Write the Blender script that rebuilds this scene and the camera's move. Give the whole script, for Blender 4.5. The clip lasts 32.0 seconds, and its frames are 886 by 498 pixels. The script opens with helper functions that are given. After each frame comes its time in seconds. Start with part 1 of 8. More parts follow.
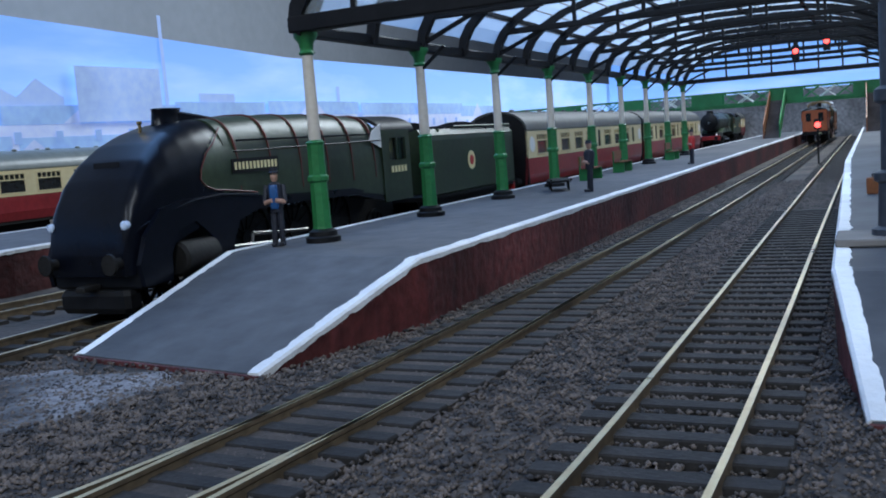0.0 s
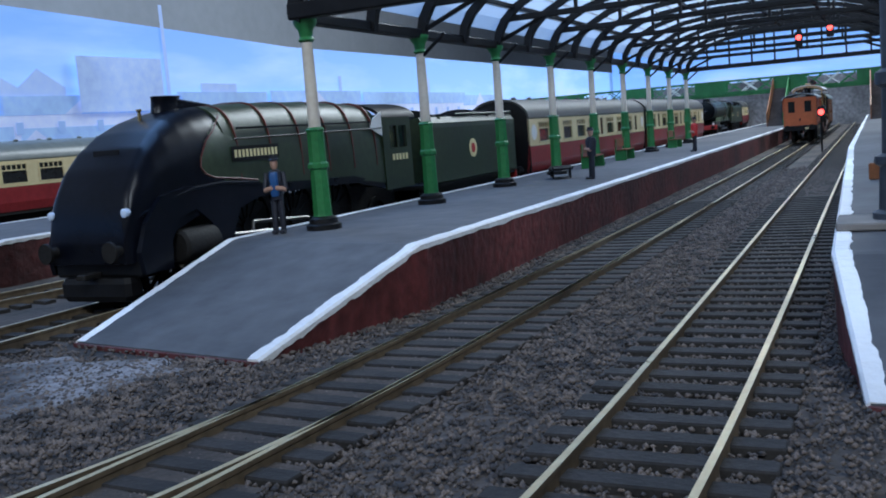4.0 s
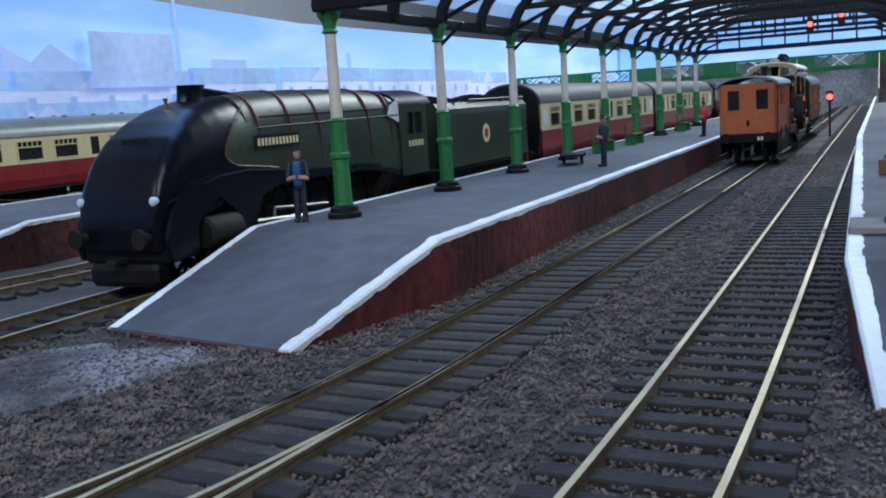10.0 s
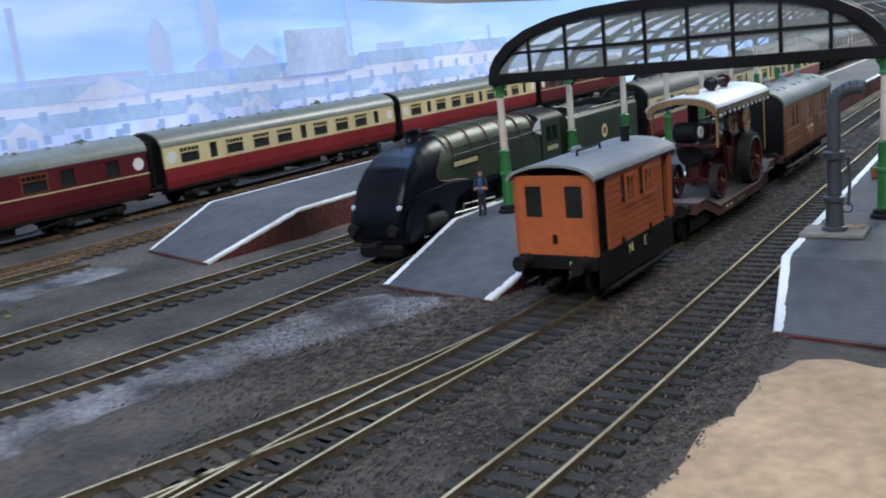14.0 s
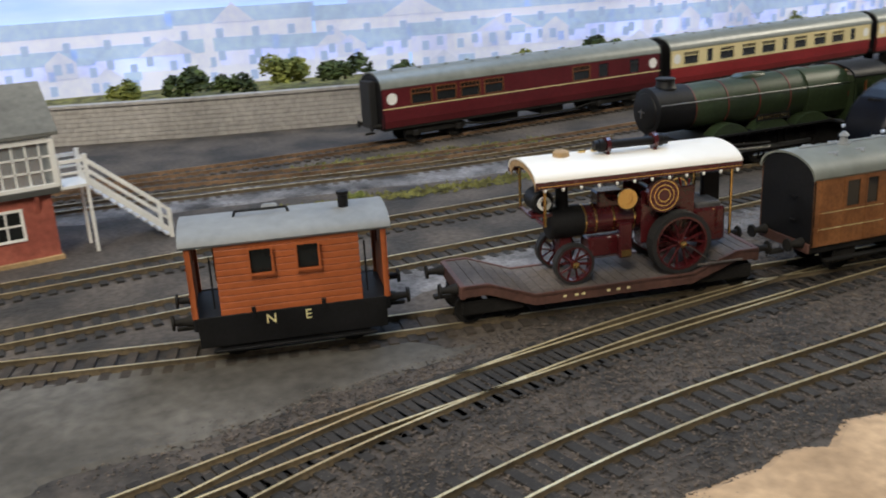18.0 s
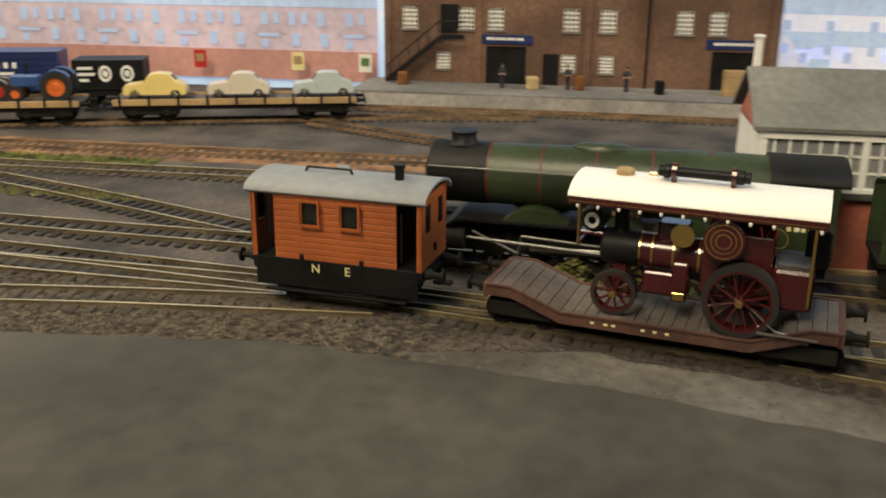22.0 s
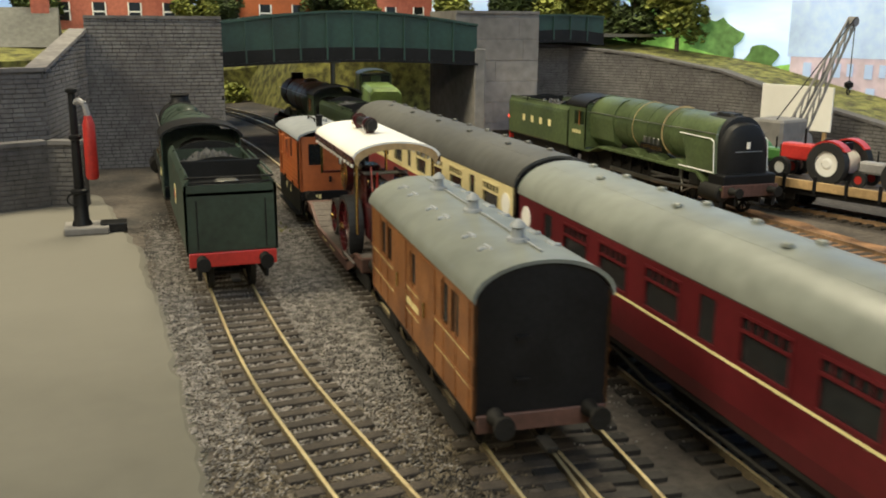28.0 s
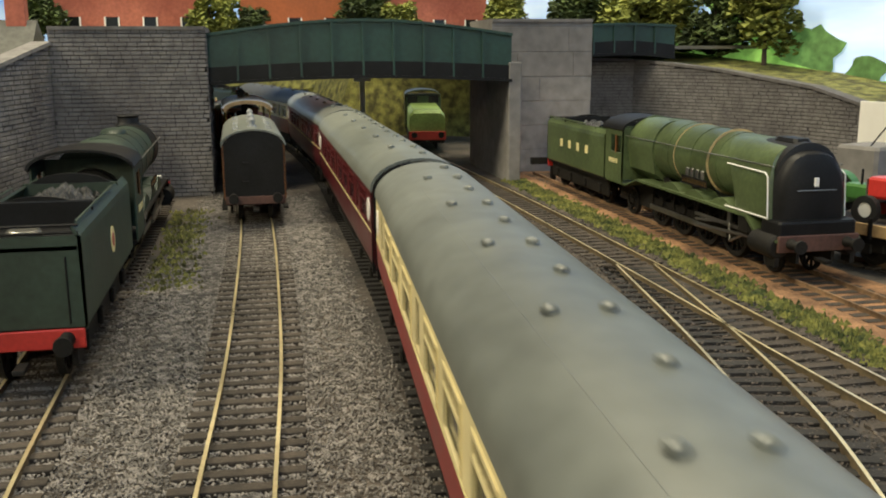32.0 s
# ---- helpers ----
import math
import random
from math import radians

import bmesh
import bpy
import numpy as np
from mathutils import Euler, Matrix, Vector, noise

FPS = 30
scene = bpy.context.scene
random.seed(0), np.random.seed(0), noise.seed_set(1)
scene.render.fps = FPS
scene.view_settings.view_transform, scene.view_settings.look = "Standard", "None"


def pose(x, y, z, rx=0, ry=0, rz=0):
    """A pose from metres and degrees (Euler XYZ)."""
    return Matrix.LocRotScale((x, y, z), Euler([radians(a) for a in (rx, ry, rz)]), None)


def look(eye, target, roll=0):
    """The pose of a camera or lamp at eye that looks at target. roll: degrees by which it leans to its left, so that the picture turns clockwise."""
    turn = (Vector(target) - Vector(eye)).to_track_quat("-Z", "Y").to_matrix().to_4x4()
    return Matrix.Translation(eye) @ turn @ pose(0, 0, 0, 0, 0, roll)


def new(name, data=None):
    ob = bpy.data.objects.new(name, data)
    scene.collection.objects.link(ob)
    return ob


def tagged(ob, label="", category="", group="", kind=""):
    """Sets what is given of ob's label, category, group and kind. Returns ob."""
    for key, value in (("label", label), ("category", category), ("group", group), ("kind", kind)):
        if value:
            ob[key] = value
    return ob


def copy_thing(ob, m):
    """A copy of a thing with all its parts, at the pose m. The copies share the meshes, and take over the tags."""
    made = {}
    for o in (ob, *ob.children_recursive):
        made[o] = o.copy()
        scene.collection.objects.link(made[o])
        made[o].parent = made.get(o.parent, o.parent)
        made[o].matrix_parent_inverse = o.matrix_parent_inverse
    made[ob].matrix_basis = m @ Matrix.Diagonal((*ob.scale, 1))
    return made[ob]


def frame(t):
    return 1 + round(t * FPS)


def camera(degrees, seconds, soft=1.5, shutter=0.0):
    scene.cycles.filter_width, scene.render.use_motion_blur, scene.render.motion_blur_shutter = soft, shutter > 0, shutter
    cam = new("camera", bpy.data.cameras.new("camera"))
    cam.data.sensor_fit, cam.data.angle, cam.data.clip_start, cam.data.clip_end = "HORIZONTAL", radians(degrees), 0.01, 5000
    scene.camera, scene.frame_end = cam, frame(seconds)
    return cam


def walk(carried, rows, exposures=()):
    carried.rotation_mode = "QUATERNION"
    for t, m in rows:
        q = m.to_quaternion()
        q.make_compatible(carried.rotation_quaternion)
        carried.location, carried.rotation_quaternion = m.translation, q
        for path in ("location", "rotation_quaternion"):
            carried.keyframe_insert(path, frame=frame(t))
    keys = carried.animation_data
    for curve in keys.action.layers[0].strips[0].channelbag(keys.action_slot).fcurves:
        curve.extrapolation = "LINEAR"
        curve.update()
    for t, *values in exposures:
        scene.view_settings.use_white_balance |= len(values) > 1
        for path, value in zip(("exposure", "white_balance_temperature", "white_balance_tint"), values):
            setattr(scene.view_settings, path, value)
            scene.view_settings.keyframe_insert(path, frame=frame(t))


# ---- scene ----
cam = camera(50.8, 32.0, 1.9, 0.4)
ROWS = [
    (0, 0.00041, 0.02013, 0.03863, 24.99, -6.45, -4.35),
    (0.5, 0.00014, 0.02083, 0.03800, 25.05, -6.41, -4.53),
    (1, 0.00114, 0.02034, 0.03836, 25.16, -6.56, -4.60),
    (1.5, 0.00069, 0.02095, 0.03806, 25.19, -6.61, -4.70),
    (2, 0.00121, 0.02083, 0.03798, 25.27, -6.70, -4.86),
    (2.5, 0.00108, 0.02091, 0.03777, 25.28, -6.76, -4.90),
    (3, 0.00100, 0.02068, 0.03806, 25.24, -6.91, -4.62),
    (3.5, 0.00105, 0.02060, 0.03781, 25.26, -6.97, -4.62),
    (5.5, 0.00058, 0.02095, 0.03761, 25.24, -7.31, -4.42),
    (6, 0.00086, 0.02100, 0.03749, 25.29, -7.38, -4.52),
    (6.5, 0.00102, 0.02092, 0.03765, 25.30, -7.50, -4.48),
    (7, 0.00158, 0.02061, 0.03771, 25.26, -7.58, -4.54),
    (7.5, 0.00134, 0.02044, 0.03774, 25.25, -7.67, -4.35),
    (8, 0.00030, 0.02008, 0.03721, 25.21, -7.68, -3.91),
    (8.5, 0.00006, 0.01877, 0.03748, 25.27, -7.86, -3.39),
    (9, -0.00019, 0.01841, 0.03733, 25.28, -8.08, -3.54),
    (9.5, -0.00095, 0.01494, 0.03867, 25.49, -8.46, -3.90),
    (10, -0.00023, 0.01426, 0.04294, 25.53, -8.63, -3.84),
    (10.5, 0.00286, 0.00718, 0.04729, 25.71, -8.96, -4.05),
    (11, 0.00642, -0.00306, 0.04821, 25.96, -9.42, -4.34),
    (11.5, 0.00994, -0.01019, 0.05247, 26.23, -9.83, -4.50),
    (12, 0.01330, -0.01845, 0.05480, 27.12, -10.77, -4.75),
    (12.5, 0.01912, -0.02779, 0.06220, 27.88, -11.47, -4.99),
    (13, 0.03358, -0.05539, 0.07274, 29.40, -11.76, -5.32),
    (13.5, 0.04729, -0.08268, 0.08258, 31.93, -11.99, -5.95),
    (14, 0.06319, -0.11424, 0.08820, 33.92, -12.33, -5.77),
    (14.5, 0.07647, -0.14429, 0.09388, 36.59, -12.83, -5.18),
    (16.5, 0.10914, -0.26486, 0.11981, 43.88, -16.02, -2.83),
    (17, 0.12034, -0.26631, 0.12146, 48.06, -16.46, -2.73),
    (17.5, 0.12864, -0.26185, 0.12456, 53.32, -17.10, -2.96),
    (18, 0.13636, -0.26126, 0.12910, 59.28, -17.87, -3.17),
    (18.5, 0.13678, -0.26275, 0.13482, 63.82, -18.76, -2.46),
    (19, 0.14036, -0.27417, 0.13690, 69.27, -19.26, -1.52),
    (19.5, 0.14011, -0.29712, 0.13735, 73.30, -19.25, -1.79),
    (20, 0.12884, -0.32761, 0.13546, 77.88, -19.22, -2.89),
    (20.5, 0.11396, -0.36529, 0.13286, 80.91, -18.83, -1.03),
    (21, 0.10502, -0.39612, 0.13024, 86.35, -18.50, 0.13),
    (21.5, 0.09174, -0.41607, 0.12918, 92.96, -18.33, 0.40),
    (22, 0.06719, -0.42430, 0.12707, 99.28, -18.13, 0.51),
    (22.5, 0.03860, -0.42272, 0.12233, 107.33, -18.48, -0.41),
    (23, 0.01215, -0.40923, 0.11791, 115.48, -18.53, -0.26),
    (23.5, -0.00588, -0.38933, 0.11094, 124.23, -17.86, -0.31),
    (24, -0.01958, -0.37040, 0.10414, 132.94, -16.05, -0.87),
    (24.5, -0.03962, -0.37751, 0.10313, 139.17, -15.37, -0.87),
    (25, -0.05621, -0.38979, 0.10078, 143.37, -14.77, -0.29),
    (25.5, -0.07656, -0.40796, 0.09918, 147.39, -14.40, 0.01),
    (27.5, -0.16297, -0.47795, 0.09343, 159.75, -13.57, -0.14),
    (28, -0.18086, -0.49133, 0.09537, 161.04, -13.43, 0.33),
    (28.5, -0.19746, -0.50602, 0.09549, 162.12, -13.45, 1.31),
    (29, -0.20882, -0.52007, 0.09580, 163.28, -13.47, 1.40),
    (29.5, -0.22259, -0.53586, 0.09519, 164.42, -13.35, 1.81),
    (30, -0.23029, -0.53834, 0.08998, 165.81, -12.55, -0.40),
    (30.5, -0.24559, -0.55491, 0.08878, 166.65, -12.39, -0.36),
    (31, -0.25625, -0.56726, 0.08760, 166.93, -12.29, -0.16),
    (31.5, -0.26486, -0.57509, 0.08903, 167.56, -12.13, 0.02),
    (32, -0.27218, -0.57599, 0.08606, 168.32, -11.98, -0.29),
]
walk(cam, [(t, pose(x, y, z, 0, 0, yaw) @ pose(0, 0, 0, 90 + pitch, 0, 0) @ pose(0, 0, 0, 0, 0, roll)) for t, x, y, z, yaw, pitch, roll in ROWS], [(0, -0.34, 4450, 8), (12, -0.14, 4600, 8), (14.5, -0.02, 5100, 8), (17, 0.07, 5550, 8), (19, 0.06, 5900, 7), (21, 0.02, 6500, 5), (23, 0.05, 6850, 4), (26, 0.08, 6600, 2), (28, 0.24, 6450, 0), (32, 0.22, 6450, 0)])

# ---- light: assumed unseen lamps, cool over the station, warm over the yard and the far end ----
world = bpy.data.worlds.new("room_air")
scene.world = world
world.use_nodes = True
world.node_tree.nodes["Background"].inputs[0].default_value = (0.75, 0.82, 1.0, 1)
world.node_tree.nodes["Background"].inputs[1].default_value = 0.10


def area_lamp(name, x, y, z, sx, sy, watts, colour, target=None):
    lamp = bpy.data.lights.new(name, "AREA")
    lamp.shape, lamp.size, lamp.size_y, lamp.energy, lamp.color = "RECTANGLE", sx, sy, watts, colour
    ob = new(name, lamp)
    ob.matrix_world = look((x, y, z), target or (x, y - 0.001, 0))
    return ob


# added area lamps without fixtures, standing in for the room's unseen lighting
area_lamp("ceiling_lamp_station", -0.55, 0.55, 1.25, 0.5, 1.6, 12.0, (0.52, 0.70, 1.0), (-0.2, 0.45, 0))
# this one is added to brighten the far platforms
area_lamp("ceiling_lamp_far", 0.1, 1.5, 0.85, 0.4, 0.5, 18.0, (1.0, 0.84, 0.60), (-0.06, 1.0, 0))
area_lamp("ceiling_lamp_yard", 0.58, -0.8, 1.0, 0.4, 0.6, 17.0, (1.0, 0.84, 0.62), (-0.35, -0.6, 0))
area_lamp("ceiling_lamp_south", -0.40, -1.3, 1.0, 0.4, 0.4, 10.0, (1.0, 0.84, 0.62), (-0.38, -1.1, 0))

# ---- scale: lengths below are full-size metres, built at 1:76.2 ----
K = 1 / 76.2
rnd = random.Random(7)


# ---- materials ----
def mat(name, colour, rough=0.6, metal=0.0, vary=0.15, size=60.0, bump=0.15, other=None, spec=0.5, island=False, coat=0.0):
    m = bpy.data.materials.new(name)
    m.use_nodes = True
    n, l = m.node_tree.nodes, m.node_tree.links
    p = n["Principled BSDF"]
    p.inputs["Roughness"].default_value, p.inputs["Metallic"].default_value = rough, metal
    p.inputs["Specular IOR Level"].default_value = spec
    p.inputs["Coat Weight"].default_value = coat
    tc = n.new("ShaderNodeTexCoord")
    big, small = n.new("ShaderNodeTexNoise"), n.new("ShaderNodeTexNoise")
    big.inputs["Scale"].default_value, big.inputs["Detail"].default_value = size, 6
    small.inputs["Scale"].default_value, small.inputs["Detail"].default_value = size * 14, 4
    l.new(tc.outputs["Object"], big.inputs["Vector"])
    l.new(tc.outputs["Object"], small.inputs["Vector"])
    ramp = n.new("ShaderNodeMix")
    ramp.data_type = "RGBA"
    dark = [c * (1 - vary * 1.3) for c in colour]
    light = other or [min(1, c * (1 + vary)) for c in colour]
    ramp.inputs[6].default_value, ramp.inputs[7].default_value = (*dark, 1), (*light, 1)
    mr = n.new("ShaderNodeMapRange")
    mr.inputs[1].default_value, mr.inputs[2].default_value = 0.36, 0.64
    l.new(big.outputs["Fac"], mr.inputs[0])
    l.new(mr.outputs[0], ramp.inputs[0])
    grain = n.new("ShaderNodeMix")
    grain.data_type, grain.blend_type = "RGBA", "OVERLAY"
    grain.inputs[0].default_value = min(1.0, vary * 2.2)
    l.new(ramp.outputs[2], grain.inputs[6])
    l.new(small.outputs["Fac"], grain.inputs[7])
    last = grain.outputs[2]
    if island:
        info = n.new("ShaderNodeObjectInfo")
        tint = n.new("ShaderNodeHueSaturation")
        vr = n.new("ShaderNodeMapRange")
        vr.inputs[3].default_value, vr.inputs[4].default_value = 0.7, 1.25
        l.new(info.outputs["Random"], vr.inputs[0])
        l.new(vr.outputs[0], tint.inputs["Value"])
        l.new(last, tint.inputs["Color"])
        last = tint.outputs[0]
    l.new(last, p.inputs["Base Color"])
    rr = n.new("ShaderNodeMapRange")
    rr.inputs[3].default_value, rr.inputs[4].default_value = max(0.03, rough - 0.12), min(1, rough + 0.12)
    l.new(big.outputs["Fac"], rr.inputs[0])
    l.new(rr.outputs[0], p.inputs["Roughness"])
    if bump:
        b = n.new("ShaderNodeBump")
        b.inputs["Strength"].default_value, b.inputs["Distance"].default_value = bump, 0.0006
        l.new(small.outputs["Fac"], b.inputs["Height"])
        l.new(b.outputs[0], p.inputs["Normal"])
    return m


def glow(name, colour, strength):
    m = bpy.data.materials.new(name)
    m.use_nodes = True
    p = m.node_tree.nodes["Principled BSDF"]
    p.inputs["Base Color"].default_value = (*colour, 1)
    p.inputs["Emission Color"].default_value = (*colour, 1)
    p.inputs["Emission Strength"].default_value = strength
    return m


def glass(name, colour, alpha=0.25, rough=0.1):
    m = bpy.data.materials.new(name)
    m.use_nodes = True
    n, l = m.node_tree.nodes, m.node_tree.links
    p = n["Principled BSDF"]
    p.inputs["Base Color"].default_value = (*colour, 1)
    p.inputs["Roughness"].default_value = rough
    t, mix, out = n.new("ShaderNodeBsdfTransparent"), n.new("ShaderNodeMixShader"), n["Material Output"]
    mix.inputs[0].default_value = alpha
    l.new(t.outputs[0], mix.inputs[1])
    l.new(p.outputs[0], mix.inputs[2])
    l.new(mix.outputs[0], out.inputs[0])
    return m


BALLAST = mat("ballast", (0.06, 0.055, 0.052), 0.95, vary=0.4, size=26, bump=1.0, other=(0.10, 0.083, 0.07))
MORTAR = mat("dark_mortar", (0.065, 0.06, 0.06), 0.95, vary=0.3, size=60, bump=0.4)
STONE_BALLAST = mat("ballast_stone", (0.07, 0.066, 0.07), 0.9, vary=0.45, size=330, bump=0.3, other=(0.16, 0.13, 0.108))
STONE_BROWN = mat("ballast_stone_brown", (0.085, 0.066, 0.045), 0.92, vary=0.45, size=330, bump=0.3, other=(0.17, 0.14, 0.10))
STONE_WARM = mat("ballast_stone_grey", (0.175, 0.16, 0.148), 0.9, vary=0.35, size=330, bump=0.3, other=(0.29, 0.265, 0.245))
RUST_BALLAST = mat("rusty_ballast", (0.20, 0.10, 0.05), 0.95, vary=0.4, size=60, bump=1.0, other=(0.33, 0.18, 0.09))
GREY_ASH = mat("grey_ash", (0.085, 0.083, 0.088), 0.95, vary=0.45, size=45, bump=1.0, other=(0.22, 0.215, 0.225))
EARTH = mat("trodden_earth", (0.085, 0.078, 0.066), 0.95, vary=0.3, size=14, bump=0.9, other=(0.135, 0.125, 0.11))
ASPHALT = mat("yard_asphalt", (0.036, 0.035, 0.028), 0.85, vary=0.25, size=7, bump=0.35, other=(0.060, 0.057, 0.045))
# the far end's stronger light is put into the tarmac's colour, paling it
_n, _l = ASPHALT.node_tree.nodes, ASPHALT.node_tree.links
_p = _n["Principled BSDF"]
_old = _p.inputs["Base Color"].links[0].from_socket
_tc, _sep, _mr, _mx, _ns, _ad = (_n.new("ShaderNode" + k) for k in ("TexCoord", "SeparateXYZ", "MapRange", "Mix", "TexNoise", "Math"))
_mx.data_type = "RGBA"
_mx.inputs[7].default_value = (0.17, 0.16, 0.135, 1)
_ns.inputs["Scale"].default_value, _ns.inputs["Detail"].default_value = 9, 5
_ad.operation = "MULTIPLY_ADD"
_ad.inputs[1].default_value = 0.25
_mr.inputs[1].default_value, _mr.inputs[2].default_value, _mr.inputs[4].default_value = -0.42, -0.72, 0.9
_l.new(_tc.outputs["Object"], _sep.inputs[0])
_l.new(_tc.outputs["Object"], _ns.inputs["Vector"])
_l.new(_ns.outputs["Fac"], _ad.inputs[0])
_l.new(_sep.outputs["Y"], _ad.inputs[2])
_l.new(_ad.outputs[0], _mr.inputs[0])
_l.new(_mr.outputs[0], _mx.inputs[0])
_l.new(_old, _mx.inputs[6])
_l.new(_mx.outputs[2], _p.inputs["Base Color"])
SAND = mat("bare_sand_board", (0.43, 0.29, 0.165), 0.9, vary=0.2, size=18, bump=0.4, other=(0.54, 0.38, 0.23))
SLEEPER = mat("sleeper", (0.022, 0.020, 0.019), 0.9, vary=0.3, size=90, bump=0.3, island=True)
SLEEPER_BROWN = mat("sleeper_brown", (0.05, 0.040, 0.032), 0.9, vary=0.3, size=90, bump=0.3, island=True)
RAIL = mat("rail_nickel", (0.72, 0.61, 0.36), 0.32, metal=0.6, vary=0.18, size=30, bump=0.05)
RAIL_SIDE = mat("rail_side_dark", (0.13, 0.10, 0.06), 0.6, metal=0.1, vary=0.3, size=40, bump=0.1)
RAIL_RUST = mat("rail_rust", (0.20, 0.125, 0.07), 0.75, vary=0.35, size=50, bump=0.3)
PLATFORM = mat("platform_tarmac", (0.075, 0.077, 0.086), 0.8, vary=0.2, size=12, bump=0.4, other=(0.11, 0.112, 0.12))
WHITE_EDGE = mat("white_edge_paint", (0.82, 0.82, 0.82), 0.6, vary=0.16, size=30, bump=1.0)
BRICK_FACE = mat("platform_brick", (0.085, 0.022, 0.022), 0.6, vary=0.45, size=24, bump=0.9, other=(0.15, 0.04, 0.038))
GREEN = mat("column_green", (0.055, 0.20, 0.055), 0.4, vary=0.15, size=60, bump=0.05)
CREAM = mat("column_cream", (0.66, 0.60, 0.50), 0.5, vary=0.1, size=60, bump=0.05)
BLACK = mat("black_paint", (0.009, 0.009, 0.01), 0.5, vary=0.25, size=60, bump=0.06, spec=0.22)
SLATE_PAINT = mat("slate_blue_paint", (0.055, 0.062, 0.08), 0.4, vary=0.2, size=60, bump=0.06)
FRAME = mat("dark_underframe", (0.013, 0.012, 0.011), 0.7, vary=0.3, size=80, bump=0.15, spec=0.25)
ROOF_GLASS = glass("roof_glazing", (0.70, 0.74, 0.78), 0.82, 0.35)
_n, _l = ROOF_GLASS.node_tree.nodes, ROOF_GLASS.node_tree.links
_tr = _n.new("ShaderNodeBsdfTranslucent")
_tr.inputs[0].default_value = (0.58, 0.61, 0.64, 1)
_l.new(_tr.outputs[0], _n["Mix Shader"].inputs[2])
CLEAR = glass("clear_glazing", (0.6, 0.66, 0.7), 0.22, 0.08)
PANE = mat("coach_window", (0.02, 0.022, 0.024), 0.12, vary=0.2, size=30, bump=0.0, spec=0.6)
LOCO_GREEN = mat("brunswick_green", (0.027, 0.041, 0.017), 0.42, vary=0.25, size=35, bump=0.05, spec=0.5)
APPLE_GREEN = mat("apple_green", (0.072, 0.098, 0.042), 0.38, vary=0.25, size=35, bump=0.05)
SHUNTER_GREEN = mat("pale_green", (0.20, 0.30, 0.09), 0.45, vary=0.2, size=35, bump=0.05)
TENDER_GREEN = mat("weathered_green", (0.024, 0.042, 0.029), 0.5, vary=0.25, size=30, bump=0.08)
NAVY = mat("streamlined_black_blue", (0.004, 0.005, 0.010), 0.3, vary=0.25, size=40, bump=0.03, spec=0.2)
MAROON = mat("maroon", (0.098, 0.012, 0.016), 0.32, vary=0.15, size=30, bump=0.03)
CRIMSON = mat("crimson", (0.22, 0.02, 0.022), 0.35, vary=0.15, size=30, bump=0.03)
COACH_CREAM = mat("coach_cream", (0.72, 0.62, 0.34), 0.38, vary=0.08, size=30, bump=0.03)
ROOF_GREY = mat("roof_grey", (0.165, 0.178, 0.16), 0.36, vary=0.14, size=12, bump=0.08, other=(0.205, 0.218, 0.195))
ROOF_MOSS = mat("roof_grey_green", (0.125, 0.135, 0.124), 0.4, vary=0.16, size=12, bump=0.08, other=(0.155, 0.166, 0.153))
ROOF_DARK = mat("roof_dark", (0.075, 0.075, 0.07), 0.55, vary=0.2, size=14, bump=0.08)
VAN_GREY = mat("van_roof_grey", (0.235, 0.25, 0.265), 0.6, vary=0.1, size=20, bump=0.1)
OXIDE = mat("bauxite_orange", (0.40, 0.105, 0.028), 0.5, vary=0.12, size=30, bump=0.08)
TEAK = mat("teak_brown", (0.20, 0.075, 0.022), 0.42, vary=0.25, size=60, bump=0.06, other=(0.27, 0.115, 0.04))
WAGON_BROWN = mat("well_wagon_brown", (0.095, 0.045, 0.035), 0.6, vary=0.25, size=40, bump=0.15)
DECK = mat("plank_deck", (0.10, 0.085, 0.078), 0.85, vary=0.25, size=50, bump=0.3)
WHITE = mat("white_canopy", (0.85, 0.83, 0.78), 0.4, vary=0.05, size=20, bump=0.02)
WINE = mat("wine_red_paint", (0.058, 0.008, 0.010), 0.25, vary=0.15, size=50, bump=0.02, coat=0.5)
BRASS = mat("brass", (0.72, 0.50, 0.18), 0.22, metal=1.0, vary=0.1, size=60, bump=0.02)
STEEL = mat("steel", (0.30, 0.295, 0.28), 0.42, metal=1.0, vary=0.15, size=60, bump=0.03)
RUBBER = mat("rubber", (0.014, 0.014, 0.015), 0.7, vary=0.2, size=80, bump=0.1)
RED = mat("buffer_red", (0.42, 0.025, 0.02), 0.42, vary=0.15, size=50, bump=0.04)
LETTER = mat("pale_yellow_letter", (0.78, 0.70, 0.36), 0.5, vary=0.05, size=50, bump=0.0)
COAL = mat("coal", (0.02, 0.02, 0.021), 0.45, vary=0.4, size=150, bump=0.8, other=(0.07, 0.07, 0.075))
LINING = mat("orange_lining", (0.095, 0.022, 0.015), 0.5, vary=0.1, size=50, bump=0.0)
RED_BRICK = mat("red_brick", (0.40, 0.105, 0.07), 0.8, vary=0.2, size=24, bump=0.5, other=(0.47, 0.15, 0.10))
SLATE = mat("slate_roof", (0.16, 0.16, 0.145), 0.85, vary=0.2, size=20, bump=0.5, island=True)
WHITE_PAINT = mat("white_joinery", (0.86, 0.85, 0.82), 0.5, vary=0.06, size=50, bump=0.05)
BROWN_BRICK = mat("brown_brick", (0.155, 0.085, 0.058), 0.85, vary=0.22, size=18, bump=0.5, other=(0.20, 0.115, 0.08))
DARK_STONE = mat("bridge_stone", (0.14, 0.13, 0.135), 0.9, vary=0.25, size=14, bump=0.4, other=(0.20, 0.19, 0.185), island=True)
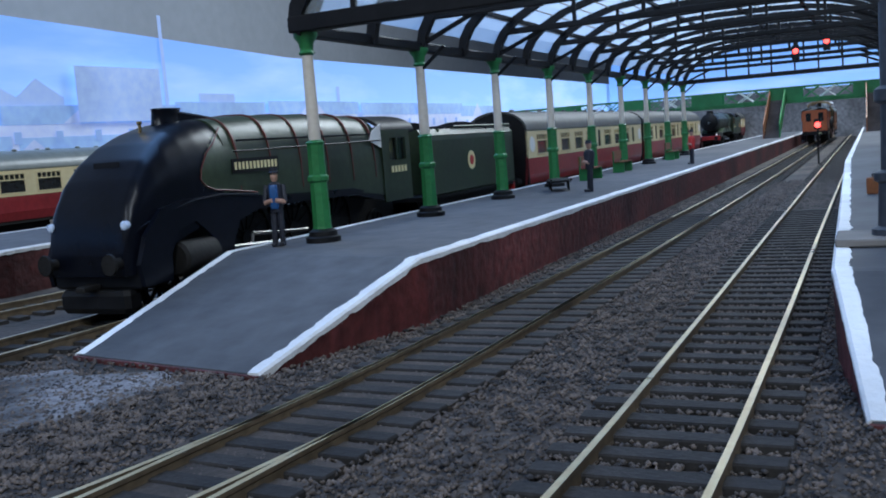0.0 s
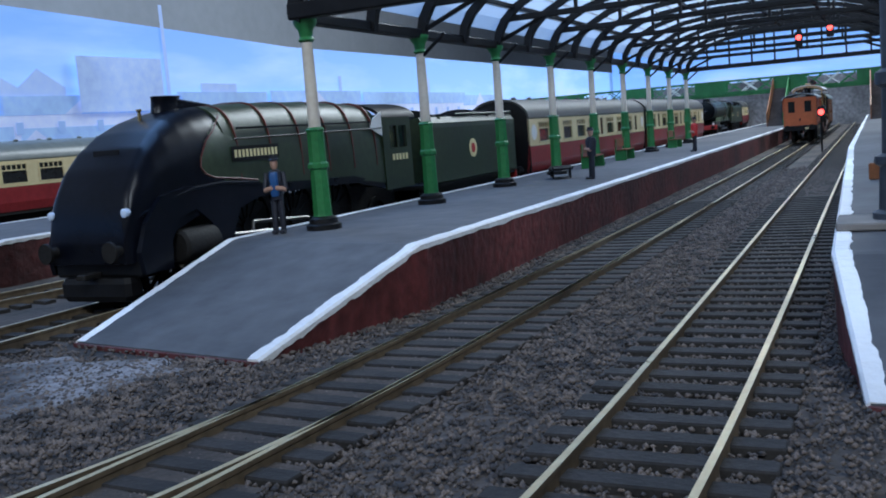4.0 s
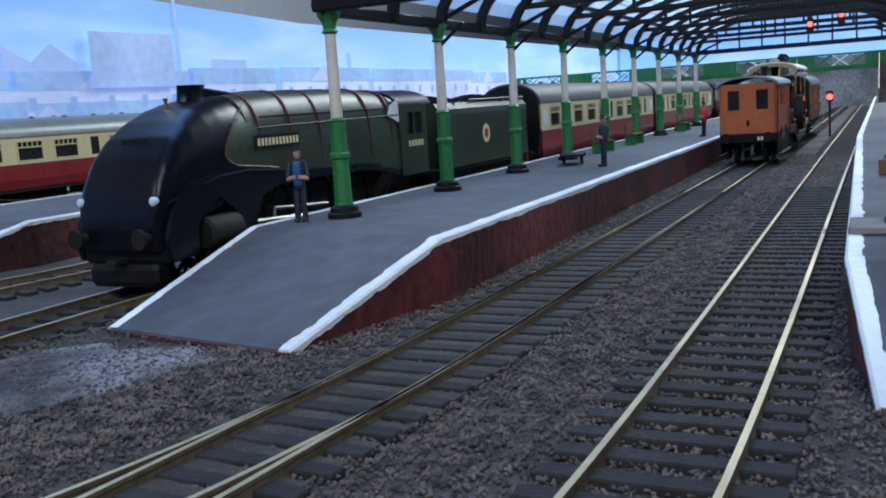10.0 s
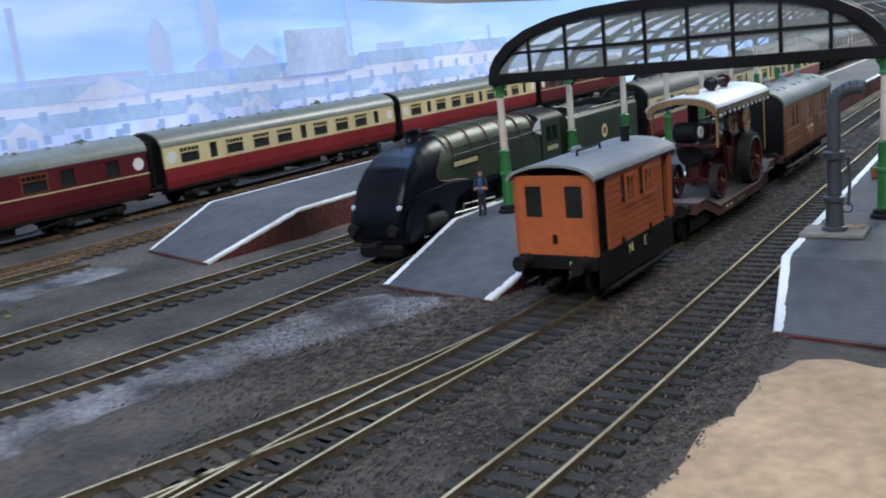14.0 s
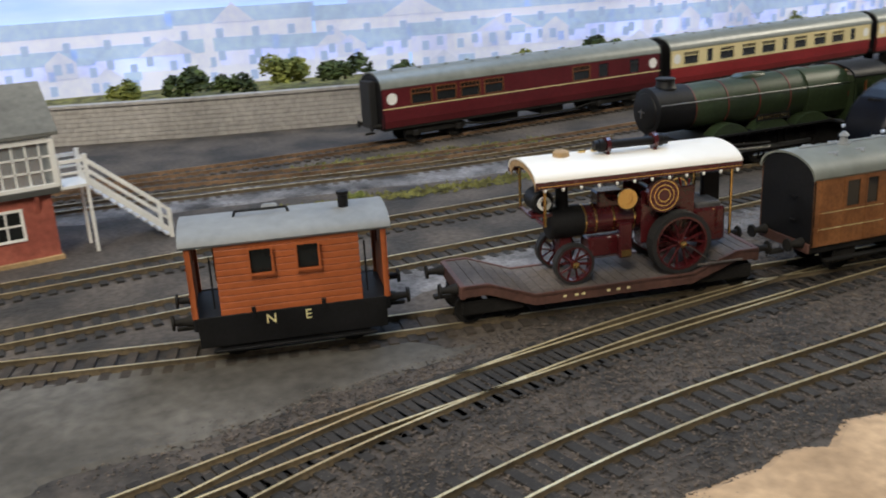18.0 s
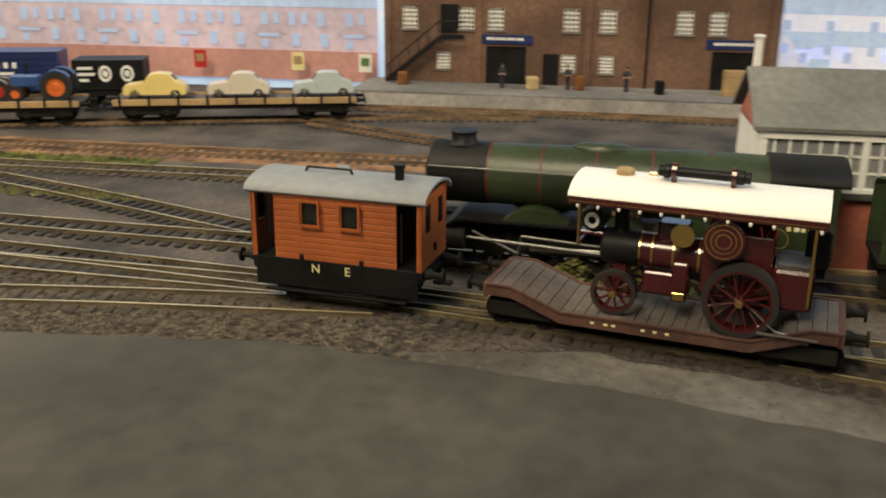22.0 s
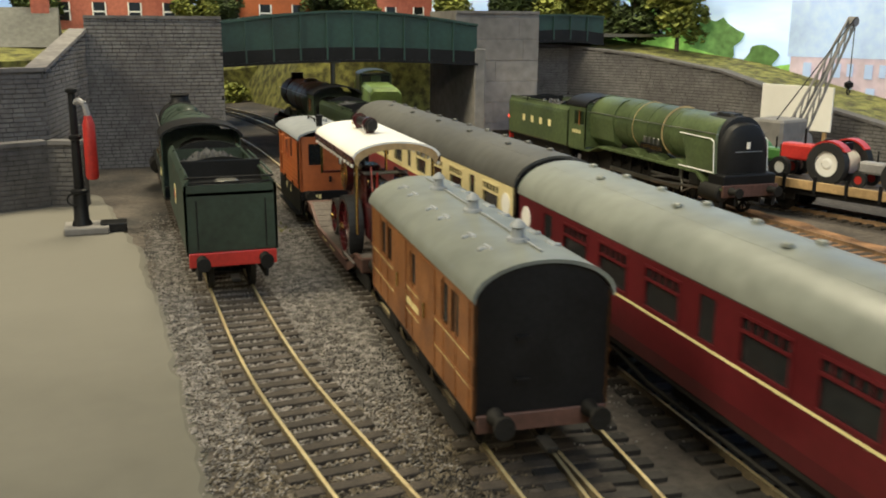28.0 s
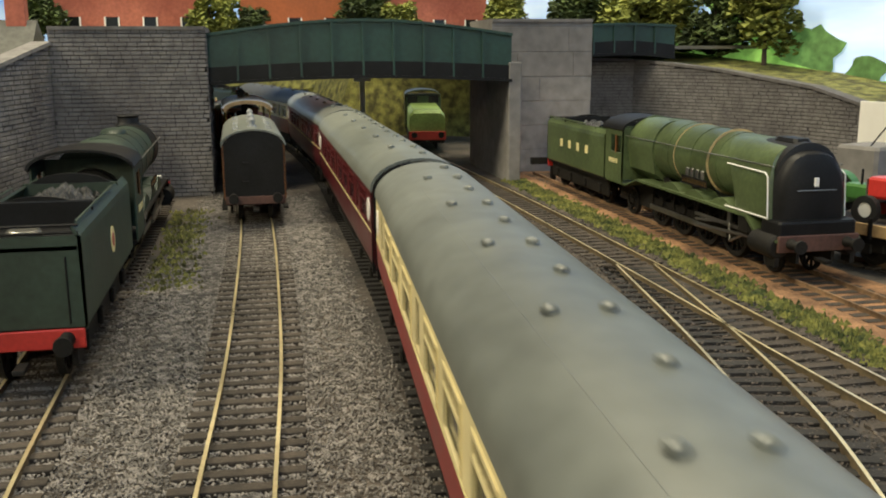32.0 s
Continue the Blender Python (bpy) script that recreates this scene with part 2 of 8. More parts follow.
PIER_STONE = mat("pier_render", (0.20, 0.19, 0.185), 0.85, vary=0.2, size=10, bump=0.3, other=(0.26, 0.245, 0.23))
GREY_WALL = mat("grey_stone_wall", (0.30, 0.285, 0.27), 0.9, vary=0.2, size=16, bump=0.5, island=True)
GIRDER = mat("girder_green", (0.015, 0.045, 0.036), 0.5, vary=0.2, size=20, bump=0.1)
GRASS = mat("scatter_grass", (0.14, 0.135, 0.04), 0.95, vary=0.5, size=120, bump=0.8, other=(0.22, 0.22, 0.06))
VERGE = mat("verge_grass", (0.075, 0.12, 0.025), 0.95, vary=0.5, size=120, bump=0.8, other=(0.20, 0.20, 0.05))
LEAF = mat("foliage", (0.035, 0.062, 0.018), 0.85, vary=0.45, size=90, bump=0.6, other=(0.085, 0.12, 0.03))
BRIGHT_LEAF = mat("bright_foliage", (0.16, 0.20, 0.03), 0.9, vary=0.4, size=90, bump=0.6, other=(0.30, 0.32, 0.07))
BARK = mat("bark", (0.06, 0.042, 0.03), 0.9, vary=0.3, size=80, bump=0.5)
TIMBER = mat("bare_timber", (0.40, 0.27, 0.13), 0.7, vary=0.2, size=40, bump=0.15)
CARTON = mat("parcel_card", (0.50, 0.38, 0.20), 0.8, vary=0.15, size=60, bump=0.1)
ORANGE = mat("orange_wheel", (0.72, 0.16, 0.03), 0.4, vary=0.1, size=50, bump=0.02)
BLUE = mat("tractor_blue", (0.035, 0.09, 0.26), 0.35, vary=0.12, size=50, bump=0.02)
DARK_BLUE = mat("van_blue", (0.018, 0.03, 0.12), 0.35, vary=0.12, size=50, bump=0.02)
TRACTOR_RED = mat("tractor_red", (0.50, 0.035, 0.03), 0.35, vary=0.12, size=50, bump=0.02)
TRACTOR_GREEN = mat("tractor_green", (0.06, 0.17, 0.04), 0.4, vary=0.12, size=50, bump=0.02)
TRACTOR_GREY = mat("tractor_grey", (0.26, 0.25, 0.25), 0.4, vary=0.12, size=50, bump=0.02)
CAR_YELLOW = mat("car_cream_yellow", (0.78, 0.62, 0.22), 0.3, vary=0.05, size=30, bump=0.0, coat=0.3)
CAR_CREAM = mat("car_stone", (0.66, 0.60, 0.48), 0.3, vary=0.05, size=30, bump=0.0, coat=0.3)
CAR_BLUE = mat("car_pale_blue", (0.50, 0.57, 0.56), 0.3, vary=0.05, size=30, bump=0.0, coat=0.3)
DARK_GLASS = mat("vehicle_glass", (0.014, 0.016, 0.016), 0.1, vary=0.1, size=30, bump=0.0)
SKIN = mat("figure_paint", (0.45, 0.28, 0.2), 0.6, vary=0.1, size=80, bump=0.02)
CLOTH = mat("figure_dark_paint", (0.02, 0.022, 0.035), 0.6, vary=0.2, size=80, bump=0.05)
SHIRT = mat("figure_shirt_paint", (0.40, 0.40, 0.40), 0.6, vary=0.2, size=80, bump=0.05)
LAMP_BLUE = mat("lamp_glass", (0.65, 0.75, 0.95), 0.2, vary=0.05, size=50, bump=0.0)
LAMP_RED = glow("red_lamp", (1.0, 0.06, 0.03), 6.0)
LAMP_YELLOW = glow("yellow_lamp", (1.0, 0.85, 0.2), 5.0)
ROOM_WALL = mat("room_wall", (0.42, 0.43, 0.44), 0.9, vary=0.05, size=4, bump=0.05)


# ---- mesh helpers ----
class B:
    """Gathers vertices and faces in full-size metres."""

    def __init__(self):
        self.v, self.f = [], []

    def add(self, verts, faces):
        o = len(self.v)
        self.v += [tuple(p) for p in verts]
        self.f += [tuple(i + o for i in f) for f in faces]
        return self

    def box(self, x0, x1, y0, y1, z0, z1, c=0.0):
        """A box, with its edges cut by c."""
        if c <= 0:
            return self.add([(x, y, z) for x in (x0, x1) for y in (y0, y1) for z in (z0, z1)],
                            [(0, 1, 3, 2), (4, 6, 7, 5), (0, 4, 5, 1), (2, 3, 7, 6), (0, 2, 6, 4), (1, 5, 7, 3)])
        c = min(c, (x1 - x0) / 2.01, (y1 - y0) / 2.01, (z1 - z0) / 2.01)


        def loop(i, z):
            return [(x0 + c + i, y0 + i, z), (x1 - c - i, y0 + i, z), (x1 - i, y0 + c + i, z), (x1 - i, y1 - c - i, z),
                    (x1 - c - i, y1 - i, z), (x0 + c + i, y1 - i, z), (x0 + i, y1 - c - i, z), (x0 + i, y0 + c + i, z)]
        return self.loft([loop(c * 0.6, z0), loop(0, z0 + c), loop(0, z1 - c), loop(c * 0.6, z1)])

    def loft(self, loops, caps=True, closed=True):
        n = len(loops[0])
        faces = []
        for a in range(len(loops) - 1):
            for i in range(n if closed else n - 1):
                j = (i + 1) % n
                faces.append((a * n + i, a * n + j, (a + 1) * n + j, (a + 1) * n + i))
        if caps and closed:
            faces += [tuple(range(n - 1, -1, -1)), tuple((len(loops) - 1) * n + i for i in range(n))]
        return self.add([p for q in loops for p in q], faces)

    def tube(self, a, b, r0, r1=None, n=12, caps=True):
        a, b = Vector(a), Vector(b)
        r1 = r0 if r1 is None else r1
        d = (b - a).normalized()
        u = d.orthogonal().normalized()
        w = d.cross(u)
        ring = lambda p, r: [p + (u * math.cos(2 * math.pi * i / n) + w * math.sin(2 * math.pi * i / n)) * r for i in range(n)]  # noqa: E731
        return self.loft([ring(a, r0), ring(b, r1)], caps)

    def turned(self, axis, p, profile, n=16):
        """A turned solid round an axis ('x', 'y' or 'z') through p; profile of (along, radius)."""
        loops = []
        for t, r in profile:
            loop = []
            for i in range(n):
                c, s = math.cos(2 * math.pi * i / n) * r, math.sin(2 * math.pi * i / n) * r
                loop.append({"x": (p[0] + t, p[1] + c, p[2] + s), "y": (p[0] + c, p[1] + t, p[2] + s), "z": (p[0] + c, p[1] + s, p[2] + t)}[axis])
            loops.append(loop)
        return self.loft(loops)

    def ring(self, axis, p, r0, r1, w, n=24):
        """A hoop between the radii r0 and r1, w wide."""
        self.turned(axis, p, [(-w / 2, r0), (-w / 2, r1), (w / 2, r1), (w / 2, r0), (-w / 2, r0)], n)
        o = len(self.f)
        del self.f[o - 2:]
        return self

    def prism(self, outline, axis, a, b):
        """An outline (pairs) drawn out along an axis from a to b: x: (y, z), y: (x, z), z: (x, y)."""
        put = {"x": lambda t, p: (t, *p), "y": lambda t, p: (p[0], t, p[1]), "z": lambda t, p: (*p, t)}[axis]
        return self.loft([[put(a, p) for p in outline], [put(b, p) for p in outline]])

    def path(self, pts, r, n=8):
        for a, b in zip(pts, pts[1:]):
            self.tube(a, b, r, r, n)
        return self

    def mesh(self, name, material, smooth=False):
        me = bpy.data.meshes.new(name)
        me.from_pydata([(x * K, y * K, z * K) for x, y, z in self.v], [], self.f)
        me.materials.append(material)
        bm = bmesh.new()
        bm.from_mesh(me)
        bmesh.ops.recalc_face_normals(bm, faces=bm.faces)
        bm.to_mesh(me)
        bm.free()
        if smooth:
            me.shade_smooth()
            me.set_sharp_from_angle(angle=radians(38))
        return me


def part(name, b, material, parent, label="", smooth=False, m=None):
    ob = new(name, b.mesh(name, material, smooth) if isinstance(b, B) else b)
    ob.parent = parent
    if m is not None:
        ob.matrix_basis = m
    if label:
        tagged(ob, label)
    return ob


def thing(name, label, category, x=0, y=0, z=0, rz=0, group="", kind=""):
    ob = new(name)
    ob.empty_display_size = 0.01
    ob.matrix_basis = pose(x * K, y * K, z * K, 0, 0, rz)
    return tagged(ob, label, category, group, kind)


def at(x, y, z=0, rz=0):
    return pose(x * K, y * K, z * K, 0, 0, rz)


def lettering(name, text, size, material, parent, m, label=""):
    """Raised letters in the built-in font, as a mesh."""
    cu = bpy.data.curves.new(name, "FONT")
    cu.body, cu.size, cu.extrude, cu.align_x, cu.align_y = text, size * K, 0.008 * K, "CENTER", "CENTER"
    tmp = bpy.data.objects.new("tmp", cu)
    me = bpy.data.meshes.new_from_object(tmp)
    bpy.data.objects.remove(tmp)
    me.name = name
    me.materials.clear()
    me.materials.append(material)
    return part(name, me, material, parent, label, m=m)


def spline(pts, step=0.6):
    """Points at even steps along a smooth curve through pts, each with its heading."""
    p = [Vector((*q, 0)) for q in pts]
    p = [p[0] * 2 - p[1], *p, p[-1] * 2 - p[-2]]
    fine = []
    for a, b, c, d in zip(p, p[1:], p[2:], p[3:]):
        for i in range(40):
            t = i / 40
            fine.append(0.5 * (2 * b + (c - a) * t + (2 * a - 5 * b + 4 * c - d) * t * t + (3 * b - a - 3 * c + d) * t ** 3))
    fine.append(p[-2])
    out, run, want = [], 0.0, 0.0
    for a, b in zip(fine, fine[1:]):
        d = (b - a).length
        while want <= run + d and d > 0:
            q = a.lerp(b, (want - run) / d)
            out.append((q.x, q.y, math.atan2(b.y - a.y, b.x - a.x)))
            want += step
        run += d
    return out

# ---- the board, room and ground ----
def grid_ground(name, x0, x1, y0, y1, step, material, rough_z, label="", cat="", kind="structure"):
    b = B()
    nx, ny = int((x1 - x0) / step) + 1, int((y1 - y0) / step) + 1
    for j in range(ny):
        for i in range(nx):
            x, y = x0 + (x1 - x0) * i / (nx - 1), y0 + (y1 - y0) * j / (ny - 1)
            z = rough_z * (noise.noise((x * 1.7, y * 1.7, 0)) + 0.5 * noise.noise((x * 4.1, y * 4.1, 3)))
            b.v.append((x, y, z))
    b.f = [(j * nx + i, j * nx + i + 1, (j + 1) * nx + i + 1, (j + 1) * nx + i) for j in range(ny - 1) for i in range(nx - 1)]
    ob = new(name, b.mesh(name, material, True))
    return tagged(ob, label or name, cat or name, kind=kind)


# one sheet of dark ballast over the whole board
ground = grid_ground("ground", -62, 24, -185, 150, 0.9, BALLAST, 0.03, "dark grey ballasted model railway board", "ground")
room_floor = tagged(new("floor", B().box(-80, 170, -300, 260, -72, -70).mesh("floor", ROOM_WALL)), "plain floor of the room below the layout", "floor", kind="structure")
ceiling = tagged(new("ceiling", B().box(-80, 170, -300, 260, 125, 127).mesh("ceiling", ROOM_WALL)), "plain pale ceiling over the layout", "ceiling", kind="structure")
for nm, bx in (("wall_west", (-82, -80, -300, 260)), ("wall_east", (170, 172, -300, 260)), ("wall_south", (-80, 170, -302, -300)), ("wall_north", (-80, 170, 260, 262))):
    tagged(new(nm, B().box(*bx, -70, 125).mesh(nm, ROOM_WALL)), "plain pale wall of the room", "wall", kind="structure")


def patch(name, outline, z, material, label, wobble=0.35):
    """A flat laid surface with an uneven edge."""
    pts = []
    for (ax, ay), (bx, by) in zip(outline, outline[1:] + outline[:1]):
        n = max(1, int(math.hypot(bx - ax, by - ay) / 0.5))
        for i in range(n):
            x, y = ax + (bx - ax) * i / n, ay + (by - ay) * i / n
            pts.append((x + wobble * noise.noise((x * 0.9, y * 0.9, 7)) + 0.12 * noise.noise((x * 3, y * 3, 2)), y + wobble * noise.noise((x * 0.9, y * 0.9, 17))))
    me = bpy.data.meshes.new(name)
    bm = bmesh.new()
    n = len(pts)
    turn = math.copysign(1, sum(pts[i - 1][0] * pts[i][1] - pts[i][0] * pts[i - 1][1] for i in range(n)))
    top = [bm.verts.new((x * K, y * K, z * K)) for x, y in pts]
    rim = []
    for i, (x, y) in enumerate(pts):
        d = Vector((pts[(i + 2) % n][0] - pts[i - 2][0], pts[(i + 2) % n][1] - pts[i - 2][1])).normalized() * 0.3 * turn
        rim.append(bm.verts.new(((x + d.y) * K, (y - d.x) * K, -0.04 * K)))
    for i in range(n):
        bm.faces.new((top[i - 1], top[i], rim[i], rim[i - 1]))
    bmesh.ops.triangulate(bm, faces=[bm.faces.new(top)])
    bmesh.ops.recalc_face_normals(bm, faces=bm.faces[:])
    bm.to_mesh(me)
    bm.free()
    me.materials.append(material)
    return tagged(new(name, me), label, "ground", kind="structure")


patch("ground_ash", [(-13.3, -12), (-11.2, 4), (-8.2, 11.2), (-11, 11.4), (-12.0, 9.3), (-12.7, 5), (-14, -3), (-15.5, -12)], 0.055, GREY_ASH, "pale grey ash between the tracks before the platform ramp", 0.5)
patch("ground_ash_yard", [(-12.2, -14), (-8.4, -8), (-7.9, -24), (-9.4, -35), (-15.6, -36.5), (-16.4, -32), (-14, -22)], 0.06, EARTH, "trodden grey ash beside the goods line", 0.5)
patch("ground_ash_sidings", [(-22.8, 12), (-24.5, 12), (-26.5, 3), (-30, -9), (-34, -22), (-31, -22), (-27, -8), (-24, 2)], 0.06, GREY_ASH, "strip of grey ash between the far sidings", 0.4)
patch("ground_sand", [(0.6, 9.3), (9, 10.3), (20, 5), (20, -16), (1.6, -16), (0.0, -9), (0.1, -2), (0.25, 4)], 0.07, SAND, "bare sandy board before the platform end", 0.5)
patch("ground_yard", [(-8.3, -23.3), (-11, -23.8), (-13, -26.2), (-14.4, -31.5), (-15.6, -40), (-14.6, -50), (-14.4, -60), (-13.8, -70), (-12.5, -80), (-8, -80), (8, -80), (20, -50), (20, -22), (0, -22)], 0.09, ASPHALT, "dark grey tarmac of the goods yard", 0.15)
patch("ground_rust", [(-37.9, -93), (-34.7, -93), (-34.6, -60), (-34.9, -38), (-37.6, -38), (-38.0, -60)], 0.055, RUST_BALLAST, "orange-brown rusty ballast under the siding", 0.35)
for i, (x0, y0, x1, y1) in enumerate([(-24.6, -9, -21.8, 6.5), (-23.5, -34, -19.8, -29), (-28.5, -64, -27.6, -50), (-34.5, -90, -33.5, -52), (-19, -84, -17.6, -70), (-31, -3, -28, 10)]):
    b = B()
    for k in range(900 if i < 2 else 3200 if i == 3 else 500):
        t = rnd.random()
        x, y = x0 + (x1 - x0) * t + rnd.gauss(0, 0.35), y0 + (y1 - y0) * t + rnd.gauss(0, 0.5)
        if i in (2, 3, 4):
            x, y = rnd.uniform(x0, x1) + rnd.gauss(0, 0.15), rnd.uniform(y0, y1)
        s, h = rnd.uniform(0.05, 0.16), rnd.uniform(0.04, 0.17)
        a = rnd.random() * 6.28
        b.add([(x + s * math.cos(a), y + s * math.sin(a), 0.03), (x + s * math.cos(a + 2.1), y + s * math.sin(a + 2.1), 0.03), (x + s * math.cos(a + 4.2), y + s * math.sin(a + 4.2), 0.03), (x, y, 0.04 + h)],
              [(0, 1, 3), (1, 2, 3), (2, 0, 3)])
    tagged(new("grass", b.mesh("grass", GRASS if i not in (1, 3) else LEAF if i == 1 else VERGE)), "olive scatter grass growing between the tracks", "grass", kind="stuff")


# ---- tracks ----
TRACKS = {
    "main": [(-1.75, 140), (-1.75, 60), (-1.72, 30), (-1.68, 14), (-1.75, 7), (-2.1, 0), (-2.5, -6), (-2.3, -11), (-1.3, -17), (0.4, -24)],
    "loop": [(-4.8, 140), (-4.8, 60), (-4.95, 30), (-5.2, 14), (-5.5, 8), (-5.95, 2), (-6.25, -6), (-6.2, -13), (-5.6, -20), (-5.3, -26), (-4.0, -34)],
    "goods": [(-4.95, 30), (-5.22, 13), (-5.6, 8), (-6.5, 4), (-7.6, 0), (-8.9, -4), (-11.6, -12), (-13.6, -17), (-14.9, -20.5), (-16.9, -28), (-18.6, -36), (-19.4, -42), (-19.9, -51), (-20.3, -57), (-20.7, -66), (-20.85, -82), (-20.2, -100), (-17.0, -120), (-10, -140)],
    "crossover": [(-6.2, 1), (-6.5, -5), (-6.0, -12), (-4.9, -17), (-3.2, -22), (-1, -28)],
    "bay": [(-12.95, 140), (-12.95, 60), (-12.95, 14), (-13.3, 5), (-14.5, -1), (-15.6, -9), (-16.4, -16), (-17.4, -24), (-18.8, -34), (-20.4, -46), (-21.5, -56)],
    "platform_line": [(-16.4, 140), (-16.4, 60), (-16.4, 22), (-17.0, 14), (-18.0, 7), (-19.0, 0), (-20.1, -8), (-21.2, -18), (-22.2, -28), (-23.2, -40), (-23.9, -52), (-24.7, -64), (-25.0, -80), (-24.8, -100), (-22.5, -120), (-15, -140)],
    "shed_road": [(-18.2, -38), (-17.7, -45), (-17.0, -51), (-16.5, -56), (-16.35, -62), (-16.3, -76), (-16.3, -87)],
    "carriage_road": [(-32.4, 140), (-32.4, 40), (-32.5, 18), (-33.2, 0), (-35.5, -14), (-40, -30)],
    "relief": [(-27.6, 140), (-27.6, 40), (-27.2, 14), (-29.2, 0), (-32.5, -10), (-35, -20), (-36.5, -34), (-36.3, -60), (-36.2, -92)],
    "relief_second": [(-25.2, 12), (-26.6, 2), (-29.3, -8), (-31.5, -18), (-32.3, -34), (-32.2, -60), (-32.0, -86), (-31, -110)],
    "yard_branch": [(-23.2, -40), (-25.5, -46), (-28.6, -54), (-30.4, -60), (-32.1, -70)],
    "wagon_road": [(-49, -36), (-47.4, -44), (-45.6, -50), (-43.4, -57), (-41.2, -64), (-39.6, -70)],
    "dock_road": [(-50, 20), (-49, -10), (-50.4, -30), (-50.2, -50), (-49, -70)],
    "inner_yard": [(-32.3, -20), (-36, -30), (-41, -40), (-45, -48)],
}
RUST = {"relief", "wagon_road", "dock_road", "carriage_road", "inner_yard"}
rail_profile = [(-0.03, 0.02), (0.03, 0.02), (0.022, 0.14), (0.034, 0.155), (0.034, 0.2), (-0.034, 0.2), (-0.034, 0.155), (-0.022, 0.14)]
NEAR = {"main": (4, 32), "loop": (4, 32), "goods": (-72, -46), "shed_road": (-62, -44)}
sleeper_mesh = {k: B().box(-0.125, 0.125, -1.05, 1.05, -0.06, 0.095, 0.02).mesh("sleeper", m) for k, m in (("d", SLEEPER), ("b", SLEEPER_BROWN))}
sleeper_jobs = []
for name, pts in TRACKS.items():
    tr = thing("railway_track", "nickel rails on dark sleepers, bedded in ballast" if name not in RUST else "rust-brown rails on brown sleepers in earthy ballast", "railway track", kind="structure")
    way = spline(pts, 0.52)
    for side in (-0.575, 0.575):
        loops = []
        for x, y, a in way:
            nx, ny = -math.sin(a), math.cos(a)
            loops.append([(x + nx * (side + u), y + ny * (side + u), z) for u, z in rail_profile])
        rail = part("rail", B().loft(loops), RAIL if name not in RUST else RAIL_RUST, tr)
        if name not in RUST:
            rail.data.materials.append(RAIL_SIDE)
            for p in rail.data.polygons:
                if p.normal.z < 0.8:
                    p.material_index = 1
    sleeper_jobs.append((tr, name, way))


# ---- platforms ----
def platform(label, left, right, z=1.15, edges=(True, True)):
    """left, right: the plan line of each edge as (x, y) at the toe, the top of the ramp, and on to the far end."""
    p = thing("platform", label, "platform", kind="structure")
    n = 26
    runs = max(len(left), len(right)) - 2
    stations = [(i / 20, 0.09 + (z - 0.09) * min(1, i / 20 * 1.04)) for i in range(21)] + [(1 + (i / n) ** 1.5 * runs, z) for i in range(1, n + 1)]

    def along(side, u):
        k = min(int(u), len(side) - 2)
        (ax, ay), (bx, by) = side[k], side[k + 1]
        return ax + (bx - ax) * (u - k), ay + (by - ay) * (u - k)
    lo = [(*along(left, u), t) for u, t in stations]
    ro = [(*along(right, u), t) for u, t in stations]
    part("surface", B().loft([[(a[0] + 0.12, a[1], -0.05), (c[0] - 0.12, c[1], -0.05), (c[0] - 0.02, c[1], c[2]), (a[0] + 0.02, a[1], a[2])] for a, c in zip(lo, ro)]), PLATFORM, p)
    for edge, s in ((ro, -1), (lo, 1)):
        part("retaining_face", B().loft([[(x + s * 0.15, y, -0.1), (x + s * 0.04, y, -0.1), (x, y, max(0.02, t - 0.1)), (x + s * 0.15, y, max(0.02, t - 0.1))] for x, y, t in edge]), BRICK_FACE, p, "dark red painted brick face")
    part("toe", B().loft([[(x, y - 0.06, -0.05), (x, y + 0.05, -0.05), (x, y + 0.05, 0.07), (x, y - 0.06, 0.07)] for x, y in (left[0], right[0])]), BRICK_FACE, p)
    for side, s, wanted in ((left, 1, edges[0]), (right, -1, edges[1])):
        if not wanted:
            continue
        loops = []
        for i in range(170):
            u = i / 60 if i < 60 else 1 + ((i - 60) / 109) ** 1.6 * runs
            x, y = along(side, u)
            t = 0.09 + (z - 0.09) * min(1, u * 1.04)
            w = 0.19 + 0.06 * noise.noise((y * 2.1, s, 0)) + 0.045 * noise.noise((y * 7.3, s, 4))
            d = 0.10 + 0.05 * noise.noise((y * 3.3, s, 9)) + 0.03 * noise.noise((y * 9.1, s, 2))
            loops.append([(x - s * 0.012, y, t - d), (x - s * 0.014, y, t - 0.02), (x + s * 0.02, y, t + 0.016), (x + s * w, y, t + 0.012), (x + s * w, y, t - 0.05)])
        part("edge", B().loft(loops), WHITE_EDGE, p, "worn white painted platform edge")
    return p


platform("grey tarmac island platform with a ramp and white edges", [(-11.42, 12.15), (-11.5, 16.4), (-11.0, 120)], [(-7.42, 11.45), (-6.6, 15.1), (-6.6, 120)])
platform("grey tarmac platform with a ramp end under the roof", [(-0.05, 10.75), (-0.42, 13.2), (-0.9, 40), (-0.9, 120)], [(9.0, 9.6), (9.0, 13.2), (9.0, 40), (9.0, 120)])
platform("grey tarmac outer platform with a ramp and white edges", [(-24.45, 14.5), (-25.3, 18.8), (-24.2, 120)], [(-19.9, 13.25), (-19.2, 17.8), (-18.4, 120)])

# ---- the train shed: columns, arched glazed roof, gable ----
BAY, Y0, NB = 5.12, 17.6, 9
XL, XR, ZE, RISE = -10.1, 1.15, 5.35, 1.95
XC, HW = (XL + XR) / 2, (XR - XL) / 2


def arch(u):
    return ZE + RISE * math.sqrt(max(0, 1 - abs(u) ** 3))


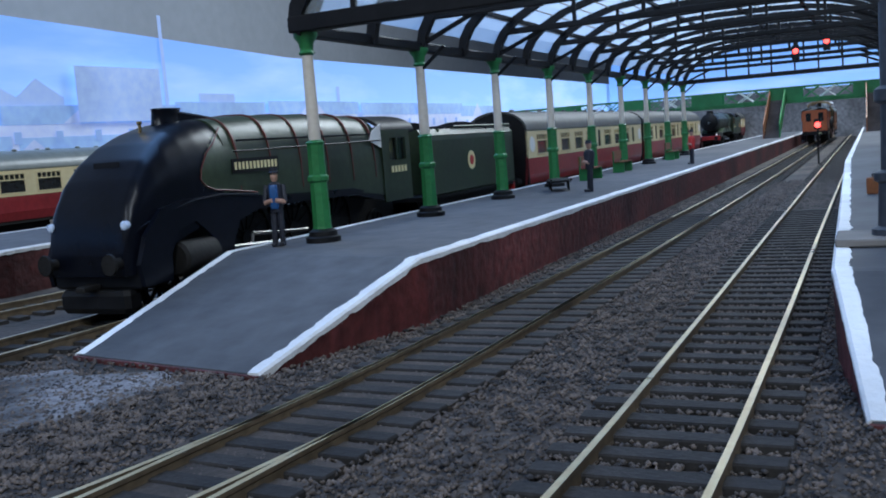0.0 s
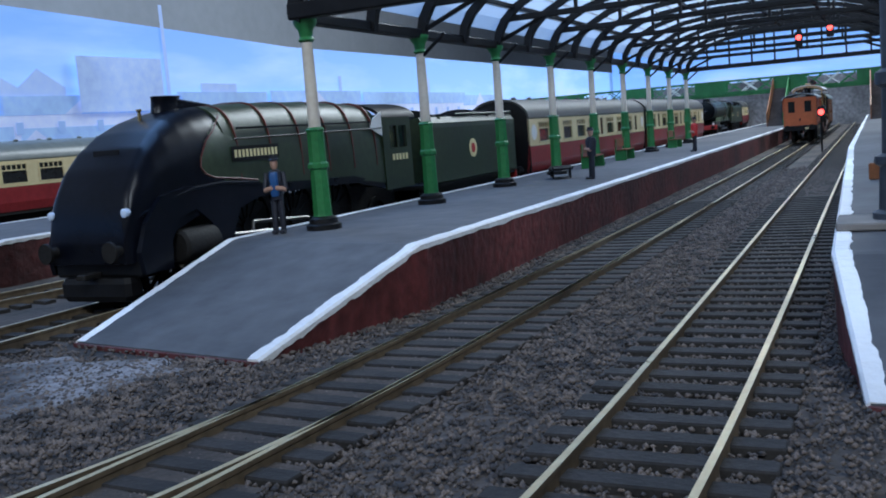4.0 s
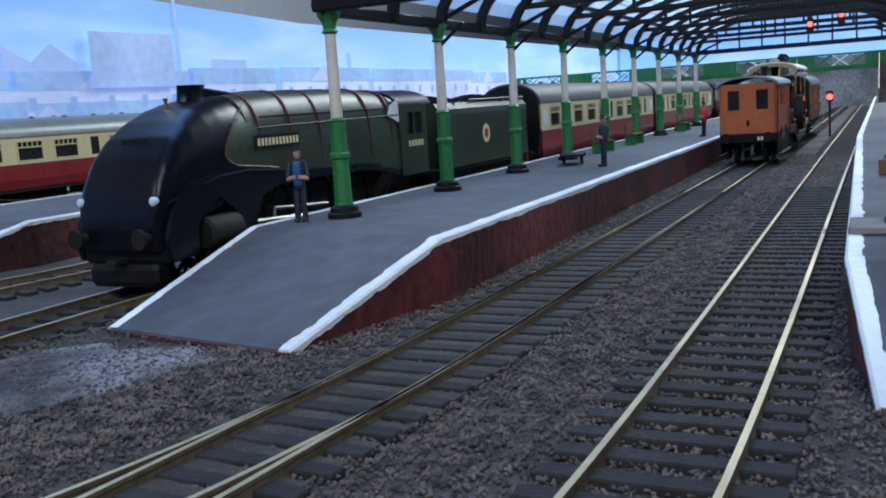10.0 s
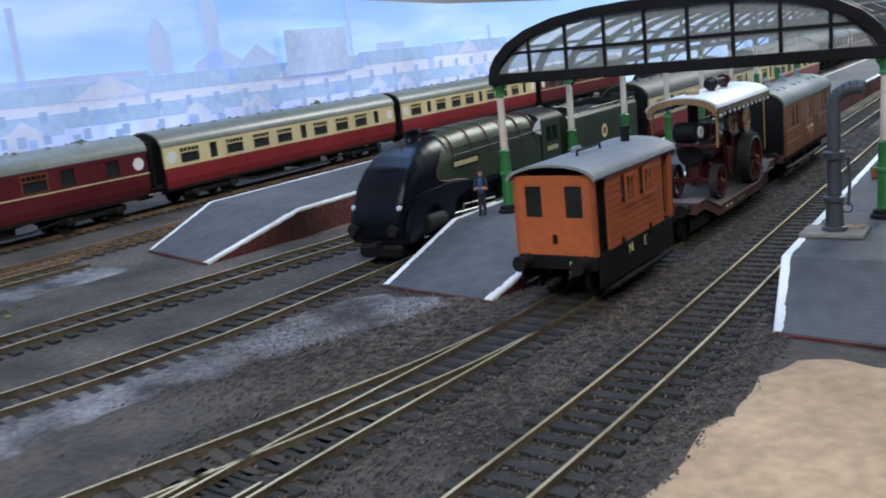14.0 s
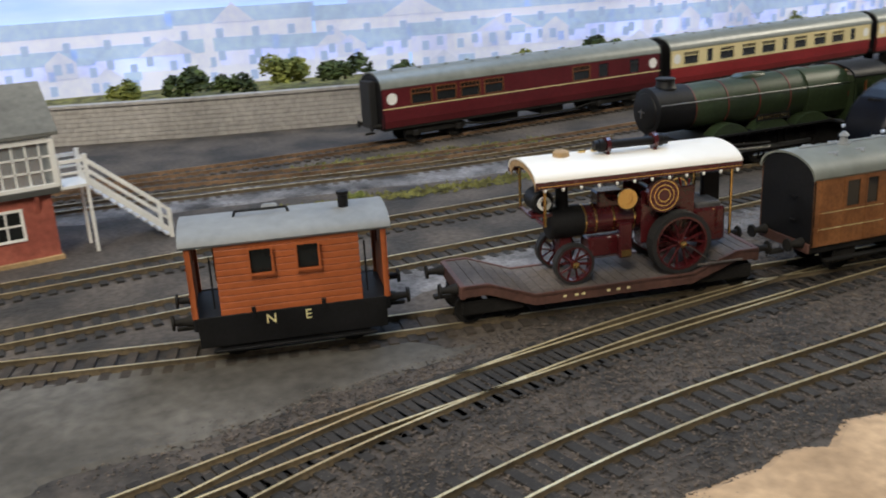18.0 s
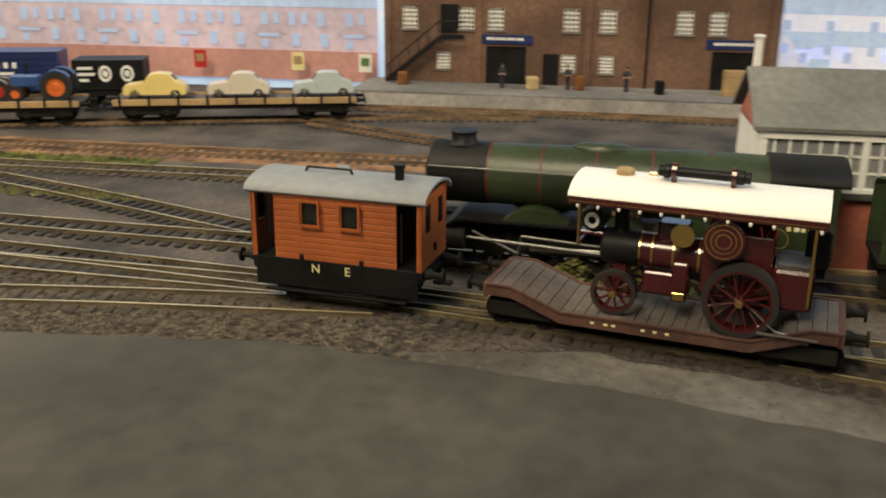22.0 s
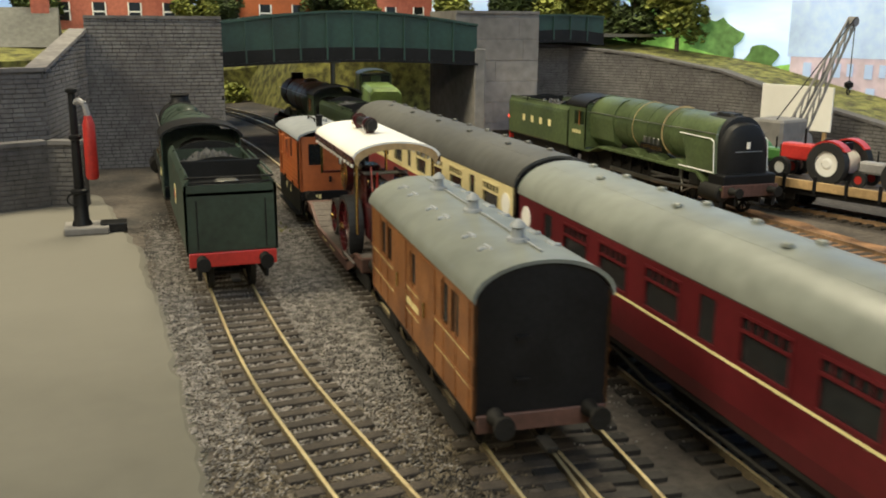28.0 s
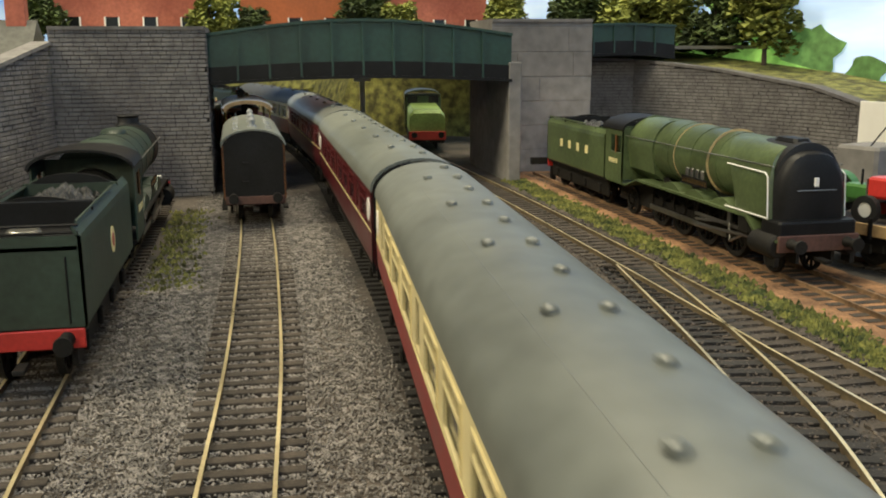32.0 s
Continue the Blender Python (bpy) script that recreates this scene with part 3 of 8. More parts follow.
def column():
    c = thing("column", "cast iron roof column, green below and cream above, black base", "column", group="columns of the station roof")
    part("base", B().turned("z", (0, 0, 0), [(0, 0.36), (0.1, 0.36), (0.13, 0.3), (0.22, 0.29), (0.27, 0.2)], 16), BLACK, c, "black stepped base", True)
    part("lower_shaft", B().turned("z", (0, 0, 0), [(0.27, 0.2), (0.32, 0.19), (1.2, 0.175), (1.24, 0.22), (1.32, 0.22), (1.36, 0.18), (1.95, 0.17), (2.0, 0.2), (2.05, 0.14)], 8), GREEN, c, "green octagonal lower shaft")
    part("upper_shaft", B().turned("z", (0, 0, 0), [(2.05, 0.125), (3.75, 0.11)], 14), CREAM, c, "cream upper shaft", True)
    part("capital", B().turned("z", (0, 0, 0), [(3.72, 0.12), (3.76, 0.17), (3.82, 0.13), (3.95, 0.15), (4.05, 0.22), (4.1, 0.24), (4.16, 0.24)], 14), GREEN, c, "green moulded capital", True)
    return c


col = column()
for i in range(NB):
    for x in (XL, XR):
        if i == 0 and x == XL:
            col.matrix_basis = at(x, Y0, 1.15)
        else:
            copy_thing(col, at(x, Y0 + BAY * i, 1.15))

roof = thing("station_roof", "arched train shed roof, black ribs and whitish glazing", "roof", kind="structure")
YE = Y0 + BAY * (NB - 1)
us = [-1, -0.985, -0.95, -0.88, -0.76, -0.6, -0.4, -0.2, 0, 0.2, 0.4, 0.6, 0.76, 0.88, 0.95, 0.985, 1]


def rib_mesh(w, d, nm):
    loops = []
    for k, u in enumerate(us):
        x, z = XC + HW * u, arch(u)
        r = Vector((u, 0, 0.75)).normalized()
        loops.append([(x, -w / 2, z), (x, w / 2, z), (x - r.x * d, w / 2, z - r.z * d), (x - r.x * d, -w / 2, z - r.z * d)])
    return B().loft(loops).mesh(nm, BLACK)


rib_me = rib_mesh(0.2, 0.24, "rib")
for i in range((NB - 1) * 2 + 1):
    part("rib", rib_me, BLACK, roof, m=at(0, Y0 + BAY / 2 * i))
for u in (-0.88, -0.4, 0, 0.4, 0.88):
    part("purlin", B().box(XC + HW * u - 0.06, XC + HW * u + 0.06, Y0, YE, arch(u) - 0.14, arch(u) - 0.04), BLACK, roof)
for k in range(19):
    u = -0.9 + 0.1 * k
    part("glazing_bar", B().box(XC + HW * u - 0.02, XC + HW * u + 0.02, Y0, YE, arch(u) - 0.07, arch(u) - 0.035), CREAM, roof)
for x in (XL, XR):
    part("eaves_beam", B().box(x - 0.14, x + 0.14, Y0 - 0.1, YE + 0.1, ZE - 0.12, ZE + 0.1, 0.03), BLACK, roof)
for k in range(len(us) - 1):
    a, b_ = us[k], us[k + 1]
    if b_ - a < 0.02:
        continue
    g = [(XC + HW * a, arch(a)), (XC + HW * b_, arch(b_))]
    pane = B().loft([[(g[0][0], 0.06, g[0][1] - 0.03), (g[0][0], BAY / 2 - 0.06, g[0][1] - 0.03), (g[0][0], BAY / 2 - 0.06, g[0][1] - 0.01), (g[0][0], 0.06, g[0][1] - 0.01)],
                     [(g[1][0], 0.06, g[1][1] - 0.03), (g[1][0], BAY / 2 - 0.06, g[1][1] - 0.03), (g[1][0], BAY / 2 - 0.06, g[1][1] - 0.01), (g[1][0], 0.06, g[1][1] - 0.01)]]).mesh("pane", ROOF_GLASS)
    for i in range((NB - 1) * 2):
        part("pane", pane, ROOF_GLASS, roof, m=at(0, Y0 + BAY / 2 * i)).visible_shadow = False
for i in range(1, NB):
    y = Y0 + BAY * i
    part("tie_beam", B().box(XC - HW * 0.98, XC + HW * 0.98, y - 0.07, y + 0.07, 5.95, 6.12, 0.02), BLACK, roof)
    for u in (-0.55, -0.2, 0.2, 0.55):
        part("hanger", B().box(XC + HW * u - 0.05, XC + HW * u + 0.05, y - 0.05, y + 0.05, 6.1, arch(u) - 0.05), BLACK, roof)
    for s in (-1, 1):
        part("strut", B().tube((XC + s * HW * 0.98, y, 5.4), (XC + s * HW * 0.72, y, 6.0), 0.06, 0.06, 6), BLACK, roof)
    for x, s in ((XL, 1), (XR, -1)):
        part("bracket", B().tube((x, y, 4.75), (x + s * 0.7, y, 5.3), 0.045, 0.045, 6), BLACK, roof)
for i in range((NB - 1) * 2):
    part("gutter_bracket", B().box(XL - 0.42, XL - 0.1, Y0 + BAY / 2 * (i + 0.5) - 0.1, Y0 + BAY / 2 * (i + 0.5) + 0.1, ZE - 0.05, ZE + 0.06, 0.02), BLACK, roof)

gable = thing("gable_screen", "black framed arched glass gable screen closing the roof end", "gable", kind="structure")
gy = Y0 - 0.18
loops = []
for u in us:
    x, z = XC + HW * 1.02 * u, arch(u)
    r = Vector((u, 0, 0.75)).normalized()
    loops.append([(x + r.x * 0.12, gy - 0.12, z + r.z * 0.12), (x + r.x * 0.12, gy + 0.14, z + r.z * 0.12), (x - r.x * 0.2, gy + 0.14, z - r.z * 0.2), (x - r.x * 0.2, gy - 0.12, z - r.z * 0.2)])
part("arch_rim", B().loft(loops), BLACK, gable)
part("bottom_beam", B().box(XL - 0.2, XR + 0.2, gy - 0.14, gy + 0.14, 5.3, 5.62, 0.03), BLACK, gable)
part("transom", B().box(XL + 0.3, XR - 0.3, gy - 0.05, gy + 0.05, 6.18, 6.27), BLACK, gable)
for i in range(1, 9):
    u = -1 + 2 * i / 9
    part("mullion", B().box(XC + HW * u - 0.045, XC + HW * u + 0.045, gy - 0.06, gy + 0.06, 5.6, arch(u) - 0.1), BLACK, gable)
for i in range(9):
    u0, u1 = -1 + 2 * i / 9, -1 + 2 * (i + 1) / 9
    x0, x1 = XC + HW * u0 + 0.05, XC + HW * u1 - 0.05
    part("pane", B().loft([[(x0, gy - 0.01, 5.62), (x1, gy - 0.01, 5.62), (x1, gy - 0.01, max(5.64, arch(u1) - 0.15)), (x0, gy - 0.01, max(5.64, arch(u0) - 0.15))],
                           [(x0, gy + 0.01, 5.62), (x1, gy + 0.01, 5.62), (x1, gy + 0.01, max(5.64, arch(u1) - 0.15)), (x0, gy + 0.01, max(5.64, arch(u0) - 0.15))]]), CLEAR, gable)

far = thing("far_gable_screen", "black framed gable screen at the far end of the roof", "gable", kind="structure")
gy2 = YE + 0.2
part("bottom_beam", B().box(XL - 0.2, XR + 0.2, gy2 - 0.1, gy2 + 0.1, 5.3, 5.55, 0.03), BLACK, far)
for i in range(1, 9):
    u = -1 + 2 * i / 9
    part("mullion", B().box(XC + HW * u - 0.045, XC + HW * u + 0.045, gy2 - 0.05, gy2 + 0.05, 5.55, arch(u) - 0.1), BLACK, far)

# ---- footbridge beyond the roof ----
def footbridge(x0, x1, y, z, label):
    fb = thing("footbridge", label, "footbridge", kind="structure")
    part("deck", B().box(x0, x1, y - 0.9, y + 0.9, z, z + 0.25, 0.03), GREEN, fb)
    for s in (-0.9, 0.9):
        part("parapet", B().box(x0, x1, y + s - 0.04, y + s + 0.04, z + 0.25, z + 0.45), GREEN, fb)
        part("handrail", B().box(x0, x1, y + s - 0.05, y + s + 0.05, z + 1.45, z + 1.6), GREEN, fb)
        n = int((x1 - x0) / 1.5)
        for i in range(n):
            a, c = x0 + (x1 - x0) * i / n, x0 + (x1 - x0) * (i + 1) / n
            if i % 5 in (2, 3):
                part("panel", B().box(a, c, y + s - 0.03, y + s + 0.03, z + 0.4, z + 1.5), GREEN, fb)
            else:
                part("lattice", B().tube((a, y + s, z + 0.4), (c, y + s, z + 1.5), 0.05, 0.05, 6), GREEN if i % 5 else WHITE_PAINT, fb)
                part("lattice", B().tube((a, y + s, z + 1.5), (c, y + s, z + 0.4), 0.05, 0.05, 6), GREEN if i % 5 else WHITE_PAINT, fb)
    for x in (x0 + 0.4, x1 - 0.4):
        part("tower", B().box(x - 0.35, x + 0.35, y - 0.8, y + 0.8, 1.15, z, 0.03), GREEN, fb)
    return fb


footbridge(-42, 3.0, 100.0, 4.25, "green iron lattice footbridge across the station tracks")
stair = thing("footbridge_stair", "green iron footbridge stair with dark boarded sides", "stair")
stair_b = B()
for i in range(18):
    stair_b.box(-8.9, -7.6, 91.7 + 0.4 * i, 92.15 + 0.4 * i, 1.15 + 0.19 * i, 1.2 + 0.19 * (i + 1))
part("treads", stair_b, DECK, stair)
for x in (-8.95, -7.55):
    part("stringer", B().prism([(91.7, 1.15), (99, 4.4), (99, 5.6), (91.7, 2.4)], "x", x - 0.05, x + 0.05), GREEN if x > -8 else TEAK, stair)
copy_thing(stair, at(8.6, 0, 0))


# ---- backscene: a printed board with painted town, both given an added glow ----
def backscene_board(name, pts, z1, material, label):
    b = B()
    tops = z1 if isinstance(z1, list) else [z1] * len(pts)
    loops = [[(x, y, -0.3), (x - 0.25, y, -0.3), (x - 0.25, y, t), (x, y, t)] for (x, y), t in zip(pts, tops)]
    b.loft(loops)
    return tagged(new(name, b.mesh(name, material, True)), label, "backdrop", kind="structure")


def sky_material(name, low, high, z_low, z_high, cloud):
    m = bpy.data.materials.new(name)
    m.use_nodes = True
    n, l = m.node_tree.nodes, m.node_tree.links
    p = n["Principled BSDF"]
    p.inputs["Roughness"].default_value = 0.7
    tc, sep, mr = n.new("ShaderNodeTexCoord"), n.new("ShaderNodeSeparateXYZ"), n.new("ShaderNodeMapRange")
    mr.inputs[1].default_value, mr.inputs[2].default_value = z_low * K, z_high * K
    mix, mix2, ns, mp, cr = n.new("ShaderNodeMix"), n.new("ShaderNodeMix"), n.new("ShaderNodeTexNoise"), n.new("ShaderNodeMapping"), n.new("ShaderNodeMapRange")
    mix.data_type = mix2.data_type = "RGBA"
    mix.inputs[6].default_value, mix.inputs[7].default_value = (*low, 1), (*high, 1)
    mp.inputs["Scale"].default_value = (3, 3, 14)
    ns.inputs["Scale"].default_value, ns.inputs["Detail"].default_value = 1.6, 5
    cr.inputs[1].default_value, cr.inputs[2].default_value, cr.inputs[4].default_value = 0.45, 0.7, cloud
    l.new(tc.outputs["Object"], sep.inputs[0])
    l.new(sep.outputs["Z"], mr.inputs[0])
    l.new(mr.outputs[0], mix.inputs[0])
    l.new(tc.outputs["Object"], mp.inputs[0])
    l.new(mp.outputs[0], ns.inputs["Vector"])
    l.new(ns.outputs["Fac"], cr.inputs[0])
    l.new(cr.outputs[0], mix2.inputs[0])
    l.new(mix.outputs[2], mix2.inputs[6])
    mix2.inputs[7].default_value = (0.85, 0.9, 0.95, 1)
    l.new(mix2.outputs[2], p.inputs["Base Color"])
    # the printed board emits its own colour, in place of strong light on it
    l.new(mix2.outputs[2], p.inputs["Emission Color"])
    p.inputs["Emission Strength"].default_value = 0.46
    return m


SKY = sky_material("printed_sky", (0.46, 0.62, 0.90), (0.09, 0.25, 0.66), 6.5, 18.0, 0.5)
BOARD = [(-34, 150), (-36.5, 100), (-38.6, 60), (-39.8, 42), (-41.5, 30), (-46.5, 16), (-53, 0), (-56.3, -16), (-57.4, -26), (-57.8, -50), (-58, -72), (-57, -82), (-54, -92), (-49, -102), (-42, -118), (-30, -140), (-8, -160), (24, -176)]
backscene_board("backdrop", BOARD, [9.6, 9.8, 10.0, 10.9, 11.6, 13.5, 17, 20, 22] + [24] * 9, SKY, "printed backscene of blue sky with white clouds")
backscene_board("backdrop_north", [(20, 132), (-20, 134), (-34, 136)], 16, SKY, "pale sky board closing the far end of the station")


def board_x(y):
    for (ax, ay), (bx, by) in zip(BOARD, BOARD[1:]):
        if by <= y <= ay:
            return ax + (bx - ax) * (y - ay) / (by - ay)
    return BOARD[0][0]


def glow_print_mat(name, c, v=0.12):
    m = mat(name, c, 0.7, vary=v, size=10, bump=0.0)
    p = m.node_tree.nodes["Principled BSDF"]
    # prints glow faintly in their own colour, in place of light on the board
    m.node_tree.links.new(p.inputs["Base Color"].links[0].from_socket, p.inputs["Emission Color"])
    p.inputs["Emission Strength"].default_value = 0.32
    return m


P_FAR = glow_print_mat("print_far_blue", (0.50, 0.58, 0.82), 0.06)
P_MILL = glow_print_mat("print_mill", (0.52, 0.60, 0.83), 0.12)
P_WALL = glow_print_mat("print_pale_wall", (0.70, 0.72, 0.90))
P_WALL2 = glow_print_mat("print_lilac_wall", (0.62, 0.65, 0.84))
P_ROOF = glow_print_mat("print_slate_blue", (0.44, 0.56, 0.80))
P_WIN = glow_print_mat("print_window", (0.38, 0.48, 0.72), 0.05)
P_PINK = glow_print_mat("print_pink_brick", (0.52, 0.42, 0.49))
P_PINK2 = glow_print_mat("print_pink_gable", (0.46, 0.37, 0.44))
P_RED = glow_print_mat("print_red_wall", (0.40, 0.20, 0.17))
P_FAR_DIM = mat("far_end_grey", (0.20, 0.20, 0.21), 0.8, vary=0.4, size=14, bump=0.0)
P_GREEN = glow_print_mat("print_meadow", (0.24, 0.46, 0.10), 0.3)
P_TREE = glow_print_mat("print_tree", (0.10, 0.20, 0.06), 0.4)


def printed(name, rects, material, off, label, polys=()):
    """Flat shapes printed on the board: rects of y0, y1, z0, z1."""
    b = B()
    for ya, yb, z0, z1 in rects:
        m = max(1, math.ceil((yb - ya) / 1.5))
        for y0, y1 in ((ya + (yb - ya) * k / m, ya + (yb - ya) * (k + 1) / m) for k in range(m)):
            b.add([(board_x(y0) + off, y0, z0), (board_x(y1) + off, y1, z0), (board_x(y1) + off, y1, z1), (board_x(y0) + off, y0, z1)], [(0, 1, 2, 3)])
    for poly in polys:
        b.add([(board_x(y) + off, y, z) for y, z in poly], [tuple(range(len(poly)))])
    return tagged(new(name, b.mesh(name, material)), label, "backdrop print", kind="structure")


# grey sheet added for the darkness beyond the footbridge; no buildings drawn
tagged(new("backdrop_far_town", B().box(-30, 20, 131.4, 131.6, -0.3, 6.4).mesh("backdrop_far_town", P_FAR_DIM)), "plain dark grey sheet added to dim the far end of the station", "backdrop print", kind="structure")
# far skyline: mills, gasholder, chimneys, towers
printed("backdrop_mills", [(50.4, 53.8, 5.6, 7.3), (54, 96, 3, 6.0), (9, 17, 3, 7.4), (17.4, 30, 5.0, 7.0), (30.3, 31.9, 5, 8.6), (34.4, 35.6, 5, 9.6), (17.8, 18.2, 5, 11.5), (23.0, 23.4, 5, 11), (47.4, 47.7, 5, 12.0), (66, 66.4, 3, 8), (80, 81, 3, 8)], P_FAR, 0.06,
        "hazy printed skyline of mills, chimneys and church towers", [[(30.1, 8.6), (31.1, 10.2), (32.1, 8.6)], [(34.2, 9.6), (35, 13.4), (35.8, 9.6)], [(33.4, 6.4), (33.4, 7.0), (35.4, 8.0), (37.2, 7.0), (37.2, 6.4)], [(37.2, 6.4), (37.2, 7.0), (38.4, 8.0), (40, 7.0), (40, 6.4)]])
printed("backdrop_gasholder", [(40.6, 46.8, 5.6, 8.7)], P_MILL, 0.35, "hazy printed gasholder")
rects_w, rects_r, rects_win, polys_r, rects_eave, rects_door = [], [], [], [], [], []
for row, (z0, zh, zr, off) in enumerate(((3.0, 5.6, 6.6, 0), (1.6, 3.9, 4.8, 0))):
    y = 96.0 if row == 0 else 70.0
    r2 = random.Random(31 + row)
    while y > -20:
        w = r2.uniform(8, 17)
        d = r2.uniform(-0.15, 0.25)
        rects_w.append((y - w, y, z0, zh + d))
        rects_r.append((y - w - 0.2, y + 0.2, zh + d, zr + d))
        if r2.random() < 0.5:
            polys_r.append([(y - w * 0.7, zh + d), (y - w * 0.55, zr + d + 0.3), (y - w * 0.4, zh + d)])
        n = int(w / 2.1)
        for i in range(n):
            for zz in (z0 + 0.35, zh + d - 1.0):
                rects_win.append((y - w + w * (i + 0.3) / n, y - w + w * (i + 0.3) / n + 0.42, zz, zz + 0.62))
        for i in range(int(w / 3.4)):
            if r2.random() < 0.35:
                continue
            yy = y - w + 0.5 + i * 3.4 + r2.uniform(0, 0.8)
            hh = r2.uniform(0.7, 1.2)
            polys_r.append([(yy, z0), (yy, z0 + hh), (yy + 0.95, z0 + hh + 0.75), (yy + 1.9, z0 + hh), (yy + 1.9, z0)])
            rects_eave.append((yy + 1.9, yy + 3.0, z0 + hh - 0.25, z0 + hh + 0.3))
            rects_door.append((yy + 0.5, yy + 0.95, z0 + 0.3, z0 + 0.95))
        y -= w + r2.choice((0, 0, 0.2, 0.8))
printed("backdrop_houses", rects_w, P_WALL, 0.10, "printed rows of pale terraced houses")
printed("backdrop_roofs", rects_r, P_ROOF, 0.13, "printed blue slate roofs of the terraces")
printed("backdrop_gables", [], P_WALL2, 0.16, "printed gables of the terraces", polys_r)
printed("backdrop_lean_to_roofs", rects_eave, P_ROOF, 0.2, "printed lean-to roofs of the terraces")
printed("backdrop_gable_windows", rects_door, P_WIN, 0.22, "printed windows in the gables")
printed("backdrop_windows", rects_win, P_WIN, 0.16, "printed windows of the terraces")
# brick terrace behind the goods wagons
rw, rr, rwin, gp = [(-88.4, -47.2, 1.0, 5.5)], [(-88.6, -47.2, 5.5, 9.0)], [], []
for i in range(20):
    y = -87.4 + i * 2.0
    rwin += [(y, y + 0.5, 4.3, 5.15), (y + 0.9, y + 1.3, 4.4, 5.15)] if i % 3 else [(y, y + 0.55, 4.25, 5.15)]
    rwin += [(y + 0.2, y + 0.75, 2.9, 3.75)] if i % 3 != 1 else [(y - 0.2, y + 1.3, 3.5, 3.75), (y, y + 0.5, 2.8, 3.3)]
    if i % 3 == 1:
        gp.append([(y - 0.7, 3.7), (y + 0.6, 4.7), (y + 1.9, 3.7)])
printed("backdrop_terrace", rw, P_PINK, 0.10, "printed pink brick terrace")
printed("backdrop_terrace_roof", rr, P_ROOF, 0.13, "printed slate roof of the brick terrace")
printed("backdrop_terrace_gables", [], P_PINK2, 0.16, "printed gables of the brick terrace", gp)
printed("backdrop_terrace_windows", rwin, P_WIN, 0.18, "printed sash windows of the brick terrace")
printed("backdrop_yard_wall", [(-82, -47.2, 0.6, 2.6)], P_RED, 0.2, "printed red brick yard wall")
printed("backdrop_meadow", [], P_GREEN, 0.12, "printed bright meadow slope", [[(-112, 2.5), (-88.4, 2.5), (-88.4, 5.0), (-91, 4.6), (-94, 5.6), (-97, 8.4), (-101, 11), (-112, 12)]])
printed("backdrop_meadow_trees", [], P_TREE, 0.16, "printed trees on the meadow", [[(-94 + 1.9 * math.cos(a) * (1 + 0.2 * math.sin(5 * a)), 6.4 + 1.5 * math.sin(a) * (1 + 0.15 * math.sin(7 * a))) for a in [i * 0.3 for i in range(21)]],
        [(-90.5 + 1.2 * math.cos(a) * (1 + 0.2 * math.sin(4 * a)), 5.3 + 0.9 * math.sin(a)) for a in [i * 0.3 for i in range(21)]]])

# ---- vehicles: y is along the vehicle, its front at +y, z = 0 on the rail ----
def panel_wall(b, x0, x1, y0, y1, z0, z1, holes):
    """A side wall between x0 and x1 with openings (ya, yb, za, zb)."""
    zs = sorted({z0, z1, *[h[2] for h in holes], *[h[3] for h in holes]})
    for za, zb in zip(zs, zs[1:]):
        cut = sorted((h[0], h[1]) for h in holes if h[2] <= za + 1e-6 and h[3] >= zb - 1e-6)
        y = y0
        for a, c in cut:
            if a > y:
                b.box(x0, x1, y, a, za, zb)
            y = max(y, c)
        if y < y1:
            b.box(x0, x1, y, y1, za, zb)
    return b


def end_wall(b, y0, y1, x0, x1, z0, z1, holes=()):
    t = B()
    panel_wall(t, y0, y1, x0, x1, z0, z1, list(holes))
    return b.add([(y, x, z) for x, y, z in t.v], t.f)


def arc_roof(y0, y1, w, z0, rise, thick=0.07, n=14):
    o = [(w * math.sin(math.pi / 2 * (-1 + 2 * i / n)), z0 + rise * math.cos(math.pi / 2 * (-1 + 2 * i / n))) for i in range(n + 1)]
    i_ = [(x * 0.96, z - thick) for x, z in reversed(o)]
    return B().prism(o + i_, "y", y0, y1)


def plain_wheel(r, w=0.14, spokes=0, axle=True):
    b = B()
    b.ring("x", (0, 0, 0), r * 0.84, r, w, 22)
    b.turned("x", (0, 0, 0), [(-w / 2 - 0.02, r * 1.0), (-w / 2 - 0.02, r * 1.07), (-w / 2 + 0.03, r * 1.07), (-w / 2 + 0.03, r)], 22)
    del b.f[-2:]
    b.turned("x", (0, 0, 0), [(-w * 0.6, r * 0.16), (w * 0.7, r * 0.16)], 10)
    if spokes:
        for i in range(spokes):
            a = 2 * math.pi * i / spokes
            b.tube((0, r * 0.1 * math.cos(a), r * 0.1 * math.sin(a)), (0, r * 0.88 * math.cos(a), r * 0.88 * math.sin(a)), r * 0.045, r * 0.035, 5, False)
    else:
        b.turned("x", (0, 0, 0), [(-w * 0.2, r * 0.86), (w * 0.2, r * 0.86)], 22)
    return b


WHEEL = {}


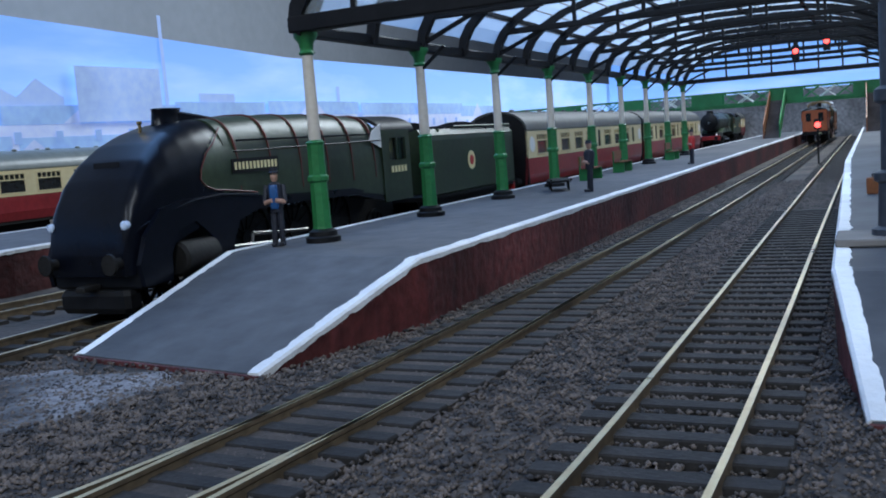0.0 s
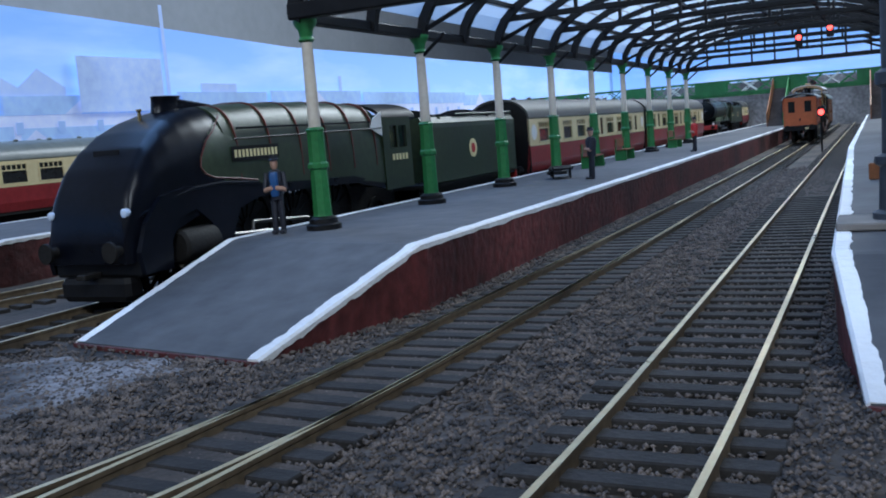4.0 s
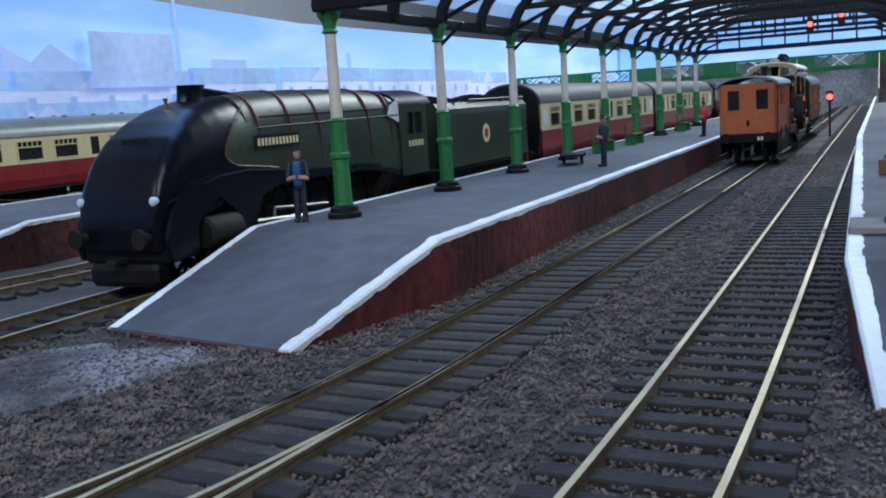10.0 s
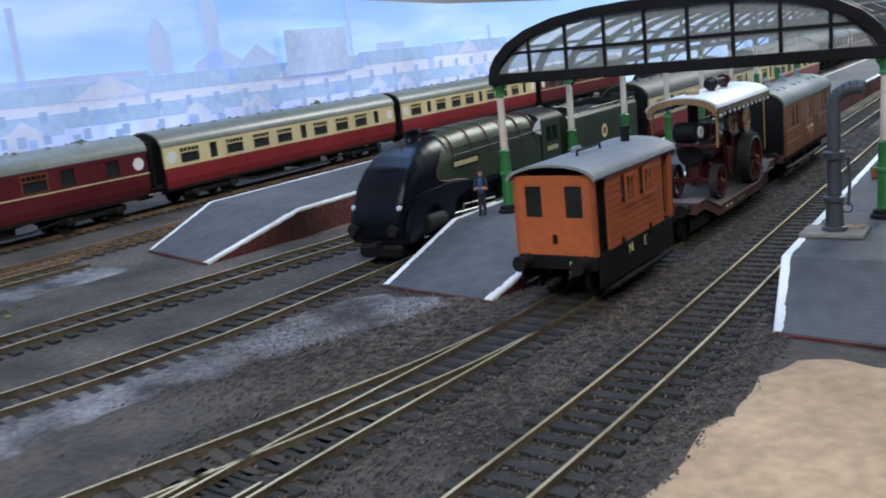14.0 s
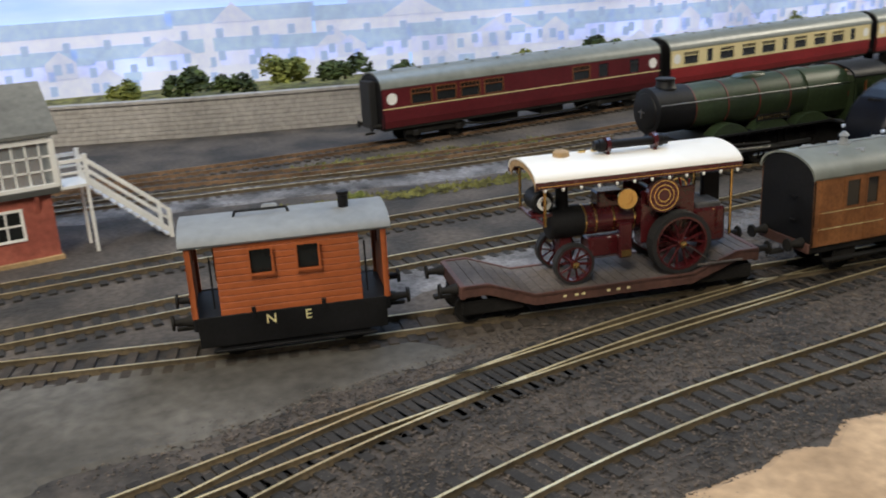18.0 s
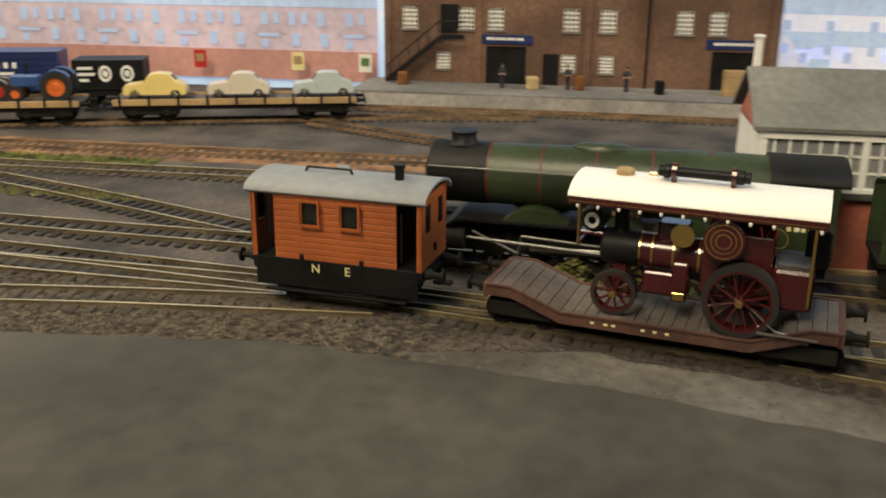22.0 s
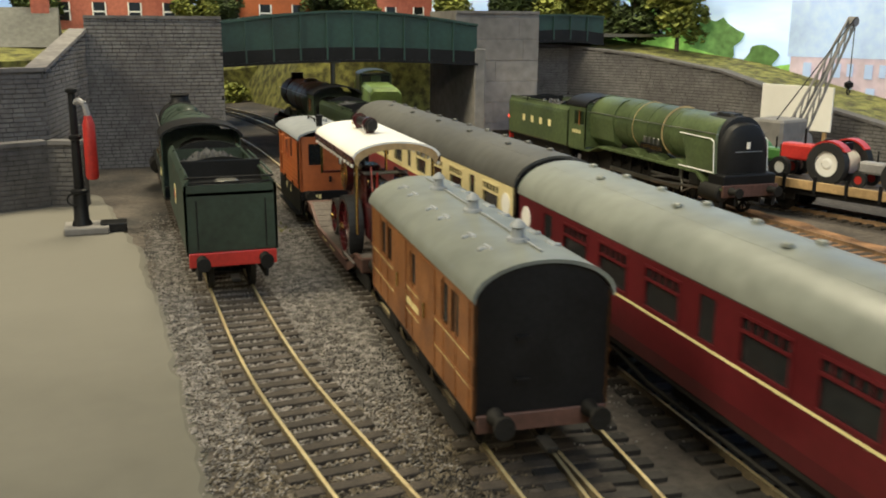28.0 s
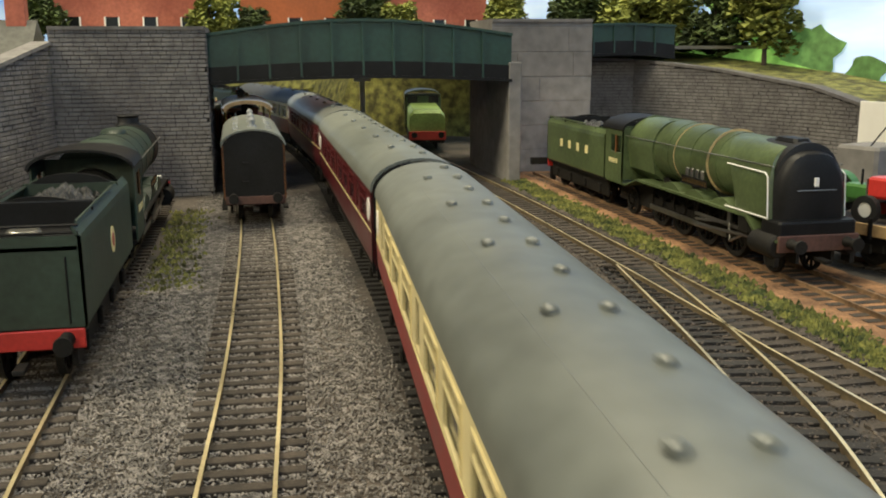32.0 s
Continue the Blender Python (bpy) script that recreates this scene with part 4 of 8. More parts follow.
def wheel(parent, x, y, r, spokes=0, material=None, name="wheel"):
    key = (round(r, 2), spokes, x > 0)
    if key not in WHEEL:
        if spokes:
            d = math.copysign(0.06, x)
            WHEEL[key] = (B().ring("x", (0, 0, 0), r * 0.84, r, 0.13, 28).ring("x", (-d, 0, 0), r * 0.84, r * 1.06, 0.03, 28).mesh(name, material or FRAME, True),
                          B().box(-0.03, 0.03, r * 0.14, r * 0.86, -0.03, 0.03).mesh("spoke", material or FRAME), B().turned("x", (0, 0, 0), [(-0.08, r * 0.2), (0.08, r * 0.2)], 14).mesh("hub", material or FRAME))
        else:
            b = plain_wheel(r, 0.14, 0)
            if x > 0:
                b.v = [(-p[0], p[1], p[2]) for p in b.v]
            WHEEL[key] = (b.mesh(name, material or FRAME, True),)
    w = part(name, WHEEL[key][0], None, parent, m=at(x, y, r))
    if spokes:
        part("hub", WHEEL[key][2], None, w)
        for i in range(spokes):
            part("spoke", WHEEL[key][1], None, w, m=pose(0, 0, 0, 360 * i / spokes))
    return w


def buffers(parent, y, s, z=1.06):
    for x in (-0.87, 0.87):
        part("buffer", B().turned("y", (x, y, z), [(0, 0.16), (s * 0.16, 0.13), (s * 0.2, 0.1), (s * 0.45, 0.085), (s * 0.46, 0.2), (s * 0.52, 0.19)], 14), FRAME, parent, smooth=True)
    part("coupling", B().box(-0.12, 0.12, min(y, y + s * 0.5), max(y, y + s * 0.5), z - 0.5, z - 0.4, 0.02), FRAME, parent)


def bogie(parent, y, wb=2.6):
    bo = part("bogie", B().box(-1.02, -0.88, y - wb / 2 - 0.55, y + wb / 2 + 0.55, 0.42, 0.72, 0.04).box(0.88, 1.02, y - wb / 2 - 0.55, y + wb / 2 + 0.55, 0.42, 0.72, 0.04).box(-0.9, 0.9, y - 0.3, y + 0.3, 0.5, 0.85, 0.04), FRAME, parent)
    for yy in (y - wb / 2, y + wb / 2):
        for x in (-0.6, 0.6):
            wheel(bo, x, yy, 0.5)
        part("axlebox", B().box(-1.1, -1.0, yy - 0.16, yy + 0.16, 0.36, 0.66, 0.03), FRAME, bo)
        part("axlebox", B().box(1.0, 1.1, yy - 0.16, yy + 0.16, 0.36, 0.66, 0.03), FRAME, bo)


def coach(label, upper, lower, roof_mat, kind="corridor", length=19.3, lining=True, group=""):
    c = thing("coach", label, "railway coach", group=group)
    h, w = length / 2, 1.36
    part("underframe", B().box(-1.2, 1.2, -h + 0.1, h - 0.1, 0.8, 0.98, 0.03).box(-0.7, 0.7, -3.2, -0.6, 0.35, 0.8, 0.05).box(-0.9, 0.9, 0.8, 2.4, 0.4, 0.8, 0.05), FRAME, c, "dark grimy underframe")
    for x in (-1.05, 1.05):
        part("truss_rod", B().path([(x, -6, 0.85), (x, -3, 0.42), (x, 3, 0.42), (x, 6, 0.85)], 0.05, 6), FRAME, c)
    wins = []
    if kind == "corridor":
        y = -h + 1.1
        pat = (1.25, 0.5, 1.25, 1.25)
        i = 0
        while y + pat[i % 4] < h - 1.0:
            wins.append((y, y + pat[i % 4]))
            y += pat[i % 4] + (0.62 if i % 2 else 0.75)
            i += 1
    else:
        for k in (-0.82, -0.66, -0.5, -0.34, 0.3, 0.5, 0.75):
            wins.append((h * k, h * k + (1.2 if k < 0.4 else 0.7)))
    pane, sash = {}, {}
    for s in (-1, 1):
        x0, x1 = (w - 0.06, w) if s > 0 else (-w, -w + 0.06)
        part("lower_panel", B().prism([(s * (w - 0.13), 0.95), (s * (w - 0.02), 1.3), (s * w, 1.75), (s * w, 1.98), (s * (w - 0.08), 1.98), (s * (w - 0.2), 0.95)], "y", -h, h), lower, c)
        part("upper_panel", panel_wall(B(), x0, x1, -h, h, 1.98, 3.02, [(a, b_, 2.06, 2.82) for a, b_ in wins]), upper, c)
        for k, (a, b_) in enumerate(wins):
            wd = round(b_ - a, 2)
            if (wd, s) not in pane:
                pane[wd, s] = B().box(-0.01, 0.01, 0, wd, 2.06, 2.82).mesh("pane", PANE)
                fr = B().box(-0.015, 0.025, -0.03, 0.02, 2.03, 2.85).box(-0.015, 0.025, wd - 0.02, wd + 0.03, 2.03, 2.85).box(-0.015, 0.025, 0, wd, 2.03, 2.08).box(-0.015, 0.025, 0, wd, 2.56, 2.61)
                for q in range(1, 5):
                    fr.box(-0.012, 0.02, wd * q / 5 - 0.015, wd * q / 5 + 0.015, 2.58, 2.84)
                fr.box(-0.015, 0.025, 0, wd, 2.8, 2.85)
                if s < 0:
                    fr.v = [(-p[0], p[1], p[2]) for p in fr.v]
                sash[wd, s] = fr.mesh("window_frame", upper if kind == "corridor" else TEAK)
            part("pane", pane[wd, s], PANE, c, m=at(s * (w - 0.05), a))
            if wd > 1:
                part("window_frame", sash[wd, s], None, c, m=at(s * w, a))
        for yy in (-h + 0.55, h - 0.55):
            part("oval_window", B().turned("x", (s * (w + 0.0), yy, 2.45), [(-0.02, 0.3), (0.012, 0.3)], 20), WHITE_PAINT, c, "white obscured oval lavatory window")
        if lining:
            part("lining", B().box(min(s * (w + 0.004), s * (w + 0.012)), max(s * (w + 0.004), s * (w + 0.012)), -h, h, 1.93, 1.98), LETTER, c, "thin yellow lining")
            part("lining", B().box(min(s * (w + 0.004), s * (w + 0.012)), max(s * (w + 0.004), s * (w + 0.012)), -h, h, 3.0, 3.03), LETTER, c, "thin yellow lining")
    part("roof", arc_roof(-h - 0.03, h + 0.03, w + 0.03, 3.0, 0.78), roof_mat, c, smooth=True)
    for i in range(11):
        y = -h + 1.1 + i * (2 * h - 2.2) / 10
        for x in ((-0.35, 0.35) if i % 2 else (0.3,)):
            part("roof_vent", B().turned("z", (x, y, 3.0), [(0.62, 0.07), (0.755, 0.07), (0.77, 0.115), (0.82, 0.1), (0.84, 0.04)], 10), roof_mat, c)
    part("roof_pipe", B().box(-0.62, -0.57, -h + 0.4, h - 0.4, 3.66, 3.70), roof_mat, c)
    for s in (-1, 1):
        part("end_panel", B().prism([(-w, 0.95), (w, 0.95), (w, 3.0), (0.9, 3.52), (0, 3.74), (-0.9, 3.52), (-w, 3.0)], "y", min(s * h, s * (h - 0.06)), max(s * h, s * (h - 0.06))), BLACK, c)
        g = B()
        for i in range(5):
            g.box(-0.62 - 0.03 * (i % 2), 0.62 + 0.03 * (i % 2), min(s * (h + i * 0.08), s * (h + i * 0.08 + 0.08)), max(s * (h + i * 0.08), s * (h + i * 0.08 + 0.08)), 0.95, 3.35, 0.03)
        part("gangway", g, RUBBER, c, "black corridor bellows")
        buffers(c, s * h, s)
        bogie(c, s * (h - 3.2))
    narrow(c, 0.9)
    return c


def loco_wheels(c, drivers, r, lead=(), trail=()):
    for y in drivers:
        for x in (-0.6, 0.6):
            wheel(c, x, y, r, 14, FRAME, "driving_wheel")
    for y, rr in (*lead, *trail):
        for x in (-0.6, 0.6):
            wheel(c, x, y, rr, 9, FRAME, "carrying_wheel")
    for x in (-1.02, 1.02):
        part("coupling_rod", B().box(x - 0.04, x + 0.04, drivers[-1] - 0.15, drivers[0] + 0.15, r * 0.7, r * 0.7 + 0.17, 0.02), STEEL, c, "bright steel coupling rod")
        part("connecting_rod", B().tube((x + math.copysign(0.09, x), drivers[1], r * 0.78), (x + math.copysign(0.09, x), drivers[0] + 2.2, 1.0), 0.065, 0.05, 6), STEEL, c, "bright steel connecting rod")
        part("valve_gear", B().path([(x * 1.08, drivers[1], r), (x * 1.08, drivers[0] + 0.4, 1.15), (x * 1.08, drivers[0] + 0.5, 0.6), (x * 1.08, drivers[0] + 1.9, 1.2)], 0.04, 6), STEEL, c)
        part("cylinder", B().turned("y", (x * 1.12, drivers[0] + 2.1, 0.95), [(0, 0.3), (0.06, 0.34), (1.15, 0.34), (1.22, 0.28)], 16), FRAME, c, smooth=True)


def plate_bars(name, parent, m, w, h, n, material, back=None):
    """Unreadable raised characters as plain bars, with or without a plate behind them."""
    pl = part(name, B().box(-w / 2 - 0.05, w / 2 + 0.05, 0, 0.012, -h / 2 - 0.02, h / 2 + 0.02), back, parent, m=m) if back else None
    for i in range(n):
        bar = B().box(-w / 2 + w * i / n + 0.02, -w / 2 + w * (i + 0.72) / n, 0.006, 0.02, -h * 0.3, h * 0.3)
        part("letter_bar", bar, material, pl or parent, m=None if pl else m)


def cab(c, y0, y1, green, z0=1.3, z1=3.35, w=1.33, rise=0.5):
    for s in (-1, 1):
        x0, x1 = (w - 0.05, w) if s > 0 else (-w, -w + 0.05)
        part("cab_side", panel_wall(B(), x0, x1, y0, y1, z0, z1, [(y0 + 0.55, y0 + 1.05, 2.45, 3.1), (y0 + 1.15, y0 + 1.6, 2.45, 3.1)]), green, c)
        part("cab_window_frame", B().box(x0 - 0.01, x1 + 0.012, y0 + 1.05, y0 + 1.15, 2.4, 3.15), TEAK, c)
    part("cab_front", B().box(-w, w, y1 - 0.06, y1, 1.4, 3.4), green, c)
    part("cab_roof", arc_roof(y0 - 0.25, y1 + 0.08, w + 0.05, z1, rise), BLACK, c, smooth=True)
    part("backhead", B().turned("y", (0, 0, 2.3), [(y1 - 0.5, 0.8), (y1 - 0.45, 0.85), (y1 - 0.1, 0.85)], 14), BLACK, c)


def steam_loco(label, green, drivers, r, lead, trail, boiler_r=0.93, deflector=False, taper=0.12, front=6.3, long_dome=True, name_bars=0, lining=True, smokebox=1.75):
    """An engine: smokebox at the front, parallel or tapered boiler, firebox and cab."""
    c = thing("steam_locomotive", label, "locomotive")
    zc, rear = 2.78, -front + 0.2
    part("frames", B().box(-0.6, -0.5, rear, front - 0.1, 0.45, 1.3).box(0.5, 0.6, rear, front - 0.1, 0.45, 1.3).box(-0.6, 0.6, -3, 4, 0.9, 1.3), FRAME, c)
    run = B()
    run.prism([(front, 1.18), (front - 1.1, 1.18), (front - 1.7, 1.62), (-3.2, 1.62), (-4.2, 1.3), (rear, 1.3), (rear, 1.22), (-4.25, 1.22), (-3.25, 1.54), (front - 1.75, 1.54), (front - 1.1, 1.1), (front, 1.1)], "x", -1.3, 1.3)
    part("running_plate", run, green if deflector else BLACK, c)
    part("buffer_beam", B().box(-1.25, 1.25, front - 0.06, front + 0.04, 0.82, 1.28, 0.02), WAGON_BROWN if deflector else RED, c, "dull red buffer beam" if deflector else "red buffer beam")
    buffers(c, front + 0.04, 1)
    for x in (-1.175, 1.175):
        part("cow_step", B().box(x - 0.075, x + 0.075, front - 0.5, front - 0.1, 0.4, 1.15), FRAME, c)
    y1 = front - 0.75
    y2 = y1 - smokebox
    part("smokebox", B().turned("y", (0, 0, zc), [(y2, boiler_r + 0.03), (y1, boiler_r + 0.03), (y1 + 0.05, boiler_r - 0.05)], 28), BLACK, c, smooth=True)
    part("smokebox_door", B().turned("y", (0, 0, zc), [(y1 + 0.04, boiler_r * 0.84), (y1 + 0.1, boiler_r * 0.8), (y1 + 0.2, boiler_r * 0.5), (y1 + 0.24, 0.08)], 24), BLACK, c, smooth=True)
    part("door_handle", B().box(-0.02, 0.02, y1 + 0.24, y1 + 0.3, zc - 0.25, zc + 0.1).box(-0.2, 0.2, y1 + 0.24, y1 + 0.29, zc - 0.02, zc + 0.02), STEEL, c)
    yb = -front + 4.3
    part("boiler", B().turned("y", (0, 0, zc), [(y2, boiler_r), (yb + 2, boiler_r + taper * 0.6), (yb, boiler_r + taper)], 28), green, c, smooth=True)
    loops = []
    yc = rear + 1.75
    for y, k in ((yb, 1.0), (yc, 0.96)):
        loops.append([((boiler_r + taper + 0.06) * k * math.copysign(abs(math.cos(a)) ** 0.8, math.cos(a)), y, zc + (boiler_r + taper) * k * math.sin(a)) if a > -0.01 else
                      ((boiler_r + taper + 0.06) * k * math.cos(a), y, zc - 1.3 * abs(math.sin(a)) ** 0.6) for a in [math.pi * (i / 12) for i in range(13)] + [-math.pi * (1 - i / 6) for i in range(1, 6)]])
    part("firebox", B().loft(loops), green, c, smooth=True)
    for i in range(6):
        y = y2 - 0.05 - (y2 - yc - 0.1) * i / 5
        rr = boiler_r + taper * min(1, max(0, (y2 - y) / max(0.1, y2 - yb))) + 0.012
        part("boiler_band", B().turned("y", (0, 0, zc), [(y - 0.035, rr), (y + 0.035, rr)], 28), LINING if lining else green, c, smooth=True)
    if deflector:
        def hood(y, w, top, lean):
            return [(w * math.copysign(abs(math.cos(a)) ** 0.75, math.cos(a)), y + lean * (1 - abs(math.sin(a))), 1.62 + (top - 1.62) * abs(math.sin(a)) ** 0.6) for a in [math.pi * k / 18 for k in range(19)]]
        part("smokebox_casing", B().loft([hood(y2 - 1.6, 1.12, 3.74, 1.5), hood(y2 - 0.6, 1.2, 3.76, 0.8), hood(y1 - 0.35, 1.2, 3.72, 0.45), hood(y1 - 0.3, 1.14, 3.66, 0.42)]), green, c, "green streamlined smokebox casing", True)
        part("casing_front", B().loft([hood(y1 - 0.32, 1.1, 3.6, 0.4), hood(y1 + 0.1, 1.06, 3.56, 0.1), hood(y1 + 0.3, 1.0, 3.5, 0.02), hood(y1 + 0.42, 0.85, 3.3, 0)]), BLACK, c, "black rounded smokebox front", True)
        part("front_apron", B().box(-1.2, 1.2, y1 - 0.3, front - 0.05, 1.2, 1.66, 0.06), BLACK, c)
        part("lamp_iron", B().box(-0.06, 0.06, y1 + 0.42, y1 + 0.5, 2.6, 2.85, 0.01), WHITE_PAINT, c)
        part("front_rail", B().tube((-0.6, y1 + 0.5, 2.5), (0.6, y1 + 0.5, 2.5), 0.02, 0.02, 6), STEEL, c)
        for s in (-1, 1):
            part("lining", B().path([(s * 1.21, y2 - 0.6, 2.98), (s * 1.215, y1 - 0.2, 2.95), (s * 1.22, y1 - 0.03, 2.85), (s * 1.22, y1 + 0.08, 1.68), (s * 1.22, y2 - 0.6, 1.68)], 0.022, 6), WHITE_PAINT, c, "white edge lining")
            part("valve_gear", B().box(min(s * 0.9, s * 1.0), max(s * 0.9, s * 1.0), 1.0, 4.6, 0.98, 1.08, 0.02).box(min(s * 0.92, s * 1.02), max(s * 0.92, s * 1.02), 3.2, 3.4, 1.0, 1.5, 0.02), STEEL, c)
            part("steam_chest", B().box(min(s * 0.75, s * 1.24), max(s * 0.75, s * 1.24), 4.2, 4.9, 1.0, 1.6, 0.08), FRAME, c)
        for k in range(2):
            yy = y2 - 2.2 - k * 2.4
            part("cream_band", B().turned("y", (0, 0, zc), [(yy - 0.006, boiler_r + taper * 0.9 + 0.006), (yy + 0.006, boiler_r + taper * 0.9 + 0.006)], 28), CARTON, c, smooth=True)
        part("chimney", B().box(-0.3, 0.3, y1 - 1.4, y1 - 0.3, 3.6, 3.86, 0.1), BLACK, c)
        for i in range(4):
            part("washout_fitting", B().box(1.02, 1.12, 0.4 + i * 0.35, 0.6 + i * 0.35, 2.0, 2.5, 0.03), STEEL, c)
    else:
        part("chimney", B().turned("z", (0, y1 - 0.9, zc), [(boiler_r - 0.05, 0.5), (boiler_r + 0.06, 0.4), (boiler_r + 0.26, 0.38), (boiler_r + 0.32, 0.43), (boiler_r + 0.36, 0.4)], 18), BLACK, c, smooth=True)
        part("dome", B().loft([[(0.42 * math.cos(a) * k, (yb + 2.4) + (0.95 if long_dome else 0.45) * math.sin(a) * k, zc + boiler_r + z) for a in [2 * math.pi * i / 20 for i in range(20)]] for k, z in ((1.0, -0.08), (0.97, 0.06), (0.8, 0.15), (0.4, 0.19))]), green, c, smooth=True)
    for s in (-1, 1):
        part("handrail", B().tube((s * (boiler_r + 0.1), y1, zc + 0.35), (s * (boiler_r + taper + 0.1), yc, zc + 0.35), 0.022, 0.022, 6), STEEL, c)
        for k, y in enumerate(drivers[:3]):
            part("splasher", B().prism([(y + math.cos(math.pi * i / 10) * r * 1.05, max(1.6, r + 0.2 + math.sin(math.pi * i / 10) * r * 0.85)) for i in range(11)], "x", min(s * 0.62, s * 1.2), max(s * 0.62, s * 1.2)), green, c)
    plate_bars("nameplate", c, pose(1.22 * K, drivers[1] * K, 2.12 * K, 0, 0, -90), 1.7, 0.24, 10, BRASS, BLACK)
    plate_bars("nameplate", c, pose(-1.22 * K, drivers[1] * K, 2.12 * K, 0, 0, 90), 1.7, 0.24, 10, BRASS, BLACK)
    cab(c, rear, yc, green)
    plate_bars("cab_number", c, pose(1.335 * K, (rear + 0.85) * K, 2.1 * K, 0, 0, -90), 0.95, 0.3, 5, LETTER)
    plate_bars("cab_number", c, pose(-1.335 * K, (rear + 0.85) * K, 2.1 * K, 0, 0, 90), 0.95, 0.3, 5, LETTER)
    for x in (() if deflector else (-0.85, 0.85)):
        part("head_lamp", B().turned("z", (x, front - 0.1, 1.28), [(0, 0.09), (0.22, 0.09), (0.26, 0.05)], 8), WHITE_PAINT, c, "small white head lamp")
    loco_wheels(c, drivers, r, lead, trail)
    return c


def tender(label, green, crest=True, letters=0, length=7.5):
    t = thing("tender", label, "locomotive tender")
    h, w = length / 2, 1.28
    part("frames", B().box(-1.0, -0.88, -h + 0.1, h - 0.1, 0.4, 1.15, 0.03).box(0.88, 1.0, -h + 0.1, h - 0.1, 0.4, 1.15, 0.03).box(-1.2, 1.2, -h, h, 1.1, 1.22), FRAME, t)
    for s in (-1, 1):
        part("side_sheet", B().prism([(s * (w - 0.05), 1.2), (s * w, 1.25), (s * w, 2.85), (s * (w - 0.02), 3.0), (s * (w - 0.16), 3.18), (s * (w - 0.2), 3.14), (s * (w - 0.08), 2.95), (s * (w - 0.06), 1.2)], "y", -h, h), green, t)
        if crest:
            part("crest", B().turned("x", (s * (w + 0.004), 0.2, 2.15), [(-0.01, 0.3), (0.012, 0.3)], 18), LETTER, t, "round gold and red crest")
            part("crest_centre", B().turned("x", (s * (w + 0.012), 0.2, 2.15), [(-0.01, 0.16), (0.012, 0.16)], 14), RED, t)
        for i in range(letters):
            part("lettering", B().box(min(s * w, s * (w + 0.012)), max(s * w, s * (w + 0.012)), -1.8 + i * 1.1, -1.45 + i * 1.1, 2.0, 2.35), LETTER, t, "gold painted characters")
        part("coping_rail", B().tube((s * (w - 0.1), -h + 0.1, 3.25), (s * (w - 0.1), h - 2.5, 3.25), 0.03, 0.03, 6), green, t)
    part("rear_sheet", B().box(-w, w, -h, -h + 0.06, 1.2, 3.0), green, t)
    part("front_sheet", B().box(-w + 0.1, w - 0.1, h - 1.4, h - 1.3, 1.2, 3.2), green, t)
    part("tank_top", B().box(-w + 0.1, w - 0.1, -h, -h + 2.3, 2.72, 2.8), BLACK, t)
    part("coal_space", B().box(-w + 0.08, w - 0.08, -h + 2.2, h - 1.4, 2.2, 2.5).box(-w + 0.1, w - 0.1, -h + 2.2, -h + 2.3, 2.3, 3.35, 0.03), BLACK, t)
    for y in (-h + 2.25, h - 1.35):
        part("coal_plate", B().prism([(-w + 0.1, 2.7)] + [((w - 0.1) * -math.cos(math.pi * i / 10), 2.95 + 0.5 * math.sin(math.pi * i / 10)) for i in range(11)] + [(w - 0.1, 2.7)], "y", y - 0.03, y + 0.03), BLACK, t)
    part("water_filler", B().turned("z", (0, -h + 0.9, 2.8), [(0, 0.36), (0.14, 0.36), (0.2, 0.3)], 16), STEEL, t, "pale round filler lid", True)
    for k in range(2):
        part("rear_rail", B().tube((-w + 0.05, -h + 0.05 + k * 0.02, 3.05 + 0.14 * k), (w - 0.05, -h + 0.05 + k * 0.02, 3.05 + 0.14 * k), 0.03, 0.03, 6), BLACK, t)
    cb = B()
    r2 = random.Random(5)
    for i in range(230):
        x, y = r2.uniform(-0.95, 0.95), r2.uniform(-h + 2.4, h - 1.6)
        s, z = r2.uniform(0.07, 0.17), 2.62 + 0.5 * (1 - (x / 1.1) ** 2)
        cb.add([(x + s, y, z), (x - s, y + s * 0.3, z), (x, y + s, z), (x, y - s, z - 0.02), (x + 0.02, y, z + s), (x, y, z - s)], [(0, 2, 4), (2, 1, 4), (1, 3, 4), (3, 0, 4), (2, 0, 5), (1, 2, 5), (3, 1, 5), (0, 3, 5)])
    tagged(part("coal", cb, COAL, t, "heap of black coal"), kind="stuff")
    part("buffer_beam", B().box(-1.22, 1.22, -h - 0.08, -h, 0.82, 1.2, 0.02), RED, t, "red buffer beam")
    buffers(t, -h - 0.08, -1, 1.0)
    for x in (-0.95, 0.95):
        part("rear_handrail", B().tube((x, -h - 0.04, 1.3), (x, -h - 0.04, 2.6), 0.02, 0.02, 6), BLACK, t)
    for i in range(4):
        y = -h + 0.95 + i * (length - 1.9) / 3
        for x in (-0.6, 0.6):
            wheel(t, x, y, 0.62, 9)
        part("axlebox", B().box(-1.12, -1.0, y - 0.16, y + 0.16, 0.5, 0.85, 0.03), FRAME, t)
        part("axlebox", B().box(1.0, 1.12, y - 0.16, y + 0.16, 0.5, 0.85, 0.03), FRAME, t)
    narrow(t, 0.94)
    return t


def narrow(c, k):
    """Draws a body in across its width; wheels keep to the gauge."""
    for o in c.children:
        o.location.x *= k
        if "wheel" not in o.name and o.location.length < 1e-6:
            for v in o.data.vertices:
                v.co.x *= k


